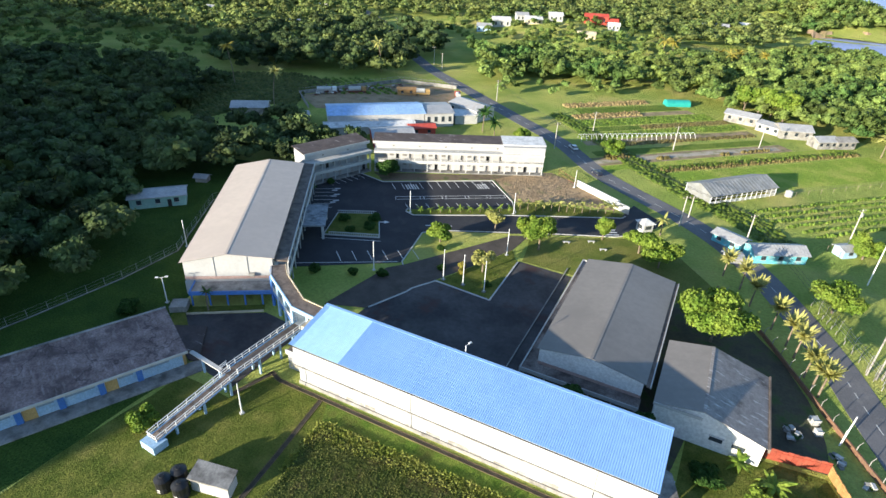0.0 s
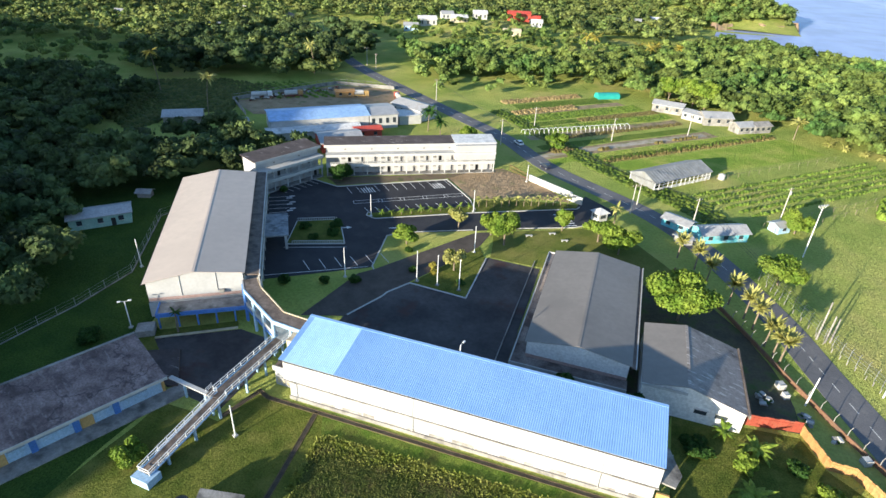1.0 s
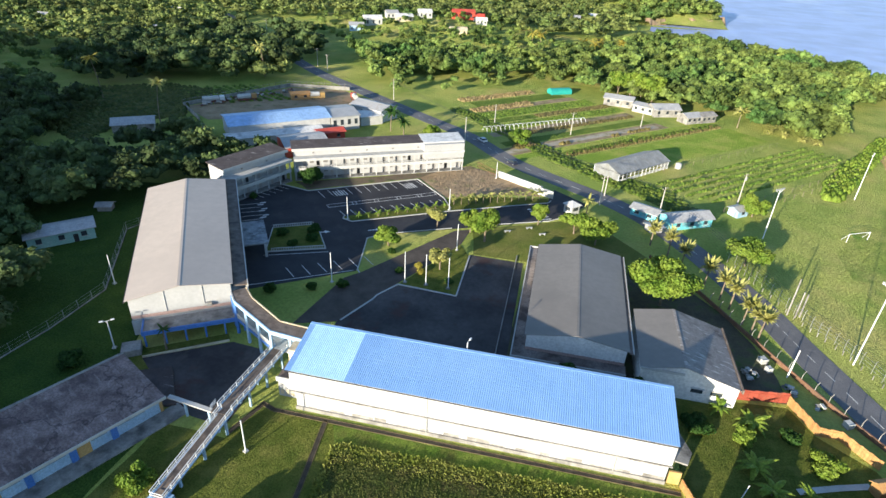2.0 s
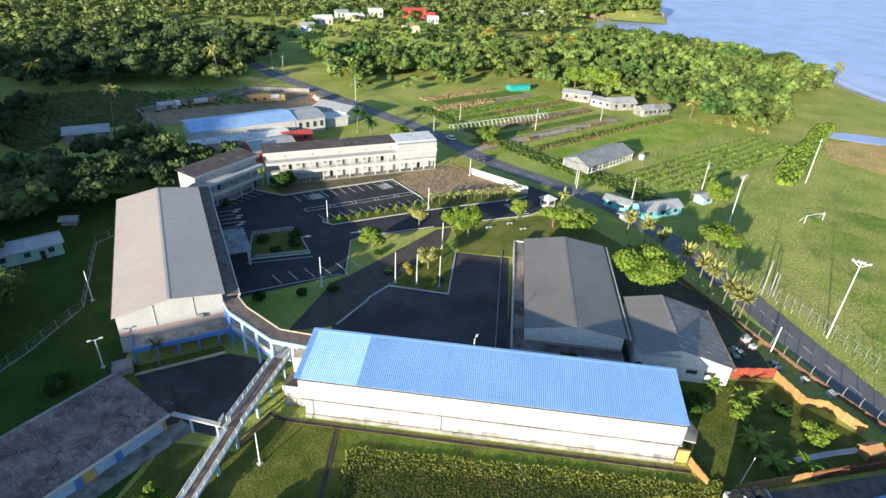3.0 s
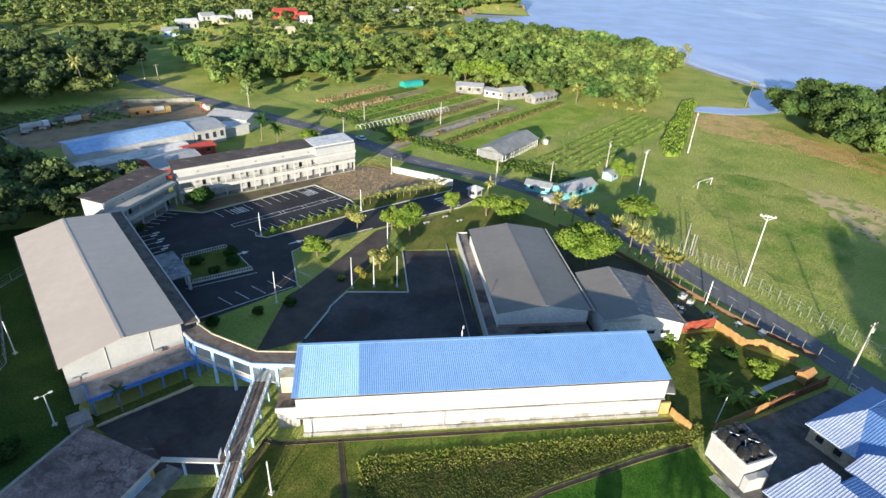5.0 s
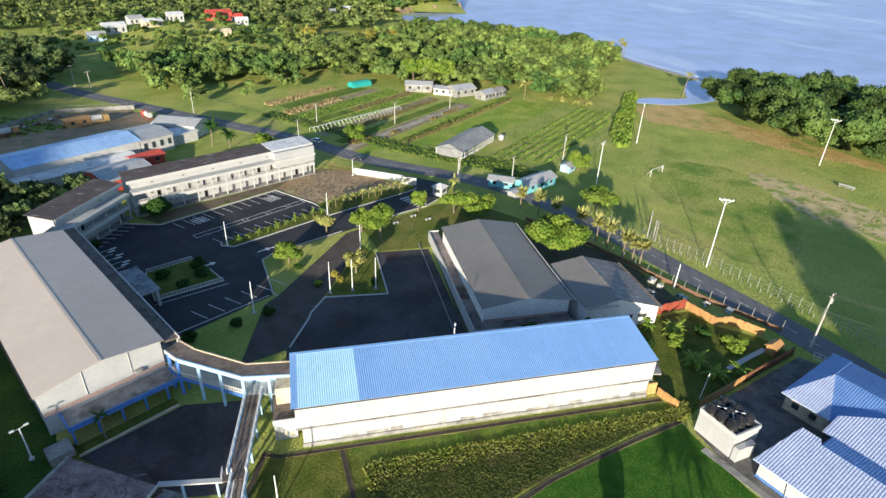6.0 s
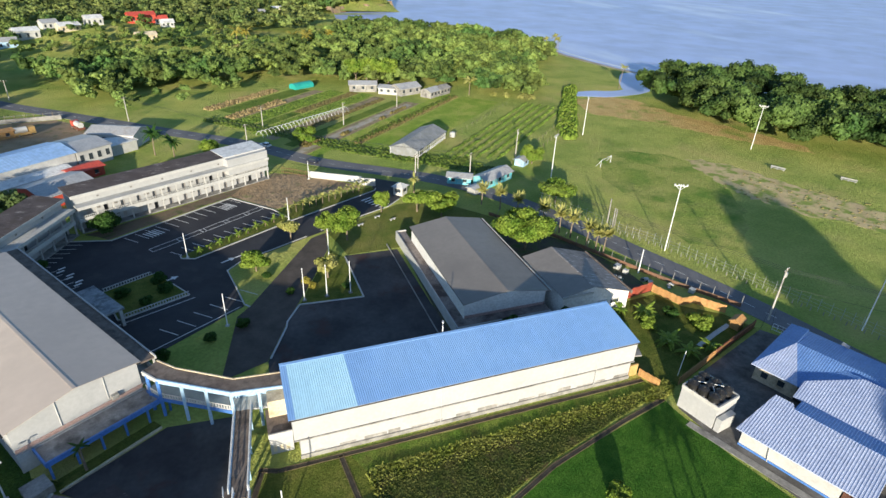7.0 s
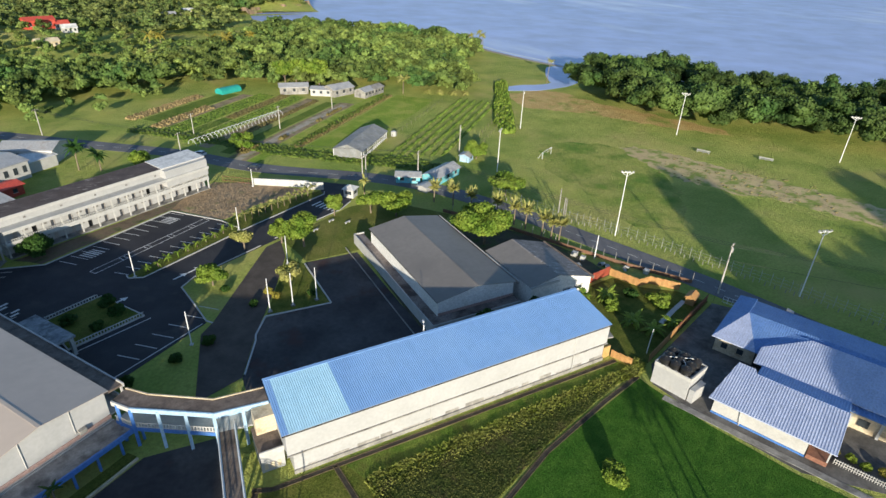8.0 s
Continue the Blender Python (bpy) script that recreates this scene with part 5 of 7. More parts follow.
palm(-80, 197.5, 7.5, 4.2, 20, M_DEEP, "dark coconut palm beside the works", 0.2, "coconut palms", 9), palm(-74, 194.5, 5.5, 3.8, 18, M_DEEP, "dark coconut palm beside the works", 0.1, "coconut palms", 10)
palm(141, 250.0, 12, 3.2, 16, M_PALM, "tall palm at the stream mouth", 0.25, "coconut palms", 11)
for x, y in ((158, 346), (163, 352), (152, 350), (166, 362)):
    palm(x, y, 10, 3.6, 16, M_PALM, "coconut palm on the shore", 0.2, "coconut palms", 12)
palm(56.5, 254.0, 7.0, 4.6, 24, M_PALM, "broad pale palm at the farm's edge", 0.1, "coconut palms", 13)
for x, y in ((68, 250), (73, 247), (79, 243), (84, 241)):
    palm(x, y, 1.2, 3.0, 18, M_PALM, "low pale palm at the edge of the woods", 0.0, "edge palms", 15)
for x, y in ((-10, 384), (0, 390), (-4, 379), (-44, 404), (-38, 400), (14, 388)):
    palm(x, y, 10, 5.5, 20, M_YELLOW, "tall yellowing palm above the woods", 0.1, "yellow palms", 14)
for x, y in ((8, 288), (14, 290), (19, 287), (24, 284)):
    tree(x, y, 5.5, 12.5, M_LEAF, "light green tree at the wood's edge", 17, 160, 0.9, 0.9, "edge trees")
for x, y, r, s in ((20.2, 70.9, 2.6, 1), (18.5, 61.5, 2.6, 1), (20.0, 57.4, 2.4, 2), (25.2, 57.4, 2.0, 2), (15.6, 73.0, 1.8, 2)):
    palm(x, y, 1.2, r * 1.25, 15, M_LEAF, "banana plant with broad arching leaves", 0.0, "garden plants", 20 + s, "banana_plant")
shrub(18.4, 67.2, 1.7, 2.6, M_LEAF, "bright lime green bush in the garden", 24, "garden plants", "bush", 260, 0.3)
shrub(29.6, 64.9, 2.8, 2.2, M_LEAF, "low spreading green bush in the garden", 25, "garden plants", "bush", 260, 0.35), shrub(25.6, 69.4, 1.8, 1.6, M_DEEP, "dark bush in the garden", 26, "garden plants", "bush")
shrub(11.6, 68.4, 2.6, 1.6, M_DEEP, "low dark planting along the garden wall", 27, "garden plants", "bush")


def tufts(name, polys, step, size, tall, material, label, seed, category="grass"):
    """Upright blades and leaves over an area."""
    gen = np.random.default_rng(seed)
    vs, fs, n = [], [], 0
    for poly in polys:
        xs, ys = [p[0] for p in poly], [p[1] for p in poly]
        cnt = int((max(xs) - min(xs)) * (max(ys) - min(ys)) / step ** 2)
        pts = np.stack([gen.uniform(min(xs), max(xs), cnt), gen.uniform(min(ys), max(ys), cnt)], 1)
        for x, y in pts:
            if inside(poly, x, y):
                a = gen.uniform(0, 6.28)
                dx, dy = np.cos(a) * size * 0.5, np.sin(a) * size * 0.5
                t = tall * gen.uniform(0.5, 1.3)
                lx, ly = gen.uniform(-1.1, 1.1, 2) * t
                vs += [(x - dx, y - dy, 0.0), (x + dx, y + dy, 0.0), (x + lx + dx * 0.6, y + ly + dy * 0.6, t), (x + lx - dx * 0.6, y + ly - dy * 0.6, t * 0.9)]
                fs += [(n, n + 1, n + 2), (n, n + 2, n + 3)]
                n += 4
    return tagged(new(name, np_mesh(name, [(np.array(vs), np.array(fs))], material)), label, category, kind="stuff")


def thicket(name, polys, step, tall, material, label, seed, category="grass"):
    """Rough low growth: many small uneven clumps that run into one another."""
    gen = np.random.default_rng(seed)
    vs, fs, n = [], [], 0
    for poly in polys:
        xs, ys = [p[0] for p in poly], [p[1] for p in poly]
        for y in np.arange(min(ys), max(ys), step):
            for x in np.arange(min(xs), max(xs), step):
                px, py = x + gen.uniform(-0.5, 0.5) * step, y + gen.uniform(-0.5, 0.5) * step
                if not inside(poly, px, py):
                    continue
                r, h, a0 = step * gen.uniform(0.7, 1.1), tall * gen.uniform(0.35, 1.15), gen.uniform(0, 6.28)
                for k in range(5):
                    a = a0 + 1.2566 * k
                    vs.append((px + r * np.cos(a), py + r * np.sin(a), 0.0))
                for k in range(5):
                    a = a0 + 1.2566 * k + 0.5
                    q = r * gen.uniform(0.45, 0.75)
                    vs.append((px + q * np.cos(a), py + q * np.sin(a), h * gen.uniform(0.55, 0.9)))
                vs.append((px + gen.uniform(-0.3, 0.3) * r, py + gen.uniform(-0.3, 0.3) * r, h))
                for k in range(5):
                    j = (k + 1) % 5
                    fs += [(n + k, n + j, n + 5 + k), (n + j, n + 5 + j, n + 5 + k), (n + 5 + k, n + 5 + j, n + 10)]
                n += 11
    return tagged(new(name, np_mesh(name, [(np.array(vs), np.array(fs))], material)), label, category, kind="stuff")


M_TALL = leaf_mat("tall_grass", (0.075, 0.135, 0.02), (0.145, 0.195, 0.034), 0.25, 0.22)
M_TANGLE = leaf_mat("tangled_leaves", (0.062, 0.095, 0.020), (0.150, 0.155, 0.044), 0.25, 0.14, fuzz=1.2, fuzz_scale=6.0)
M_LIME = leaf_mat("lime_grass", (0.20, 0.25, 0.04), (0.32, 0.33, 0.085), 0.3, 0.2)
BED = [(-42.5, 48.6), (-10, 49.6), (6.5, 50.3), (-17, 43.6), (-30, 38.5), (-41.5, 31.5)]
sheet("overgrown_bed", uneven(BED, 2.0, 0.4, 71), 0.3, surf("tangled_growth", (0.045, 0.07, 0.015), (0.09, 0.105, 0.03), 0.35, 0.95, bump=0.5, fine=8, stain=(0.12, 0.095, 0.045), stain_scale=0.3, stain_cut=(0.52, 0.7), bump_scale=2.2, spec=0.1), "overgrown bed of tangled green growth", "planting bed", 0.35)
tufts("tall_grass", [BED], 0.13, 0.22, 0.36, M_TANGLE, "tall tangled grass in the overgrown bed", 31)
tufts("dry_grass_edge", [[(-43, 48.6), (-42.6, 50.4), (-10, 51.4), (8.6, 51.6), (6.5, 49.4), (-10, 48.4), (-20, 48.0), (-41.5, 46.8)], [(-43.1, 40), (-43.6, 50), (-42.2, 49), (-41.9, 40)], [(4, 50), (11, 53), (11.5, 51), (7.8, 48.9)]], 0.13, 0.28, 0.4, M_LIME, "sunlit lime green growth along the bed", 32)
SCRUB = [(106, 236), (126, 236), (136, 226), (137, 205), (146, 182), (158, 150), (154, 140), (138, 160), (121, 190), (104, 206), (96, 212)]
sheet("dry_field_edge", uneven(SCRUB, 3.0, 1.5, 72), 0.03, surf("dry_brown_grass", (0.50, 0.35, 0.14), (0.62, 0.46, 0.20), 0.15, 0.95, fine=12, stain=(0.26, 0.33, 0.07), stain_scale=0.08, stain_cut=(0.52, 0.66), spec=0.1, fuzz=5.0, fuzz_scale=9.0), "dry brown grass at the field's edge", "dry grass")
thicket("field_hedge", [[(66, 180), (72, 196), (83, 213), (96, 232), (112, 257), (121, 260), (106, 236), (93, 215), (84, 200), (71, 179)]], 1.0, 2.0, M_LEAF, "tall light green hedge beside the field", 34, "hedge")
thicket("road_verge_weeds", [[(19, 154), (8, 164), (-20, 187), (-42, 212), (-66, 236), (-62, 240), (-34, 214), (-8, 188), (20, 168), (26, 158)]], 1.1, 0.7, M_TALL, "rough green growth along the road", 35)

thicket("meadow_scrub", [[(-214, 166), (-176, 150), (-172, 178), (-160, 186), (-170, 204), (-166, 226), (-196, 226), (-226, 206)]], 1.3, 1.3, M_TANGLE, "rough dark growth beside the works", 36, "scrub")
sheet("front_strip", uneven([(-45, 53.7), (7.4, 53.7), (8.4, 51.6), (-10, 51.2), (-43.6, 50.2)], 3, 0.2, 73), 0.034, surf("strip_grass", (0.085, 0.155, 0.022), (0.165, 0.215, 0.042), 0.35, 0.95, fine=12, spec=0.1, fuzz=3.6, fuzz_scale=12.0, grain=0.3, stain=(0.10, 0.105, 0.03), stain_scale=0.2, stain_cut=(0.5, 0.68)), "fresh green grass strip before the block", "lawn")

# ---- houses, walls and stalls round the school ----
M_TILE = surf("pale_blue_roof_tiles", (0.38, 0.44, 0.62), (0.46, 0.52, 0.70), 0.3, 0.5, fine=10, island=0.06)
# darker copy; on away-facing slopes it carries their shade
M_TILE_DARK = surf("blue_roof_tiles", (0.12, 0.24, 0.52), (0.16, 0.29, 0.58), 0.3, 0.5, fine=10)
M_RED = surf("red_painted_sheets", (0.27, 0.055, 0.035), (0.36, 0.08, 0.05), 0.6, 0.6, stain=(0.25, 0.08, 0.05), stain_scale=0.7, rand=0.18)
M_RUST = surf("rusty_brown_sheets", (0.12, 0.045, 0.03), (0.18, 0.07, 0.045), 0.6, 0.7, rand=0.2)
M_ORANGE = surf("orange_boards", (0.38, 0.21, 0.08), (0.50, 0.29, 0.12), 0.8, 0.7, stain=(0.35, 0.16, 0.06), stain_scale=0.8, rand=0.15)
M_TURQ = surf("turquoise_paint", (0.10, 0.42, 0.50), (0.15, 0.50, 0.58), 0.6, 0.7, stain=(0.3, 0.4, 0.42), stain_scale=0.8)
M_ZINC = surf("zinc_sheets", (0.36, 0.36, 0.37), (0.48, 0.48, 0.48), 0.3, 0.5, 0.2, stain=(0.28, 0.22, 0.18), stain_scale=0.3, stain_cut=(0.58, 0.8))
M_REDROOF = surf("red_roof_sheets", (0.45, 0.06, 0.04), (0.55, 0.09, 0.06), 0.2, 0.6)
M_GREENWALL = surf("mint_wall", (0.24, 0.45, 0.42), (0.32, 0.52, 0.48), 0.5, 0.75)


def ribbed_plane(outline, at, along, rib, mat, name, parent, lift=0.07, label=""):
    """A roof plane over a plan outline, z = at(x, y), with raised ribs every rib metres along one way."""
    d = Vector(along).normalized()
    s = Vector((-d.y, d.x))
    pts = [(Vector(p).dot(d), Vector(p).dot(s)) for p in outline]

    def span(u):
        hits = []
        for i in range(len(pts)):
            (a, b), (c, e) = pts[i], pts[(i + 1) % len(pts)]
            if (a <= u <= c) or (c <= u <= a):
                if abs(c - a) < 1e-6:
                    hits += [b, e]
                else:
                    hits.append(b + (e - b) * (u - a) / (c - a))
        return (min(hits), max(hits)) if hits else None

    lo, hi = min(p[0] for p in pts), max(p[0] for p in pts)
    n = max(2, round((hi - lo) / rib))
    vs, fs = [], []
    us = []
    for k in range(n):
        w = (hi - lo) / n
        us += [(lo + k * w, 0.0), (lo + (k + 0.55) * w, 0.0), (lo + (k + 0.7) * w, lift), (lo + (k + 0.9) * w, lift)]
    us.append((hi, 0.0))
    for u, up in us:
        u2 = min(max(u, lo + 1e-4), hi - 1e-4)
        a, b = span(u2)
        for v in (a, b):
            p = d * u + s * v
            z = at(p.x, p.y) + up
            vs += [(p.x, p.y, z), (p.x, p.y, z - 0.16)]
    for k in range(len(us) - 1):
        i = k * 4
        fs += [(i, i + 4, i + 6, i + 2), (i + 1, i + 3, i + 7, i + 5), (i, i + 1, i + 5, i + 4), (i + 2, i + 6, i + 7, i + 3)]
    fs += [(0, 2, 3, 1), (len(vs) - 4, len(vs) - 3, len(vs) - 1, len(vs) - 2)]
    return part(name, Geo().add(vs, fs), mat, parent, label)


def plane3(a, b, c):
    """Height over the plan of the plane through three points."""
    a, b, c = Vector(a), Vector(b), Vector(c)
    n = (b - a).cross(c - a)
    return lambda x, y: a.z - (n.x * (x - a.x) + n.y * (y - a.y)) / n.z


def shed(name, m, l, w, eave, ridge, wall, roof, label, category="building", group="", openings=0, rib=0.7, over=0.5, door=None):
    """A small gabled building, its length along x, its front at y = 0."""
    h = thing(name, m, label, category, group)
    for y0 in (0.0, w - 0.15):
        part("wall", Geo().box(0, y0, 0, l, y0 + 0.15, eave), wall, h)
    for x0 in (0.0, l - 0.15):
        pts = [(0.15, 0), (w - 0.15, 0), (w - 0.15, eave), (w / 2, ridge - 0.18), (0.15, eave)]
        n = 5
        part("gable_wall", Geo().add([(x0, y, z) for y, z in pts] + [(x0 + 0.15, y, z) for y, z in pts], [(4, 3, 2, 1, 0), (5, 6, 7, 8, 9)] + [(i, (i + 1) % n, n + (i + 1) % n, n + i) for i in range(n)]), wall, h)
    ze = eave - (ridge - eave) * over / (w / 2)
    for s in (-1, 1):
        ye = -over if s < 0 else w + over
        ribbed_plane([(-over, w / 2), (l + over, w / 2), (l + over, ye), (-over, ye)], lambda x, y: ridge - (ridge - ze) * abs(y - w / 2) / (w / 2 + over), (1, 0), rib, roof, "roof", h, 0.03)
    for k in range(openings):
        x = l * (k + 0.5) / openings
        part("window", Geo().box(x - 0.6, -0.05, eave * 0.38, x + 0.6, -0.003, eave * 0.75), M_GLASS, h)
        part("window_sill", Geo().box(x - 0.7, -0.14, eave * 0.34, x + 0.7, -0.003, eave * 0.37), M_WHITE, h)
    if door is not None:
        part("door", Geo().box(door - 0.5, -0.06, 0, door + 0.5, -0.004, 2.05), M_DARK, h)
    return h


# tiled house with several roofs
O_H, E1, E2 = Vector((11.4, 37.6)), Vector((0.37, -0.929)), Vector((0.929, 0.37))


def hp(s, e, z=None):
    p = O_H + E1 * s + E2 * e
    return (p.x, p.y) if z is None else (p.x, p.y, z)


house = thing("tiled_house", pose(0, 0, 0), "pale house under overlapping blue-grey tiled roofs", "house")


def house_roof(pts, mat, along=E1, label="", rib=0.4):
    """pts: (s, e, z), the first three fix the plane."""
    ribbed_plane([hp(s, e) for s, e, z in pts], plane3(*[hp(*p) for p in pts[:3]]), along, rib, mat, "roof", house, 0.05, label)


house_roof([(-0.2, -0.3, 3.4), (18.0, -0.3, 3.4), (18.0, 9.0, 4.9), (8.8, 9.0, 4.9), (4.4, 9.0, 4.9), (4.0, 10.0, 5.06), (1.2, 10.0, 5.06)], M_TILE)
# back slope: its shade comes from the darker tile colour
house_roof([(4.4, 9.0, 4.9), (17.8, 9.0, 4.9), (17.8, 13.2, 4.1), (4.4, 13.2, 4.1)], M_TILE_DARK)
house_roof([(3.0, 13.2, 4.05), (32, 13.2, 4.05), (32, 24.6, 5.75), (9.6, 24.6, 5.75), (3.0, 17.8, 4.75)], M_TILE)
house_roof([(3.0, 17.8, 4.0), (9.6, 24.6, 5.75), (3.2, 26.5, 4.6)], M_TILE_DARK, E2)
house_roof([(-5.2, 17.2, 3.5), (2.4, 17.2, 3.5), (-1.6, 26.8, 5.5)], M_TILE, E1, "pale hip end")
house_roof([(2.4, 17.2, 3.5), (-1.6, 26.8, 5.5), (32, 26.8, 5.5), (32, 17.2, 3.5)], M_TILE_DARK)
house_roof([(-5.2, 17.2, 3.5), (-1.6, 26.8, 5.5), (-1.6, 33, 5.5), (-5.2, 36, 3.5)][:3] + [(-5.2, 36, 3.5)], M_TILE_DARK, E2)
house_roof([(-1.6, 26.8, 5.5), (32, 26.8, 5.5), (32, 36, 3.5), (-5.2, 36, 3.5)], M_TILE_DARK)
part("front_wall", Geo().prism([hp(0.6, 0.7), hp(14.4, 0.5), hp(14.4, 9), hp(0.6, 9)], 0, 3.35), M_WHITE, house)
part("blue_skirting", Geo().prism([hp(0.55, 0.55), hp(14.45, 0.35), hp(14.45, 0.5), hp(0.55, 0.7)], 0, 0.35), M_BLUE, house)
part("main_wall", Geo().prism([hp(5.5, 12.5), hp(31, 12.5), hp(31, 35), hp(5.5, 35)], 0, 3.4), M_CREAM, house)
part("north_wall", Geo().prism([hp(-4.6, 18.2), hp(1.8, 18.2), hp(5.4, 18.3), hp(5.4, 35), hp(-4.6, 35)], 0, 3.4), M_CREAM, house, "cream side wall")
part("link_wall", Geo().prism([hp(6.0, 9.1), hp(16.5, 9.1), hp(16.5, 12.4), hp(6.0, 12.4)], 0, 3.4), M_CREAM, house)
for s in (-3.4, -0.6):
    part("window", Geo().prism([hp(s, 18.1), hp(s + 1.1, 18.1), hp(s + 1.1, 18.17), hp(s, 18.17)], 1.2, 2.3), M_GLASS, house)
# solid dark panel stands in for the shade inside the porch
part("porch_gap", Geo().prism([hp(2.4, 17.9), hp(5.2, 17.9), hp(5.2, 18.2), hp(2.4, 18.2)], 0.1, 3.0), M_DARK, house, "dark panel for the shade in the open porch")
for s in (19.4, 23.5, 27.4):
    part("window", Geo().prism([hp(s, 12.38), hp(s + 1.6, 12.38), hp(s + 1.6, 12.46), hp(s, 12.46)], 1.0, 2.4), M_GLASS, house)
    part("column", Geo().prism([hp(s - 1.2, 12.1), hp(s - 0.8, 12.1), hp(s - 0.8, 12.45), hp(s - 1.2, 12.45)], 0, 3.4), M_WHITE, house)
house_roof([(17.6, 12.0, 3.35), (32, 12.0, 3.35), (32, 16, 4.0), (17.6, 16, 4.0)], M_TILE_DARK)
part("downpipe", Geo().tube(hp(4.6, 0.45, 3.3), hp(5.0, 0.4, 0.1), 0.06), M_WHITE, house)
steps = thing("back_step", pose(0, 0, 0), "brick back step beside the house", "step")
part("platform", Geo().prism([hp(14.6, 0.4), hp(17.4, 0.4), hp(17.4, 3.2), hp(14.6, 3.2)], 0, 0.8), surf("brown_brick", (0.22, 0.10, 0.07), (0.30, 0.15, 0.10), 2.0, 0.9), steps)
part("post", Geo().prism([hp(17.2, 0.5), hp(17.4, 0.5), hp(17.4, 0.7), hp(17.2, 0.7)], 0.8, 3.3), M_WHITE, steps)
strip("house_path", [hp(-6.6, -1.3), hp(6, -1.6), hp(17.8, -1.8), hp(24, -1.8)], 1.3, 0.09, M_CONC, "narrow concrete path along the lawn", "path")
pf = thing("picket_fence", pose(0, 0, 0), "white picket fence beside the house garden", "fence")
a, b = Vector((20.0, 21.5)), Vector((25.5, 7.0))
for z in (0.35, 0.8):
    part("rail", Geo().wall(a, b, z, z + 0.1, 0.05), M_WHITE, pf)
me = mesh_of("picket", Geo().prism([(-0.09, -0.03), (0.09, -0.03), (0.09, 0.03), (-0.09, 0.03)], 0, 1.05), M_WHITE)
for k in range(48):
    part("picket", me, None, pf).location = (*a.lerp(b, k / 47), 0)
for k in range(7):
    shrub(22.0 + k * 0.75 + (k % 2) * 0.4, 22.6 - k * 1.9, 0.7, 0.9, M_YELLOW if k % 3 == 0 else M_LEAF, "small yellow shrub in the garden" if k % 3 == 0 else "small green shrub in the garden", 30 + k % 3, "house garden")

# water tanks on their white block
tank_block = thing("tank_block", pose(0, 0, 0), "white block carrying black water tanks", "building")
TB = [(8.8, 47.2), (10.5, 41.1), (15.7, 42.2), (14.6, 48.6)]
part("wall", Geo().prism(TB, 0, 3.9), M_WALL, tank_block)
for k in range(4):
    part("parapet", Geo().wall(TB[k], TB[(k + 1) % 4], 3.9, 4.6, 0.25), M_WHITE, tank_block)
part("skirt", Geo().prism([(10.6, 40.9), (14.2, 41.6), (14.2, 40.6), (10.8, 40.0)], 0, 2.6), M_WALL, tank_block)
part("frame", Geo().tube((9.6, 46.6, 5.8), (14.4, 43.2, 5.8), 0.06), M_RAIL, tank_block)
part("frame", Geo().tube((12.3, 44.9, 5.8), (10.6, 42.2, 5.8), 0.06), M_RAIL, tank_block)
for x, y in ((9.6, 46.6), (14.4, 43.2), (10.6, 42.2)):
    part("frame_post", Geo().tube((x, y, 3.9), (x, y, 5.8), 0.06), M_RAIL, tank_block)


def water_tank(x, y, z, r=0.85, h=1.5):
    t = thing("water_tank", pose(x, y, z), "ribbed black plastic water tank", "water tank", "water tanks")
    g = Geo()
    zs = [(0, r * 0.96), (0.35, r), (0.42, r * 0.95), (0.75, r), (0.82, r * 0.95), (h - 0.3, r), (h, r * 0.55), (h + 0.1, r * 0.3)]
    n = 16
    vs = [(rr * math.cos(6.2832 * i / n), rr * math.sin(6.2832 * i / n), zz) for zz, rr in zs for i in range(n)]
    fs = [(k * n + i, k * n + (i + 1) % n, (k + 1) * n + (i + 1) % n, (k + 1) * n + i) for k in range(len(zs) - 1) for i in range(n)] + [tuple(range(n - 1, -1, -1))]
    part("body", g.add(vs, fs), M_BLACK, t)
    part("lid", Geo().tube((0, 0, h + 0.08), (0, 0, h + 0.2), r * 0.32, r * 0.28, 12), M_BLACK, t)
    return t


for x, y in ((9.9, 46.2), (11.3, 46.6), (12.9, 47.2), (10.4, 44.5), (12.0, 44.9), (13.6, 45.3), (10.9, 42.7), (12.5, 43.1), (14.2, 43.4)):
    water_tank(x, y, 3.9, 0.92, 2.0)
pump = thing("pump_house", pose(0, 0, 0), "small pale flat-roofed pump house on the lawn", "hut")
part("wall", Geo().prism([(-52.2, 34.4), (-51.2, 31.8), (-45.6, 33.0), (-46.6, 35.5)], 0, 2.3), M_WALL, pump)
part("roof", Geo().prism([(-52.5, 34.6), (-51.4, 31.5), (-45.3, 32.8), (-46.4, 35.8)], 2.3, 2.55), M_CONC, pump)
for x, y in ((-53.8, 32.2), (-51.8, 30.6), (-54.6, 30.2)):
    water_tank(x, y, 0.0, 1.1, 2.4)

# garden walls
def sheet_fence(name, a, b, h, mat, label, step=0.75, cap=None, mat2=None, cut=1.0):
    f = thing(name, pose(0, 0, 0), label, "fence", "garden fences")
    a, b = Vector(a), Vector(b)
    n = max(1, round((b - a).length / step))
    rz = math.degrees(math.atan2(b.y - a.y, b.x - a.x))
    w = (b - a).length / n
    me = mesh_of("panel", Geo().box(0.015, -0.05, 0, w - 0.015, 0.05, h), mat)
    me2 = mesh_of("panel", Geo().box(0.015, -0.05, 0, w - 0.015, 0.05, h), mat2) if mat2 else me
    for k in range(n):
        p = part("panel", me if k / n < cut else me2, None, f)
        p.matrix_basis = pose(*a.lerp(b, k / n), -0.06 * (k % 3), 0, 0, rz)
    part("rail", Geo().wall(a, b, h * 0.75, h * 0.75 + 0.1, 0.22), mat2 or mat, f)
    return f


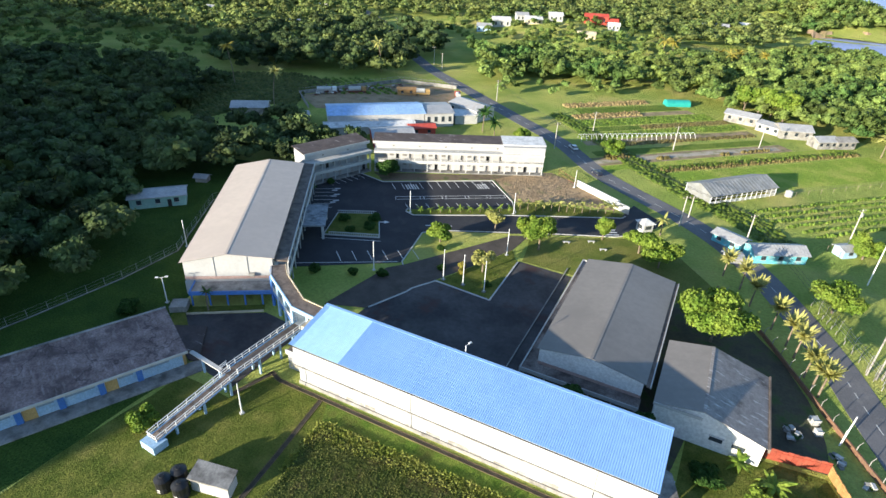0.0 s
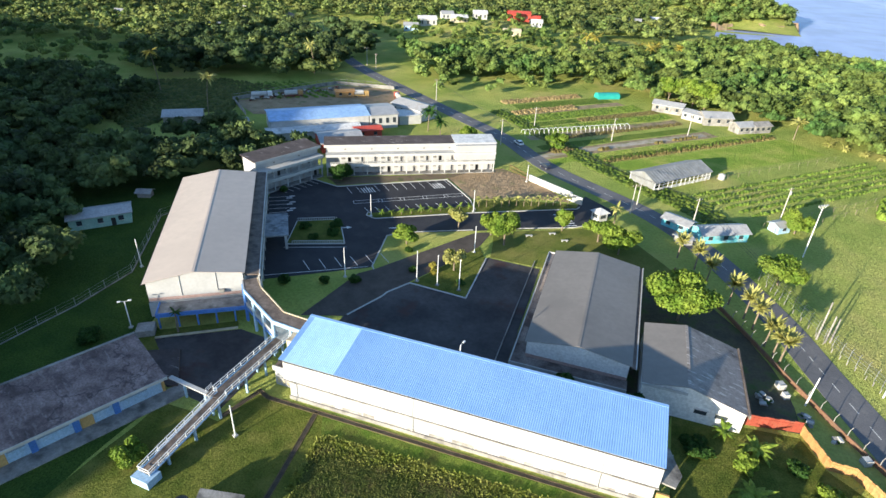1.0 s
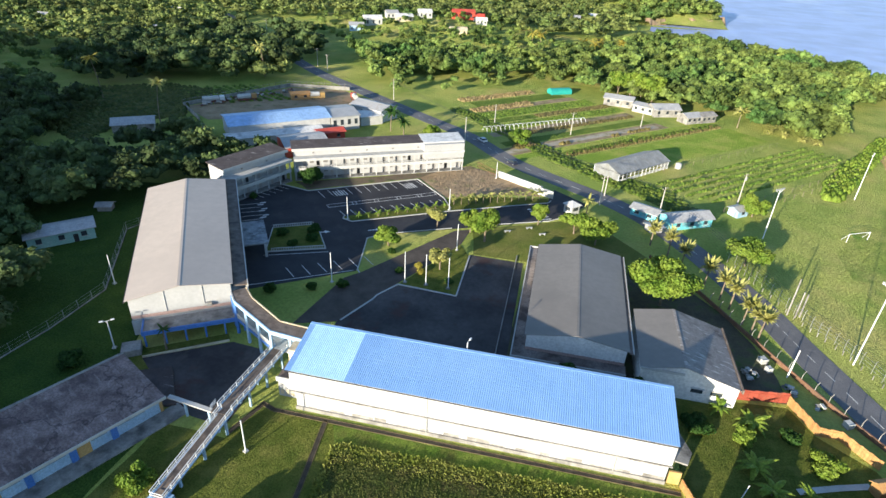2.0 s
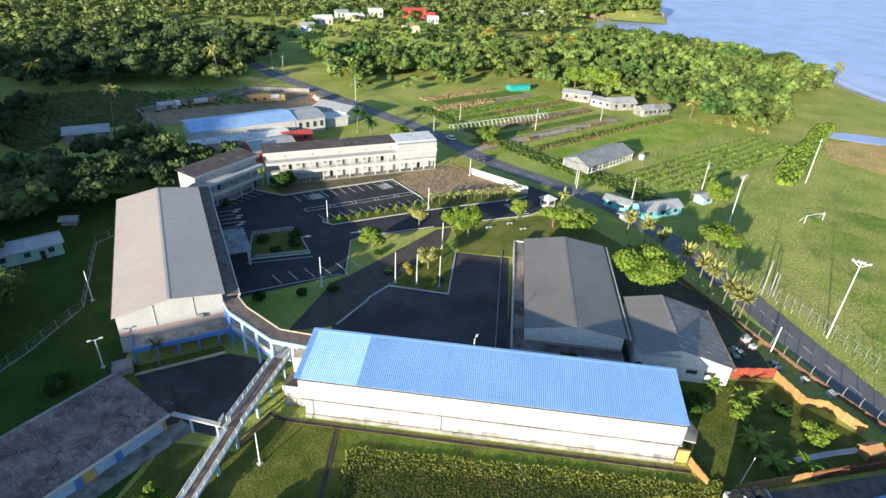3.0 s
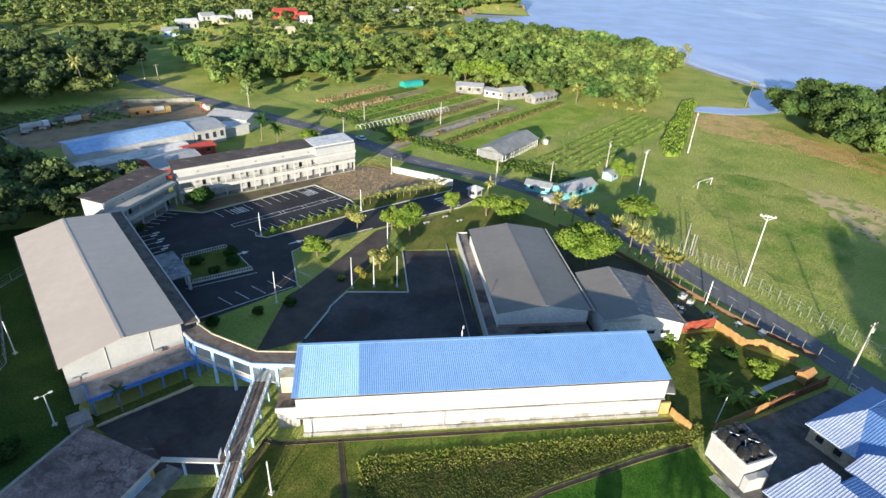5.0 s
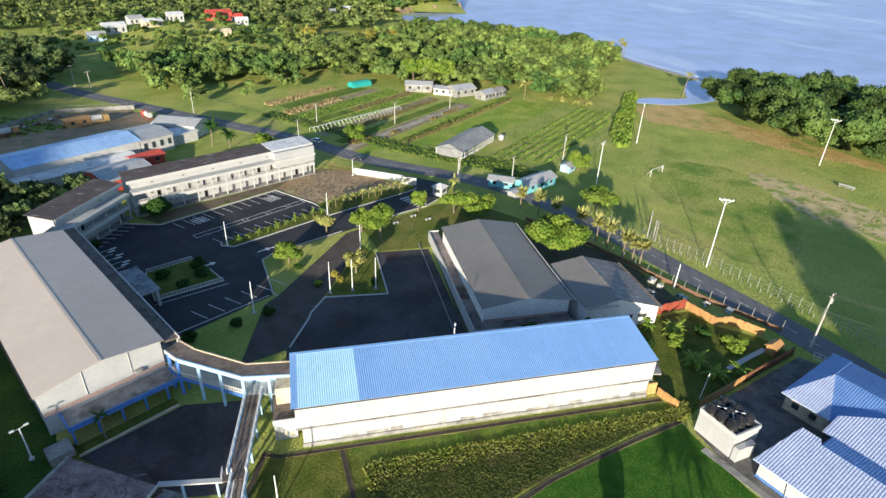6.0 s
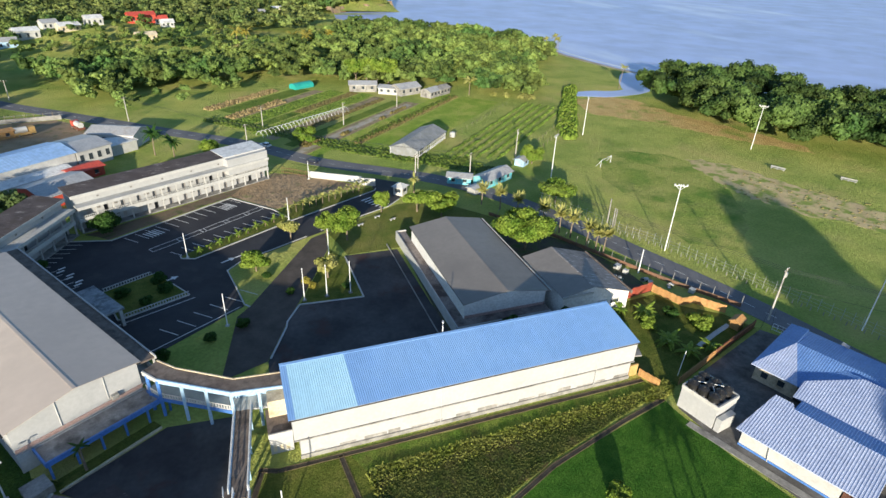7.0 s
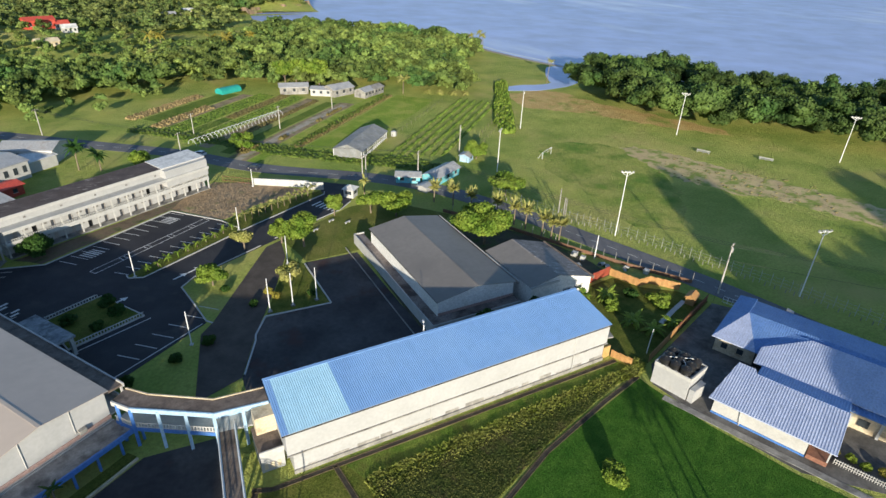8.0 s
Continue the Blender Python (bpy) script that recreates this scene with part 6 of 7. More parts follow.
sheet_fence("red_fence", (6.4, 75.0), (27.8, 78.4), 2.3, M_RUST, "tall fence of brown and bright red metal sheets", mat2=M_RED, cut=0.38)
sheet_fence("orange_fence", (27.8, 78.2), (30.4, 71.6), 1.9, M_ORANGE, "orange board fence round the garden", 0.5)
sheet_fence("orange_fence", (30.4, 71.6), (33.6, 71.6), 1.9, M_ORANGE, "orange board fence round the garden", 0.5)
sheet_fence("orange_fence", (33.6, 71.6), (37.6, 66.4), 1.9, M_ORANGE, "orange board fence round the garden", 0.5)
sheet_fence("brown_fence", (39.6, 60.6), (12.4, 51.2), 1.9, M_RUST, "rusty fence of brown and orange sheets", 0.8, mat2=M_ORANGE, cut=0.55)
sheet_fence("orange_fence", (7.2, 55.6), (8.8, 51.8), 1.6, M_ORANGE, "orange board fence beside the block", 0.5)
gate_hut = shed("gate_hut", pose(35.0, 60.4, 0, 0, 0, 22), 2.6, 1.8, 2.0, 2.6, M_ORANGE, M_ORANGE, "small orange wooden gate shelter", "hut", openings=0, rib=0.4, over=0.3)
strip("garden_path", [(24.0, 59.0), (30, 61.2), (35, 62.8)], 1.0, 0.07, M_WHITE, "pale concrete garden path", "path")
gp = thing("garden_pole", pose(14.0, 53.2, 0), "leaning white pole in the garden corner", "pole")
part("pole", Geo().tube((0, 0, 0), (0.7, 0.3, 5.2), 0.08, 0.06), M_RAIL, gp)

# roadside retaining wall with leaning posts
rw = thing("roadside_wall", pose(0, 0, 0), "low brown wall with leaning white fence posts", "wall")
RW = [(42.6, 67.2), (34.6, 79.6), (29.0, 90.0), (24.4, 99.0), (18.6, 110.4), (9.0, 124.6)]
M_BROWNWALL = surf("brown_wall", (0.17, 0.09, 0.055), (0.25, 0.14, 0.09), 0.5, 0.9, stain=(0.10, 0.07, 0.05), stain_scale=0.5)
for a, b in zip(RW, RW[1:]):
    part("wall", Geo().wall(a, b, 0, 0.9, 0.25), M_BROWNWALL, rw)
    n = int(math.dist(a, b) / 2.6)
    for k in range(n):
        p = Vector(a).lerp(Vector(b), k / n)
        part("post", Geo().tube((p.x, p.y, 0.8), (p.x, p.y, 1.9), 0.07).tube((p.x, p.y, 1.88), (p.x + 0.45, p.y + 0.3, 2.5), 0.06), M_CONC, rw)
yp = thing("yard_pole", pose(29.9, 85.7, 0), "white concrete pole in the yard", "pole")
part("pole", Geo().tube((0, 0, 0), (0.3, 0.2, 6.2), 0.16, 0.1, 8), M_RAIL, yp)
for x, y, s in ((26.4, 89.0, 1.3), (26.8, 86.4, 1.0), (36.2, 75.0, 1.2)):
    c = thing("caged_tank", pose(x, y, 0, 0, 0, 25), "white plastic tank in a wire cage", "tank", "yard tanks")
    part("tank", Geo().box(-s / 2 + 0.04, -s / 2 + 0.04, 0.15, s / 2 - 0.04, s / 2 - 0.04, 1.1), M_WHITE, c)
    part("pallet", Geo().box(-s / 2, -s / 2, 0, s / 2, s / 2, 0.15), M_CONC, c)
    for dx, dy in ((-1, -1), (1, -1), (1, 1), (-1, 1)):
        part("cage_post", Geo().tube((dx * s / 2, dy * s / 2, 0.1), (dx * s / 2, dy * s / 2, 1.18), 0.035), M_METAL, c)
    for z in (0.5, 1.15):
        part("cage_ring", Geo().box(-s / 2, -s / 2 - 0.02, z, s / 2, -s / 2 + 0.02, z + 0.05), M_METAL, c)
for k, (x, y) in enumerate(((23.0, 83.2), (24.0, 84.4), (22.6, 85.0), (28.8, 82.4), (29.6, 81.2), (33.0, 78.2))):
    d = thing("scrap_pile", pose(x, y, 0, 0, 0, 40 * k), "pile of grey scrap and sacks", "scrap", "scrap piles")
    for j in range(5):
        q = random.Random(k * 9 + j)
        part("piece", Geo().box(-0.5, -0.3, 0, 0.5, 0.3, 0.35).turned(pose(q.uniform(-0.5, 0.5), q.uniform(-0.5, 0.5), 0.12 * j, q.uniform(-12, 12), q.uniform(-12, 12), q.uniform(0, 180))), (M_CONC, M_WHITE, M_DEEP)[j % 3], d)

# gate, gatehouse and roadside stalls
gatehouse = thing("gatehouse", pose(-10.6, 145.2, 0, 0, 0, -45), "small white gatehouse with a pyramid roof", "gatehouse")
part("wall", Geo().box(-1.5, -1.5, 0, 1.5, 1.5, 2.6), M_WHITE, gatehouse)
for k in range(4):
    part("window", Geo().box(-0.9, -1.56, 1.1, 0.9, -1.503, 2.1).turned(pose(0, 0, 0, 0, 0, 90 * k)), M_GLASS, gatehouse)
part("roof", Geo().add([(-2, -2, 2.6), (2, -2, 2.6), (2, 2, 2.6), (-2, 2, 2.6), (0, 0, 3.7)], [(3, 2, 1, 0), (0, 1, 4), (1, 2, 4), (2, 3, 4), (3, 0, 4)]), M_WHITEROOF, gatehouse)
gw = thing("gate_wall", pose(0, 0, 0), "white boundary wall along the road", "wall")
for a, b, h in (((-34.2, 165.0), (-19.6, 156.4), 2.0), ((-20.8, 155.4), (-16.2, 153.0), 2.2)):
    part("wall", Geo().wall(a, b, 0, h, 0.3), M_WHITE, gw)
    part("coping", Geo().wall(a, b, h, h + 0.1, 0.42), M_WHITE, gw)
mg = thing("metal_gate", pose(0, 0, 0), "brown metal side gate beside the wall", "gate")
for k in range(12):
    p = Vector((-41.8, 171.2)).lerp(Vector((-34.6, 165.4)), k / 11)
    part("bar", Geo().tube((p.x, p.y, 0), (p.x, p.y, 1.9), 0.05), M_RUST, mg)
for z in (0.3, 1.7):
    part("rail", Geo().wall((-41.8, 171.2), (-34.6, 165.4), z, z + 0.1, 0.06), M_RUST, mg)
for x, y, n in ((-21.2, 131.2, 2), (-26.6, 127.6, 1), (-17.6, 128.6, 1)):
    bn = thing("garden_bench", pose(x, y, 0, 0, 0, 25), "white concrete bench on the lawn", "bench", "lawn benches")
    part("seat", Geo().box(-0.9, -0.22, 0.4, 0.9, 0.22, 0.5), M_WHITE, bn)
    for s in (-0.6, 0.6):
        part("leg", Geo().box(s - 0.1, -0.18, 0, s + 0.1, 0.18, 0.4), M_WHITE, bn)
shed("roadside_stall", pose(5.8, 149.4, 0, 0, 0, -28), 7.4, 4.4, 2.4, 3.1, M_TURQ, M_ZINC, "turquoise roadside stall with a grey sheet roof", "stall", "roadside stalls", 2)
shed("roadside_stall", pose(16.0, 141.8, 0, 0, 0, 28), 13.0, 5.4, 2.8, 3.9, M_TURQ, M_ZINC, "long turquoise roadside stall with a weathered roof", "stall", "roadside stalls", 3)
shed("roadside_stall", pose(36.0, 156.2, 0, 0, 0, 38), 4.2, 3.4, 2.4, 3.0, M_PALEBLUE, M_ZINC, "small pale blue roadside stall", "stall", "roadside stalls", 1)
shed("sheet_leanto", pose(10.6, 138.2, 0, 0, 0, 30), 3.4, 3.0, 1.9, 2.3, M_ZINC, M_ZINC, "low lean-to of zinc sheets beside the stall", "lean-to", "roadside stalls")
aw = thing("red_awning", pose(45.6, 36.4, 0, 0, 0, -68), "red awning over a roadside stall", "awning")
part("canopy", Geo().slab([(-2.6, -1.4, 2.3), (2.6, -1.4, 2.3), (2.6, 1.4, 2.8), (-2.6, 1.4, 2.8)], 0.1), M_REDROOF, aw)
for x, y, z in ((-2.4, -1.2, 2.2), (2.4, -1.2, 2.2), (2.4, 1.2, 2.65), (-2.4, 1.2, 2.65)):
    part("post", Geo().tube((x, y, 0), (x, y, z), 0.05), M_RAIL, aw)
yg = thing("yard_gate", pose(0, 0, 0), "white wire mesh gate of the house yard", "gate")
for k in range(9):
    p = Vector((42.4, 58.8)).lerp(Vector((45.4, 52.0)), k / 8)
    part("bar", Geo().tube((p.x, p.y, 0), (p.x, p.y, 1.6), 0.045), M_RAIL, yg)
for z in (0.1, 0.8, 1.5):
    part("rail", Geo().wall((42.4, 58.8), (45.4, 52.0), z, z + 0.08, 0.06), M_RAIL, yg)
sg = thing("roadside_sign", pose(46.4, 47.0, 0), "white roadside sign board on a pole, turned edgewise", "sign")
part("pole", Geo().tube((0, 0, 0), (0, 0, 3.4), 0.06), M_RAIL, sg)
part("board", Geo().box(-0.06, -0.7, 2.4, 0.06, 0.7, 4.2), M_WHITE, sg)

# west side: hut, little hut, fence
shed("mint_hut", pose(-131.2, 84.6, 0, 0, 0, 46), 13.6, 6.0, 3.2, 4.0, M_GREENWALL, M_ZINC, "mint green hut with a low zinc roof", "hut", "", 3, door=9.6)
shed("small_hut", pose(-131.6, 106.4, 0, 0, 0, 20), 3.4, 2.4, 1.7, 2.2, M_CONC, M_ZINC, "tiny grey shelter on the lawn", "hut")
wf = thing("boundary_fence", pose(0, 0, 0), "wire fence on thin posts at the wood's edge", "fence")
WF = [(-112, 24), (-107.5, 44), (-104.6, 62), (-104.2, 76), (-118, 100), (-112, 116)]
for a, b in zip(WF, WF[1:]):
    n = int(math.dist(a, b) / 3.2)
    for k in range(n):
        p = Vector(a).lerp(Vector(b), k / n)
        part("post", Geo().tube((p.x, p.y, 0), (p.x, p.y, 2.0), 0.05, n=5), M_METAL, wf)
    for z in (0.6, 1.2, 1.9):
        part("wire", Geo().wall(a, b, z, z + 0.025, 0.02), M_METAL, wf)
    part("kerb", Geo().wall(a, b, 0, 0.2, 0.2), M_CONC, wf)

# works behind the gallery block
M_SKYROOF = surf("light_blue_sheets", (0.28, 0.45, 0.74), (0.34, 0.52, 0.80), 0.1, 0.45, rand=0.04)
DEP = 40.0
shed("works_shed", pose(-128.6, 166.4, 0, 0, 0, DEP), 36.0, 15.0, 5.6, 7.0, M_WHITE, M_SKYROOF, "long white works shed with a light blue roof", "shed", "works buildings", 0, 1.0)
shed("works_shed", pose(-100.6, 189.6, 0, 0, 0, DEP), 11.0, 15.0, 5.4, 6.4, M_WHITE, M_ZINC, "works building with a grey roof", "shed", "works buildings", 4, 0.9)
shed("works_shed", pose(-101.4, 212.0, 0, 0, 0, -22), 16.0, 10.0, 4.8, 6.2, M_WHITE, M_ZINC, "white works building with a grey roof", "shed", "works buildings", 4, 0.9)
shed("works_shed", pose(-92.6, 199.4, 0, 0, 0, DEP), 9.0, 9.0, 3.6, 4.2, M_WHITE, M_WHITEROOF, "low works store with a white roof", "shed", "works buildings", 0, 0.9)
shed("works_shed", pose(-126.0, 160.6, 0, 0, 0, DEP), 33.0, 6.6, 3.0, 3.7, M_WHITE, M_WHITEROOF, "long low white-roofed lean-to", "shed", "works buildings", 0, 0.9)
shed("grey_house", pose(-103.6, 158.4, 0, 0, 0, DEP), 14.4, 13.0, 3.6, 5.0, M_REDROOF, M_ZINC, "red-walled house with a grey sheet roof", "house", "works buildings", 3, 0.9)
shed("red_house", pose(-100.2, 177.2, 0, 0, 0, DEP), 9.5, 5.5, 3.0, 3.7, M_REDROOF, M_REDROOF, "small bright red house", "house", "works buildings", 2, 0.8)
shed("grey_shelter", pose(-170.8, 160.4, 0, 0, 0, 34), 13.5, 9.0, 3.0, 4.4, M_CONC, M_ZINC, "open grey-roofed shelter at the wood's edge", "shed", "works buildings", 0, 0.9)
shed("grey_shelter", pose(-147.0, 164.0, 0, 0, 0, 46), 9.0, 6.0, 2.6, 3.2, M_CONC, M_ZINC, "small shelter with a grey roof", "shed", "works buildings", 0, 0.9)
shed("orange_cabin", pose(-133.0, 223.4, 0, 0, 0, 35), 8.0, 4.0, 2.8, 3.3, M_ORANGE, M_ORANGE, "orange site cabin in the works yard", "cabin", "works buildings", 2, 0.8)
wy = thing("works_wall", pose(0, 0, 0), "low concrete wall round the works yard", "wall")
for a, b in (((-169, 199), (-152, 184)), ((-169, 199), (-144, 245)), ((-144, 245), (-116, 249))):
    part("wall", Geo().wall(a, b, 0, 1.6, 0.25), M_CONC, wy)


def vehicle(name, m, l, w, body, cab, label, category, group=""):
    """A simple car, van or lorry: shaped body, glazed cabin, wheels with rims."""
    c = thing(name, m, label, category, group)
    lorry = category == "lorry"
    hb = 1.0 if not lorry else 1.2
    prof = [(-l / 2, 0.35), (l / 2, 0.35), (l / 2, 0.72), (l / 2 - 0.15, 0.86), (l * 0.2, 0.95), (-l / 2 + 0.1, 0.98), (-l / 2, 0.8)]
    n = len(prof)
    part("body", Geo().add([(x, -w / 2, z * hb) for x, z in prof] + [(x, w / 2, z * hb) for x, z in prof], [tuple(range(n)), tuple(range(2 * n - 1, n - 1, -1))] + [(i, n + i, n + (i + 1) % n, (i + 1) % n) for i in range(n)]), body, c)
    if lorry:
        part("tank", Geo().tube((-l / 2 + 0.2, 0, 2.0), (l / 2 - 2.4, 0, 2.0), 1.05, n=14), M_WHITE, c)
        part("cab", Geo().box(l / 2 - 2.0, -w / 2, 1.1, l / 2 - 0.1, w / 2, 2.8), cab, c)
        part("windscreen", Geo().box(l / 2 - 0.1, -w / 2 + 0.2, 1.9, l / 2 - 0.05, w / 2 - 0.2, 2.6), M_GLASS, c)
    else:
        top = 1.45 if category == "car" else 1.9
        q = [(-l * 0.42, 0.96), (l * 0.24, 0.94), (l * 0.08, top), (-l * 0.34, top)]
        part("cabin_glass", Geo().add([(x, -w / 2 + 0.08, z) for x, z in q] + [(x, w / 2 - 0.08, z) for x, z in q], [(0, 1, 2, 3), (7, 6, 5, 4), (0, 4, 5, 1), (1, 5, 6, 2), (2, 6, 7, 3), (3, 7, 4, 0)]), M_GLASS, c)
        part("roof", Geo().box(-l * 0.335, -w / 2 + 0.1, top, l * 0.075, w / 2 - 0.1, top + 0.05), cab, c)
    for x in (-l * 0.32, l * 0.33):
        for s in (-1, 1):
            wh = part("wheel", Geo().tube((x, s * (w / 2 - 0.2), 0.34), (x, s * (w / 2 + 0.02), 0.34), 0.34, n=14), M_BLACK, c)
            part("rim", Geo().tube((x, s * (w / 2 + 0.02), 0.34), (x, s * (w / 2 + 0.04), 0.34), 0.2, n=10), M_METAL, wh)
    for s in (-0.6, 0.6):
        part("headlight", Geo().box(l / 2 - 0.02, s - 0.15, 0.6, l / 2 + 0.02, s + 0.15, 0.75), M_WHITE, c)
    return c


M_CARWHITE = surf("white_car_paint", (0.72, 0.72, 0.72), (0.76, 0.76, 0.76), 1.0, 0.25)
M_CARDARK = surf("dark_car_paint", (0.02, 0.025, 0.05), (0.03, 0.035, 0.06), 1.0, 0.25)
vehicle("car", pose(-44.6, 198.0, 0.06, 0, 0, 131), 4.3, 1.75, M_CARWHITE, M_CARWHITE, "white car driving on the road", "car", "cars")
vehicle("car", pose(-31.2, 178.2, 0.06, 0, 0, 138), 4.2, 1.75, M_CARDARK, M_CARDARK, "dark blue car driving on the road", "car", "cars")
vehicle("van", pose(-121.6, 158.6, 0, 0, 0, 10), 4.8, 1.9, M_CARWHITE, M_CARWHITE, "white van parked behind the gallery wing", "van", "cars")
vehicle("tank_lorry", pose(-160.6, 207.6, 0, 0, 0, 40), 9.0, 2.4, M_WHITE, M_CARWHITE, "white tank lorry in the works yard", "lorry", "works vehicles")
vehicle("tank_lorry", pose(-150.0, 216.0, 0, 0, 0, 42), 8.0, 2.4, M_RUST, M_ORANGE, "brown and orange lorry in the works yard", "lorry", "works vehicles")
vehicle("tank_lorry", pose(-124.0, 230.5, 0, 0, 0, 30), 6.5, 2.4, M_OCHRE, M_OCHRE, "yellow works lorry in the yard", "lorry", "works vehicles")
vehicle("tank_lorry", pose(-108.0, 234.0, 0, 0, 0, 120), 6.5, 2.4, M_RUST, M_REDROOF, "red and brown lorry beside the road", "lorry", "works vehicles")

# posts along the works yard and its scrap
wp = thing("yard_post_fence", pose(0, 0, 0), "row of thin weathered posts behind the works yard", "fence")
me = mesh_of("post", Geo().tube((0, 0, 0), (0, 0, 2.6), 0.1, n=5), M_BARK)
for a, b, n in (((-170, 200), (-146, 246), 16), ((-146, 246), (-116, 251), 10)):
    for k in range(n):
        part("post", me, None, wp).location = (*Vector(a).lerp(Vector(b), k / n), 0)
    for z in (1.2, 2.2):
        part("wire", Geo().wall(a, b, z, z + 0.05, 0.05), M_METAL, wp)
for k in range(14):
    q = random.Random(300 + k)
    f = k / 13
    x, y = -162 + 22 * f + q.uniform(-1.5, 1.5), 203 + 33 * f + q.uniform(-1.5, 1.5)
    d = thing("scrap_heap", pose(x, y, 0, 0, 0, 50 * k), "heap of rusty machine parts in the works yard", "scrap", "works scrap")
    for j in range(4):
        part("piece", Geo().box(-1.0, -0.4, 0, 1.0, 0.4, 0.6).turned(pose(q.uniform(-0.8, 0.8), q.uniform(-0.8, 0.8), 0.25 * j, q.uniform(-14, 14), q.uniform(-14, 14), q.uniform(0, 180))), (M_RUST, M_CONC, M_BARK, M_METAL)[(j + k) % 4], d)

# far village
VIL = ((-183, 456, 13, 9, 5.5, 30, M_WHITE, M_WHITEROOF), (-190, 440, 10, 8, 4, 20, M_PALEBLUE, M_ZINC), (-160, 470, 12, 8, 4, 30, M_CREAM, M_WHITEROOF), (-146, 486, 10, 8, 4.5, 25, M_WHITE, M_WHITEROOF),
       (-120, 500, 17, 9, 5, 20, M_REDROOF, M_REDROOF), (-103, 505, 8, 7, 3.5, 15, M_WHITE, M_REDROOF), (-98, 488, 8, 6, 3, 15, M_WHITE, M_WHITEROOF), (-112, 452, 12, 7, 3, 20, M_CREAM, M_CREAM), (-330, 424, 10, 7, 4, 10, M_WHITE, M_WHITEROOF),
       (-30, 600, 14, 8, 4, 5, M_WHITE, M_ZINC), (-8, 625, 11, 8, 4, 5, M_CREAM, M_WHITEROOF), (-45, 590, 10, 8, 4, 10, M_WHITE, M_ZINC), (-375, 340, 9, 7, 4, 10, M_WHITE, M_ZINC), (-290, 330, 12, 7, 3, 40, M_PALEBLUE, M_ZINC), (-245, 262, 12, 7, 3, 50, M_ZINC, M_ZINC), (-172, 480, 9, 8, 4, 30, M_WHITE, M_ZINC))
for x, y, l, w, e, rz, wall, roof in VIL:
    if y > 430 and x > -200:
        x, y = x * 0.915, y * 0.915
    shed("village_house", pose(x, y, max(0.0, rise(x, y) - 0.8), 0, 0, rz), l, w, e + 0.6, e + 2.3, wall, roof, "distant red-roofed village house" if roof == M_REDROOF else "distant pale village house", "house", "village houses", 3, 1.6)

# ---- farm ----
M_CROP = leaf_mat("crop_leaves", (0.11, 0.19, 0.028), (0.19, 0.27, 0.045), 0.3, 0.4)
M_BROWNCROP = leaf_mat("brown_crop_leaves", (0.17, 0.14, 0.05), (0.24, 0.20, 0.075), 0.3, 0.3)
M_STRAW = leaf_mat("straw_crop", (0.34, 0.25, 0.11), (0.42, 0.32, 0.15), 0.3, 0.3)
FD = Vector((0.725, 0.689))
FN = Vector((-0.689, 0.725))


def fp(u, v):
    """u along the rows, v across them, from the corner by the road."""
    p = Vector((-12.3, 194.7)) + FD * u + FN * v
    return (p.x, p.y)


def band(u0, u1, v0, v1):
    return [fp(u0, v0), fp(u1, v0), fp(u1, v1), fp(u0, v1)]


M_PLOT = surf("fresh_green_plot", (0.21, 0.32, 0.045), (0.33, 0.41, 0.072), 0.1, 0.95, fine=15, spec=0.1, fuzz=5.4, fuzz_scale=9.0, stain=(0.40, 0.40, 0.10), stain_scale=0.1, stain_cut=(0.5, 0.7))
M_PLOT2 = surf("dark_green_plot", (0.11, 0.18, 0.03), (0.18, 0.235, 0.045), 0.15, 0.95, fine=15, spec=0.1, fuzz=5.4, fuzz_scale=9.0)
M_TILLED = surf("tilled_soil", (0.26, 0.19, 0.11), (0.36, 0.27, 0.16), 0.2, 0.95, bump=0.1, fine=15, stain=(0.12, 0.15, 0.04), stain_scale=0.3, bump_scale=2)
for k, (u0, u1, v0, v1, m, lab) in enumerate(((-8, 86, -22, -3, M_PLOT, "green plot beside the greenhouse"), (-22, 84, 3, 7, M_PLOT, "strip of mown green grass"), (-20, 62, 8, 15, M_TILLED, "pale track and tilled soil"), (-16, 60, 16, 21, M_PLOT2, "dark green vegetable plot"),
        (-14, 62, 27, 31.5, M_TILLED, "strip of brown tilled soil"), (-12, 64, 33, 40, M_PLOT, "bright green vegetable plot"), (-10, 62, 41, 46, M_PLOT2, "dark green vegetable plot"), (-8, 60, 47, 56, M_PLOT, "bright green vegetable plot"), (0, 56, 57, 62, M_TILLED, "strip of brown tilled soil"), (4, 54, 63, 72, M_PLOT2, "dark green plot at the wood's edge"))):
    sheet("farm_plot_%d" % (k + 1), uneven(band(u0, u1, v0, v1), 8, 0.35, 40 + k), 0.02 + 0.004 * (k % 3), m, lab, "farm plot")
thicket("brown_hedge_row", [band(-2, 84, -1.6, 1.4)], 0.55, 0.8, M_BROWNCROP, "brown and green hedge row across the farm", 51, "hedge")
thicket("green_hedge_row", [band(-2, 84, -0.6, 2.2)], 0.8, 1.1, M_TALL, "green growth along the hedge row", 52, "hedge")
thicket("straw_strip", [band(-2, 30, 58, 63), band(2, 44, 74, 79)], 0.7, 0.9, M_STRAW, "strip of dry straw-coloured crop", 53, "crop")
thicket("dark_crop_strip", [band(0, 60, 24.5, 27.5), band(20, 62, 41.5, 45.5)], 0.7, 0.5, M_BROWNCROP, "low brown crop strip", 54, "crop")
rows = []
for k in range(6):
    v = -34 - k * 3.4
    rows.append(band(2 + 2 * k, 92, v, v + 0.8))
thicket("crop_rows", rows, 0.62, 0.8, M_CROP, "rows of leafy green crops", 55, "crop")
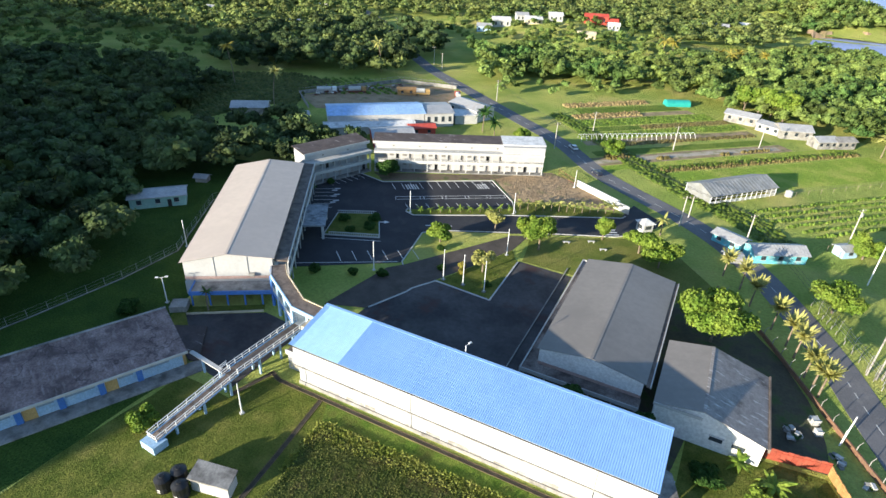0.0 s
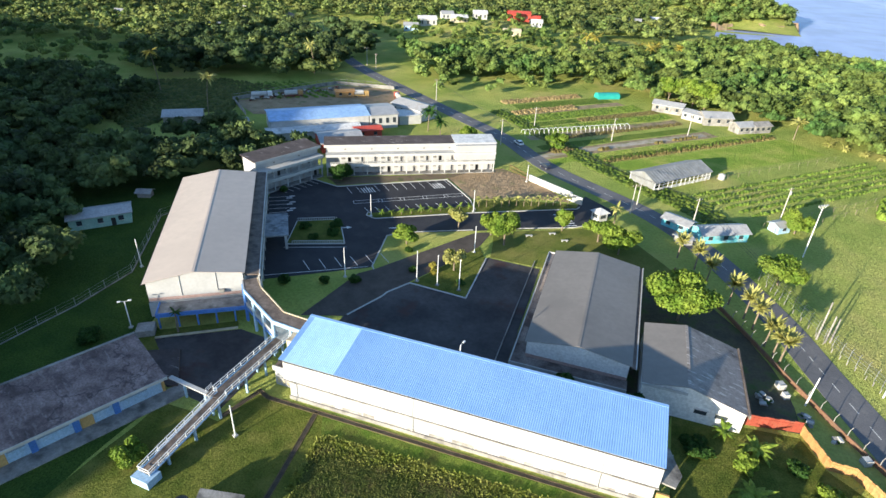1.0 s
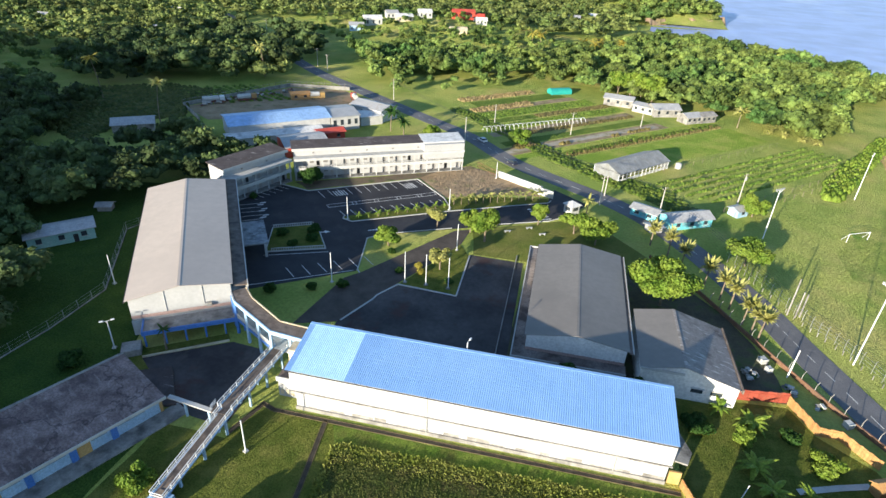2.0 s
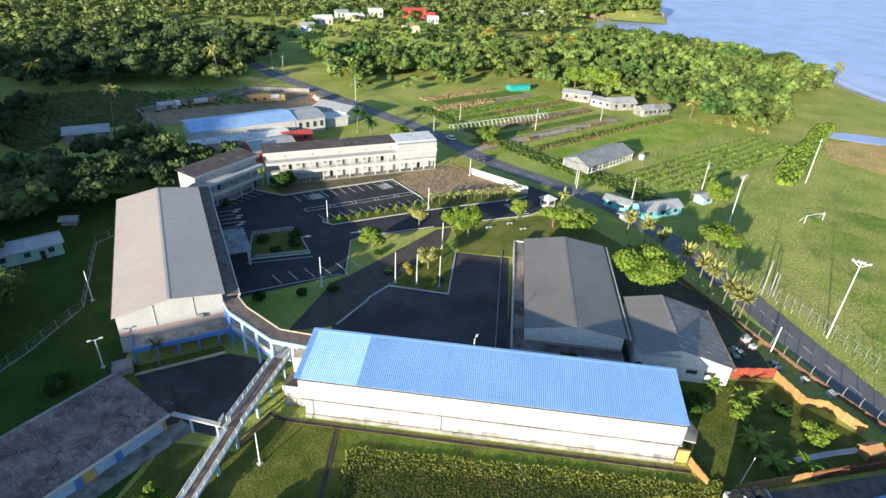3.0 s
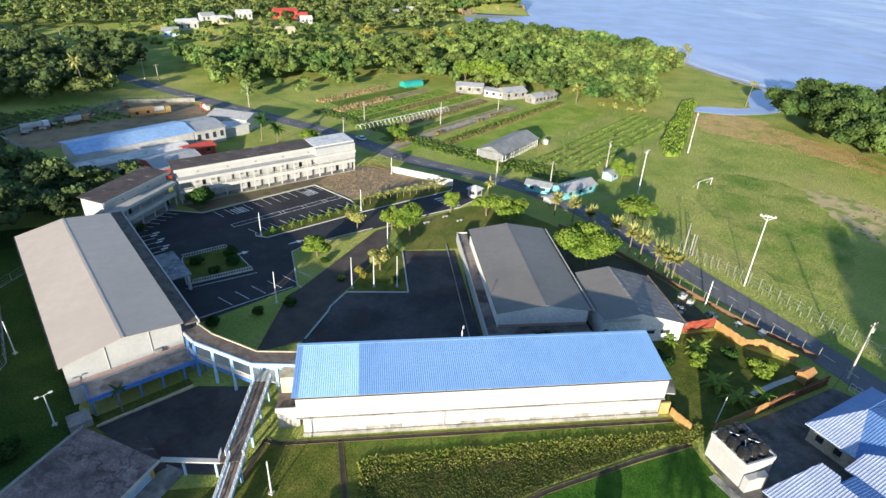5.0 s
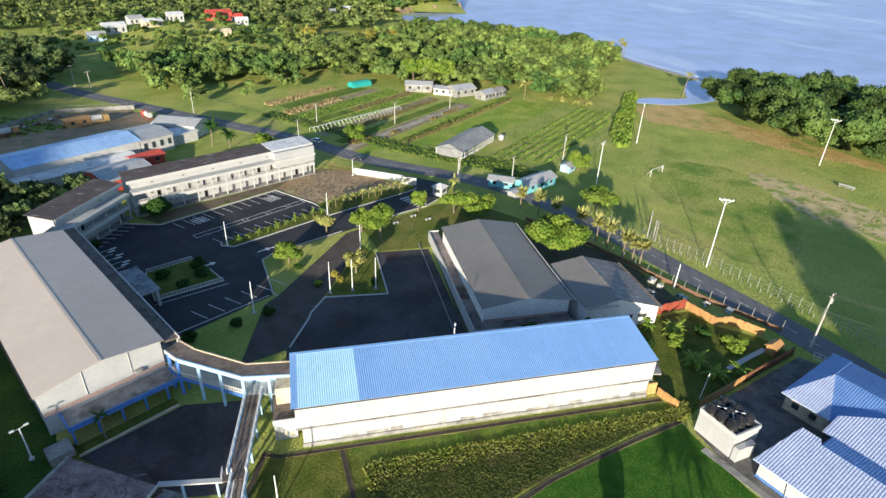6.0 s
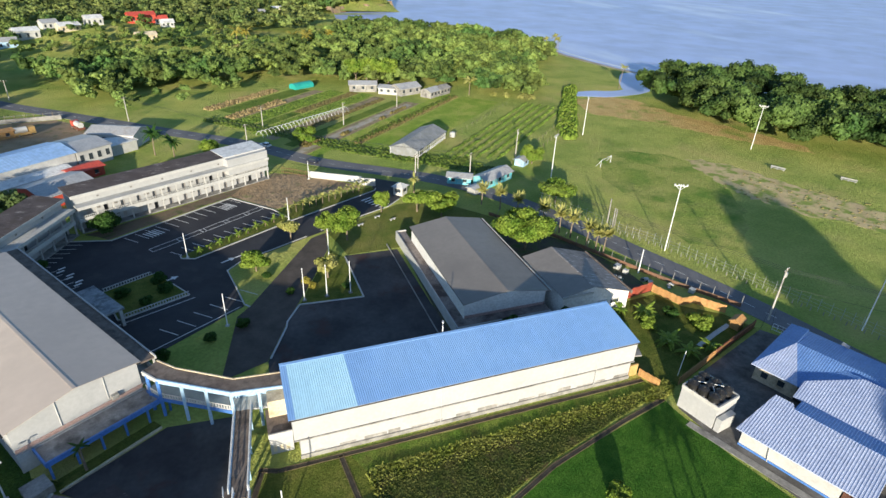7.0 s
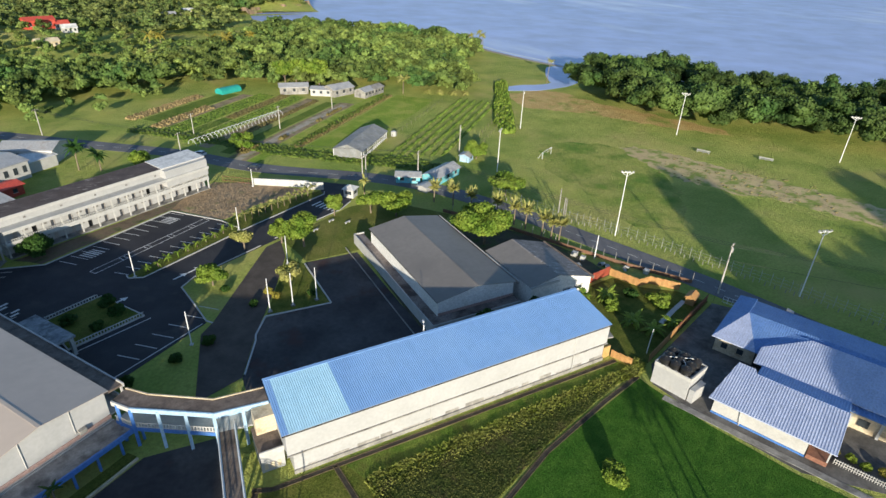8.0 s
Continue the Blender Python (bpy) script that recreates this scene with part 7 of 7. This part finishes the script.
thicket("vegetable_rows", [band(-10, 62, 34 + 1.6 * k, 34.7 + 1.6 * k) for k in range(4)] + [band(-6, 60, 48 + 1.7 * k, 48.8 + 1.7 * k) for k in range(5)], 0.6, 0.35, M_CROP, "low vegetable rows", 56, "crop")
thicket("farm_shrubs", [band(4, 9, 9, 10.5), band(30, 34, 8.5, 10), band(40, 52, 9, 10.2), band(-14, -6, 12, 16)], 0.6, 1.1, M_BROWNCROP, "brown shrubs along the track", 57, "shrubs")
strip("farm_track", [fp(-24, 11), fp(0, 11.5), fp(34, 12), fp(58, 11)], 3.2, 0.045, surf("pale_track", (0.36, 0.31, 0.24), (0.46, 0.40, 0.32), 0.2, 0.95, stain=(0.25, 0.24, 0.12), stain_scale=0.3), "pale dirt track to the farm buildings", "track")

tunnel = thing("hoop_tunnel", pose(0, 0, 0), "long bare white hoop tunnel frame", "hoop tunnel")
H0, H1 = Vector((-45.5, 210.0)), Vector((-8.0, 237.6))
hd = (H1 - H0).normalized()
hn = Vector((-hd.y, hd.x))
hoop = Geo()
for j in range(9):
    a = math.pi * j / 8
    for q in range(4):
        r = 0.07
        b = math.pi / 2 * q
        hoop.v.append(((1.9 + r * math.cos(b)) * math.cos(a), r * math.sin(b), (2.0 + r * math.cos(b)) * math.sin(a)))
hoop.f = [(4 * j + q, 4 * j + (q + 1) % 4, 4 * j + 4 + (q + 1) % 4, 4 * j + 4 + q) for j in range(8) for q in range(4)]
me = mesh_of("hoop", hoop, M_RAIL)
for k in range(24):
    c = H0.lerp(H1, k / 23)
    part("hoop", me, None, tunnel).matrix_basis = pose(c.x, c.y, 0, 0, 0, math.degrees(math.atan2(hn.y, hn.x)))
part("ridge_pipe", Geo().tube((*H0, 2.0), (*H1, 2.0), 0.05, n=4), M_RAIL, tunnel)

# greenhouse
GH = pose(3.6, 172.6, 0, 0, 0, math.degrees(math.atan2(19, 17.3)))
M_MESH = surf("grey_shade_film", (0.18, 0.19, 0.20), (0.27, 0.28, 0.29), 0.4, 0.6, stain=(0.2, 0.2, 0.19), stain_scale=0.6)
gh = thing("greenhouse", GH, "long greenhouse with a grey film roof and white frame", "greenhouse")
for s in (0, 1):
    ribbed_plane([(-0.3, 5.2), (26.0, 5.2), (26.0, -0.4 if s == 0 else 10.8), (-0.3, -0.4 if s == 0 else 10.8)], lambda x, y: 5.0 - 2.1 * abs(y - 5.2) / 5.6, (1, 0), 1.3, M_MESH, "roof_film", gh)
part("back_wall", Geo().box(0.1, 10.2, 0, 25.6, 10.3, 2.9), M_MESH, gh)
for k in range(14):
    x = k * 25.6 / 13
    for y in (0.1, 10.35):
        part("post", Geo().box(x - 0.07, y - 0.07, 0, x + 0.07, y + 0.07, 2.85), M_RAIL, gh)
for z in (0.9, 1.9, 2.8):
    part("rail", Geo().box(0, 0.04, z, 25.6, 0.14, z + 0.09), M_RAIL, gh)
part("low_wall", Geo().box(0.1, 0.2, 0, 25.6, 0.35, 0.8), M_WHITE, gh)
for x in (0.0, 25.5):
    part("end_wall", Geo().add([(x, 0.2, 0), (x, 10.2, 0), (x, 10.2, 2.9), (x, 5.2, 4.8), (x, 0.2, 2.9), (x + 0.08, 0.2, 0), (x + 0.08, 10.2, 0), (x + 0.08, 10.2, 2.9), (x + 0.08, 5.2, 4.8), (x + 0.08, 0.2, 2.9)], [(4, 3, 2, 1, 0), (5, 6, 7, 8, 9), (0, 1, 6, 5), (1, 2, 7, 6), (2, 3, 8, 7), (3, 4, 9, 8), (4, 0, 5, 9)]), M_MESH, gh)
water = thing("white_tank", pose(24.6, 193.6, 0), "pale round water tank beside the greenhouse", "tank")
part("body", Geo().tube((0, 0, 0), (0, 0, 1.7), 1.1, 1.05, 14), M_WHITE, water)
part("lid", Geo().tube((0, 0, 1.7), (0, 0, 2.0), 1.0, 0.3, 14), M_WHITE, water)
teal = thing("teal_shelter", pose(-23.4, 279.4, 0, 0, 0, 30), "bright teal sheeted shelter at the wood's edge", "shelter")
M_TEAL = surf("teal_sheet", (0.02, 0.30, 0.27), (0.03, 0.36, 0.32), 0.5, 0.5)
g = Geo()
prof = [(0, 0)] + [(2.6 - 2.6 * math.cos(math.pi * j / 8), 0.9 + 1.7 * math.sin(math.pi * j / 8)) for j in range(9)] + [(5.2, 0)]
n = len(prof)
part("cover", g.add([(0, y, z) for y, z in prof] + [(11, y, z) for y, z in prof], [tuple(range(n)), tuple(range(2 * n - 1, n - 1, -1))] + [(i, n + i, n + (i + 1) % n, (i + 1) % n) for i in range(n)]), M_TEAL, teal)
for (x, y, l, w, e, r, rz, wl, rf, lab) in ((1.0, 271.0, 13, 7, 3.6, 4.8, -12, M_CONC, M_ZINC, "grey farm shed with a grey roof"), (13.6, 264.6, 10, 7, 3.2, 4.0, -30, M_ZINC, M_ZINC, "grey farm shed with zinc walls"), (22.6, 257.4, 12, 8, 3.6, 5.2, 20, M_CONC, M_ZINC, "pale grey farm building with a pale gable roof"), (35.4, 250.6, 8, 6, 3.2, 4.4, 35, M_CONC, M_ZINC, "small white farm building"), (42.0, 254.8, 8, 6, 3.2, 4.2, 35, M_CONC, M_CONC, "small cream farm building")):
    shed("farm_building", pose(x, y, 0, 0, 0, rz), l, w, e, r, wl, rf, lab, "farm building", "farm buildings", 3, 0.9)
thicket("rough_rows", [[(-188 + 3.2 * k, 222 + 2.2 * k), (-160 + 3.2 * k, 206 + 2.2 * k), (-159.3 + 3.2 * k, 207.2 + 2.2 * k), (-187.3 + 3.2 * k, 223.2 + 2.2 * k)] for k in range(9)], 0.9, 0.9, M_CROP, "rough green rows beside the works yard", 58, "crop")
tf = thing("trellis_posts", pose(0, 0, 0), "rows of rough trellis posts and wires", "trellis")
for v in (-27, -57, -60.5):
    for k in range(16):
        x, y = fp(8 + k * 5, v)
        part("post", Geo().tube((x, y, 0), (x, y, 1.7), 0.06, n=5), M_BARK, tf)
    a, b = fp(8, v), fp(83, v)
    part("wire", Geo().wall(a, b, 1.5, 1.54, 0.05), M_BARK, tf)

# ---- playing field ----
sheet("worn_pitch", uneven([(92, 118), (94.4, 137), (98, 150), (110, 141), (115, 121), (122, 104), (130, 84), (136, 62), (120, 60), (108, 90), (98.5, 101)], 2, 1.3, 61), 0.025, surf("worn_soil", (0.50, 0.37, 0.20), (0.60, 0.48, 0.24), 0.2, 0.95, bump=0.02, fine=15, stain=(0.22, 0.28, 0.05), stain_scale=0.22, stain_cut=(0.47, 0.6), bump_scale=3), "worn bare soil across the pitch", "bare soil")
sheet("dry_pitch", uneven([(60, 150), (76, 164), (95, 156), (96, 138), (90, 116), (78, 100), (62, 88), (52, 96), (56, 120)], 4, 2.0, 62), 0.012, surf("yellowed_turf", (0.270, 0.335, 0.070), (0.42, 0.40, 0.125), 0.06, 0.95, fine=20, stain=(0.15, 0.25, 0.045), stain_scale=0.08, stain_cut=(0.45, 0.65), spec=0.1, fuzz=5.4, fuzz_scale=9.0), "yellowed turf of the pitch", "turf")
clods = []
gen = np.random.default_rng(63)
for k in range(150):
    u, v = gen.uniform(0, 1), gen.uniform(0, 1)
    c = np.array((97 + 26 * u + (v - 0.5) * 16, 132 - 48 * u + (v - 0.5) * 16, 0.1))
    if u > 0.04:
        clods.append((ICO_V * np.array((0.38, 0.34, 0.14)) * gen.uniform(0.6, 1.4) * gen.uniform(0.8, 1.2, (12, 1)) + c, ICO_F))
tagged(new("soil_clods", np_mesh("soil_clods", clods, surf("dark_clods", (0.16, 0.14, 0.055), (0.24, 0.20, 0.08), 0.6, 0.95))), "dark clods scattered over the bare soil", "soil clods", kind="stuff")


def goal(x, y, rz, w=7.3):
    gl = thing("football_goal", pose(x, y, 0, 0, 0, rz), "white football goal frame on the field", "goal", "goals")
    for s in (0, w):
        part("post", Geo().tube((s, 0, 0), (s, 0, 2.44), 0.08), M_RAIL, gl)
        part("stay", Geo().tube((s, 0, 2.4), (s, 1.6, 0), 0.05), M_RAIL, gl)
    part("crossbar", Geo().tube((0, 0, 2.44), (w, 0, 2.44), 0.08), M_RAIL, gl)


goal(62.3, 149.6, 28)
for x, y in ((123.2, 131.2), (138.3, 115.8)):
    bn = thing("field_bench", pose(x, y, 0, 0, 0, -62), "pale long bench beside the pitch", "bench", "field benches")
    part("seat", Geo().box(-2.4, -0.25, 0.45, 2.4, 0.25, 0.6), M_METAL, bn)
    part("backrest", Geo().box(-2.4, 0.2, 0.75, 2.4, 0.28, 1.2), M_METAL, bn)
    for s in (-2, 0, 2):
        part("leg", Geo().box(s - 0.06, -0.2, 0, s + 0.06, 0.28, 0.75), M_METAL, bn)


def floodlight(x, y, h, rz):
    p = thing("floodlight_pole", pose(x, y, 0, 0, 0, rz), "tall white floodlight pole with a crossarm", "floodlight", "floodlights")
    part("pole", Geo().tube((0, 0, 0), (0, 0, h), 0.15, 0.09, 10), M_RAIL, p)
    part("crossarm", Geo().box(-1.5, -0.06, h - 0.5, 1.5, 0.06, h - 0.36), M_RAIL, p)
    part("brace", Geo().tube((0, 0, h - 1.4), (1.2, 0, h - 0.45), 0.05), M_RAIL, p)
    part("brace", Geo().tube((0, 0, h - 1.4), (-1.2, 0, h - 0.45), 0.05), M_RAIL, p)
    for s in (-1.4, -0.5, 0.5, 1.4):
        part("floodlamp", Geo().box(s - 0.2, -0.2, h - 0.36, s + 0.2, 0.16, h + 0.02), M_METAL, p)


for x, y, h, rz in ((43.6, 93.1, 18.0, -30), (76.6, 183.4, 15.0, 60), (40.2, 144.9, 14.5, 40), (132.3, 151.9, 17.0, -50), (163.4, 103.4, 17.0, -50), (60.5, 52.8, 16.5, -20)):
    floodlight(x, y, h, rz)
stubs = thing("old_posts", pose(35.9, 107.6, 0), "cluster of bare concrete posts by the road", "posts")
for dx, dy, h in ((0, 0, 9.0), (1.4, -0.6, 6.4), (2.4, -0.2, 5.8)):
    part("post", Geo().tube((dx, dy, 0), (dx, dy, h), 0.2, 0.14, 8), M_CONC, stubs)

# field fence along the road
FF = smooth_line([(68, 26), (60, 52), (55.0, 65), (43.4, 94.2), (37.8, 104), (33, 116), (27, 130)], 5)
ff = thing("field_fence", pose(0, 0, 0), "white concrete posts with thin rails along the field", "fence")
me = mesh_of("post", Geo().box(-0.06, -0.06, 0, 0.06, 0.06, 1.0), M_CONC)
me2 = mesh_of("tall_post", Geo().tube((0, 0, 0), (0, 0, 2.6), 0.05, n=5).tube((0, 0, 2.58), (0.3, 0.2, 2.95), 0.04, n=5), M_METAL)
total = 0.0
for a, b in zip(FF, FF[1:]):
    a, b = Vector(a), Vector(b)
    n = max(1, round((b - a).length / 2.2))
    for k in range(n):
        part("post", me, None, ff).location = (*a.lerp(b, k / n), 0)
        part("tall_post", me2, None, ff).location = (*(a.lerp(b, (k + 0.5) / n) + Vector((0.9, 0.5))), 0)
    for z in (0.8, 1.6, 2.4):
        part("wire", Geo().wall(a + Vector((0.9, 0.5)), b + Vector((0.9, 0.5)), z, z + 0.03, 0.03), M_METAL, ff)

# ---- power poles and lines ----
M_POLE = surf("pole_concrete", (0.38, 0.36, 0.33), (0.48, 0.46, 0.43), 0.8, 0.8)
def power_pole(x, y, h, rz, box=False):
    p = thing("power_pole", pose(x, y, 0, 0, 0, rz), "grey power pole with crossarms" + (" and a transformer" if box else ""), "power pole", "power poles")
    part("pole", Geo().tube((0, 0, 0), (0, 0, h), 0.2, 0.12, 8), M_POLE, p)
    part("crossarm", Geo().box(-1.1, -0.07, h - 0.6, 1.1, 0.07, h - 0.45), M_BARK, p)
    for s in (-1, 0, 1):
        part("insulator", Geo().tube((s, 0, h - 0.45), (s, 0, h - 0.2), 0.07, 0.05), M_WHITE, p)
    if box:
        part("transformer", Geo().tube((0.45, 0, h - 2.2), (0.45, 0, h - 1.2), 0.32, n=12), M_METAL, p)


def cable(a, b, sag=0.8, r=0.025):
    a, b = Vector(a), Vector(b)
    side = Vector((-(b.y - a.y), b.x - a.x, 0)).normalized() * r
    g = Geo()
    for k in range(11):
        f = k / 10
        q = a.lerp(b, f) - Vector((0, 0, sag * 4 * f * (1 - f)))
        g.v += [tuple(q + side), tuple(q - side), tuple(q + Vector((0, 0, 1.7 * r)))]
    g.f = [(3 * k + i, 3 * k + 3 + i, 3 * k + 3 + (i + 1) % 3, 3 * k + (i + 1) % 3) for k in range(10) for i in range(3)] + [(0, 1, 2), (32, 31, 30)]
    solo("power_line", g, M_BLACK if r < 0.03 else M_METAL, "thin overhead power line", "power line", "power lines")


PP = [(-92, 241, 9.5), (-50.6, 194.6, 9.5), (-2.6, 153.2, 9), (13.8, 150.4, 9), (38.3, 166.8, 10)]
for k, (x, y, h) in enumerate(PP):
    power_pole(x, y, h, 45, k == 4)
for x, y, h in ((-12.7, 217.8, 9), (15.6, 239.5, 8.5), (-43.4, 222.0, 8), (-150, 291, 9.5), (-141, 283, 8.5), (-1.0, 160.5, 6.5), (-222, 372, 9)):
    power_pole(x, y, h, 40)
power_pole(44.5, 61.6, 12.6, 20, True)
power_pole(128, -18, 12, 20)
for dx in (-0.9, 0.0, 0.9):
    cable((-92 + dx, 241, 9.2), (-50.6 + dx, 194.6, 9.2)), cable((-50.6 + dx, 194.6, 9.2), (13.8 + dx, 150.4, 8.7)), cable((13.8 + dx, 150.4, 8.7), (44.5 + dx, 61.6, 12.2), 1.2)
    cable((44.5 + dx, 61.6, 12.2), (128 + dx, -18, 11.6), 1.6, 0.022)
cable((44.5, 61.6, 8.5), (128, -18, 8.4), 1.6), cable((13.8, 150.4, 8.4), (38.3, 166.8, 9.4)), cable((44.5, 61.6, 10.0), (41.2, 58.0, 0.4), 0.0), cable((44.5, 61.6, 9.4), (40.0, 59.4, 0.4), 0.0)

# ---- unseen hill, trees and palms, added to cast shade over school and field ----
hill = Geo()
# crest heights set so that the shadow edge falls where wanted
prof = ((-900, 85), (-420, 85), (-310, 76), (-250, 66), (-226, 52), (-206, 46), (-172, 37), (-155, 36), (-146, 38.5), (-134, 38), (-127, 18), (-121, 0.5))
for k, (x, z) in enumerate(prof):
    hill.v += [(x, -190, 0), (x, -80, z), (x + 10, -34, 0)]
hill.f += [(3 * k + j, 3 * k + 3 + j, 3 * k + 4 + j, 3 * k + 1 + j) for k in range(len(prof) - 1) for j in range(2)]
solo("wooded_hill", hill, M_WOODS, "unseen hill added to shade the west side of the school", "hill", kind="structure")
for x, y, r, h in ((24, -14, 8, 29), (33, -6, 8, 27), (29, -26, 9, 31), (75, -46, 9, 30), (86, -40, 9, 32), (98, -44, 10, 30)):
    tree(x, y, r, h, M_DEEP, "tall unseen tree added to shade the field", 40 + int(h), 160, 0.9, 1.3, "tall trees")
# row added to darken the road and the field's near end
for k in range(9):
    tree(4 + 7 * k, -46 + 3 * (k % 2), 7, 24, M_DEEP, "tall unseen tree added to shade the roadside", 44, 160, 0.9, 1.2, "tall trees")
for x, y, h in ((-12.5, 8.5, 8), (-9.5, 10.5, 7), (-17, 5, 9)):
    palm(x, y, h, 2.6, 14, M_PALM, "slender palm beside the corner lawn", 0.1, "palms", 30)
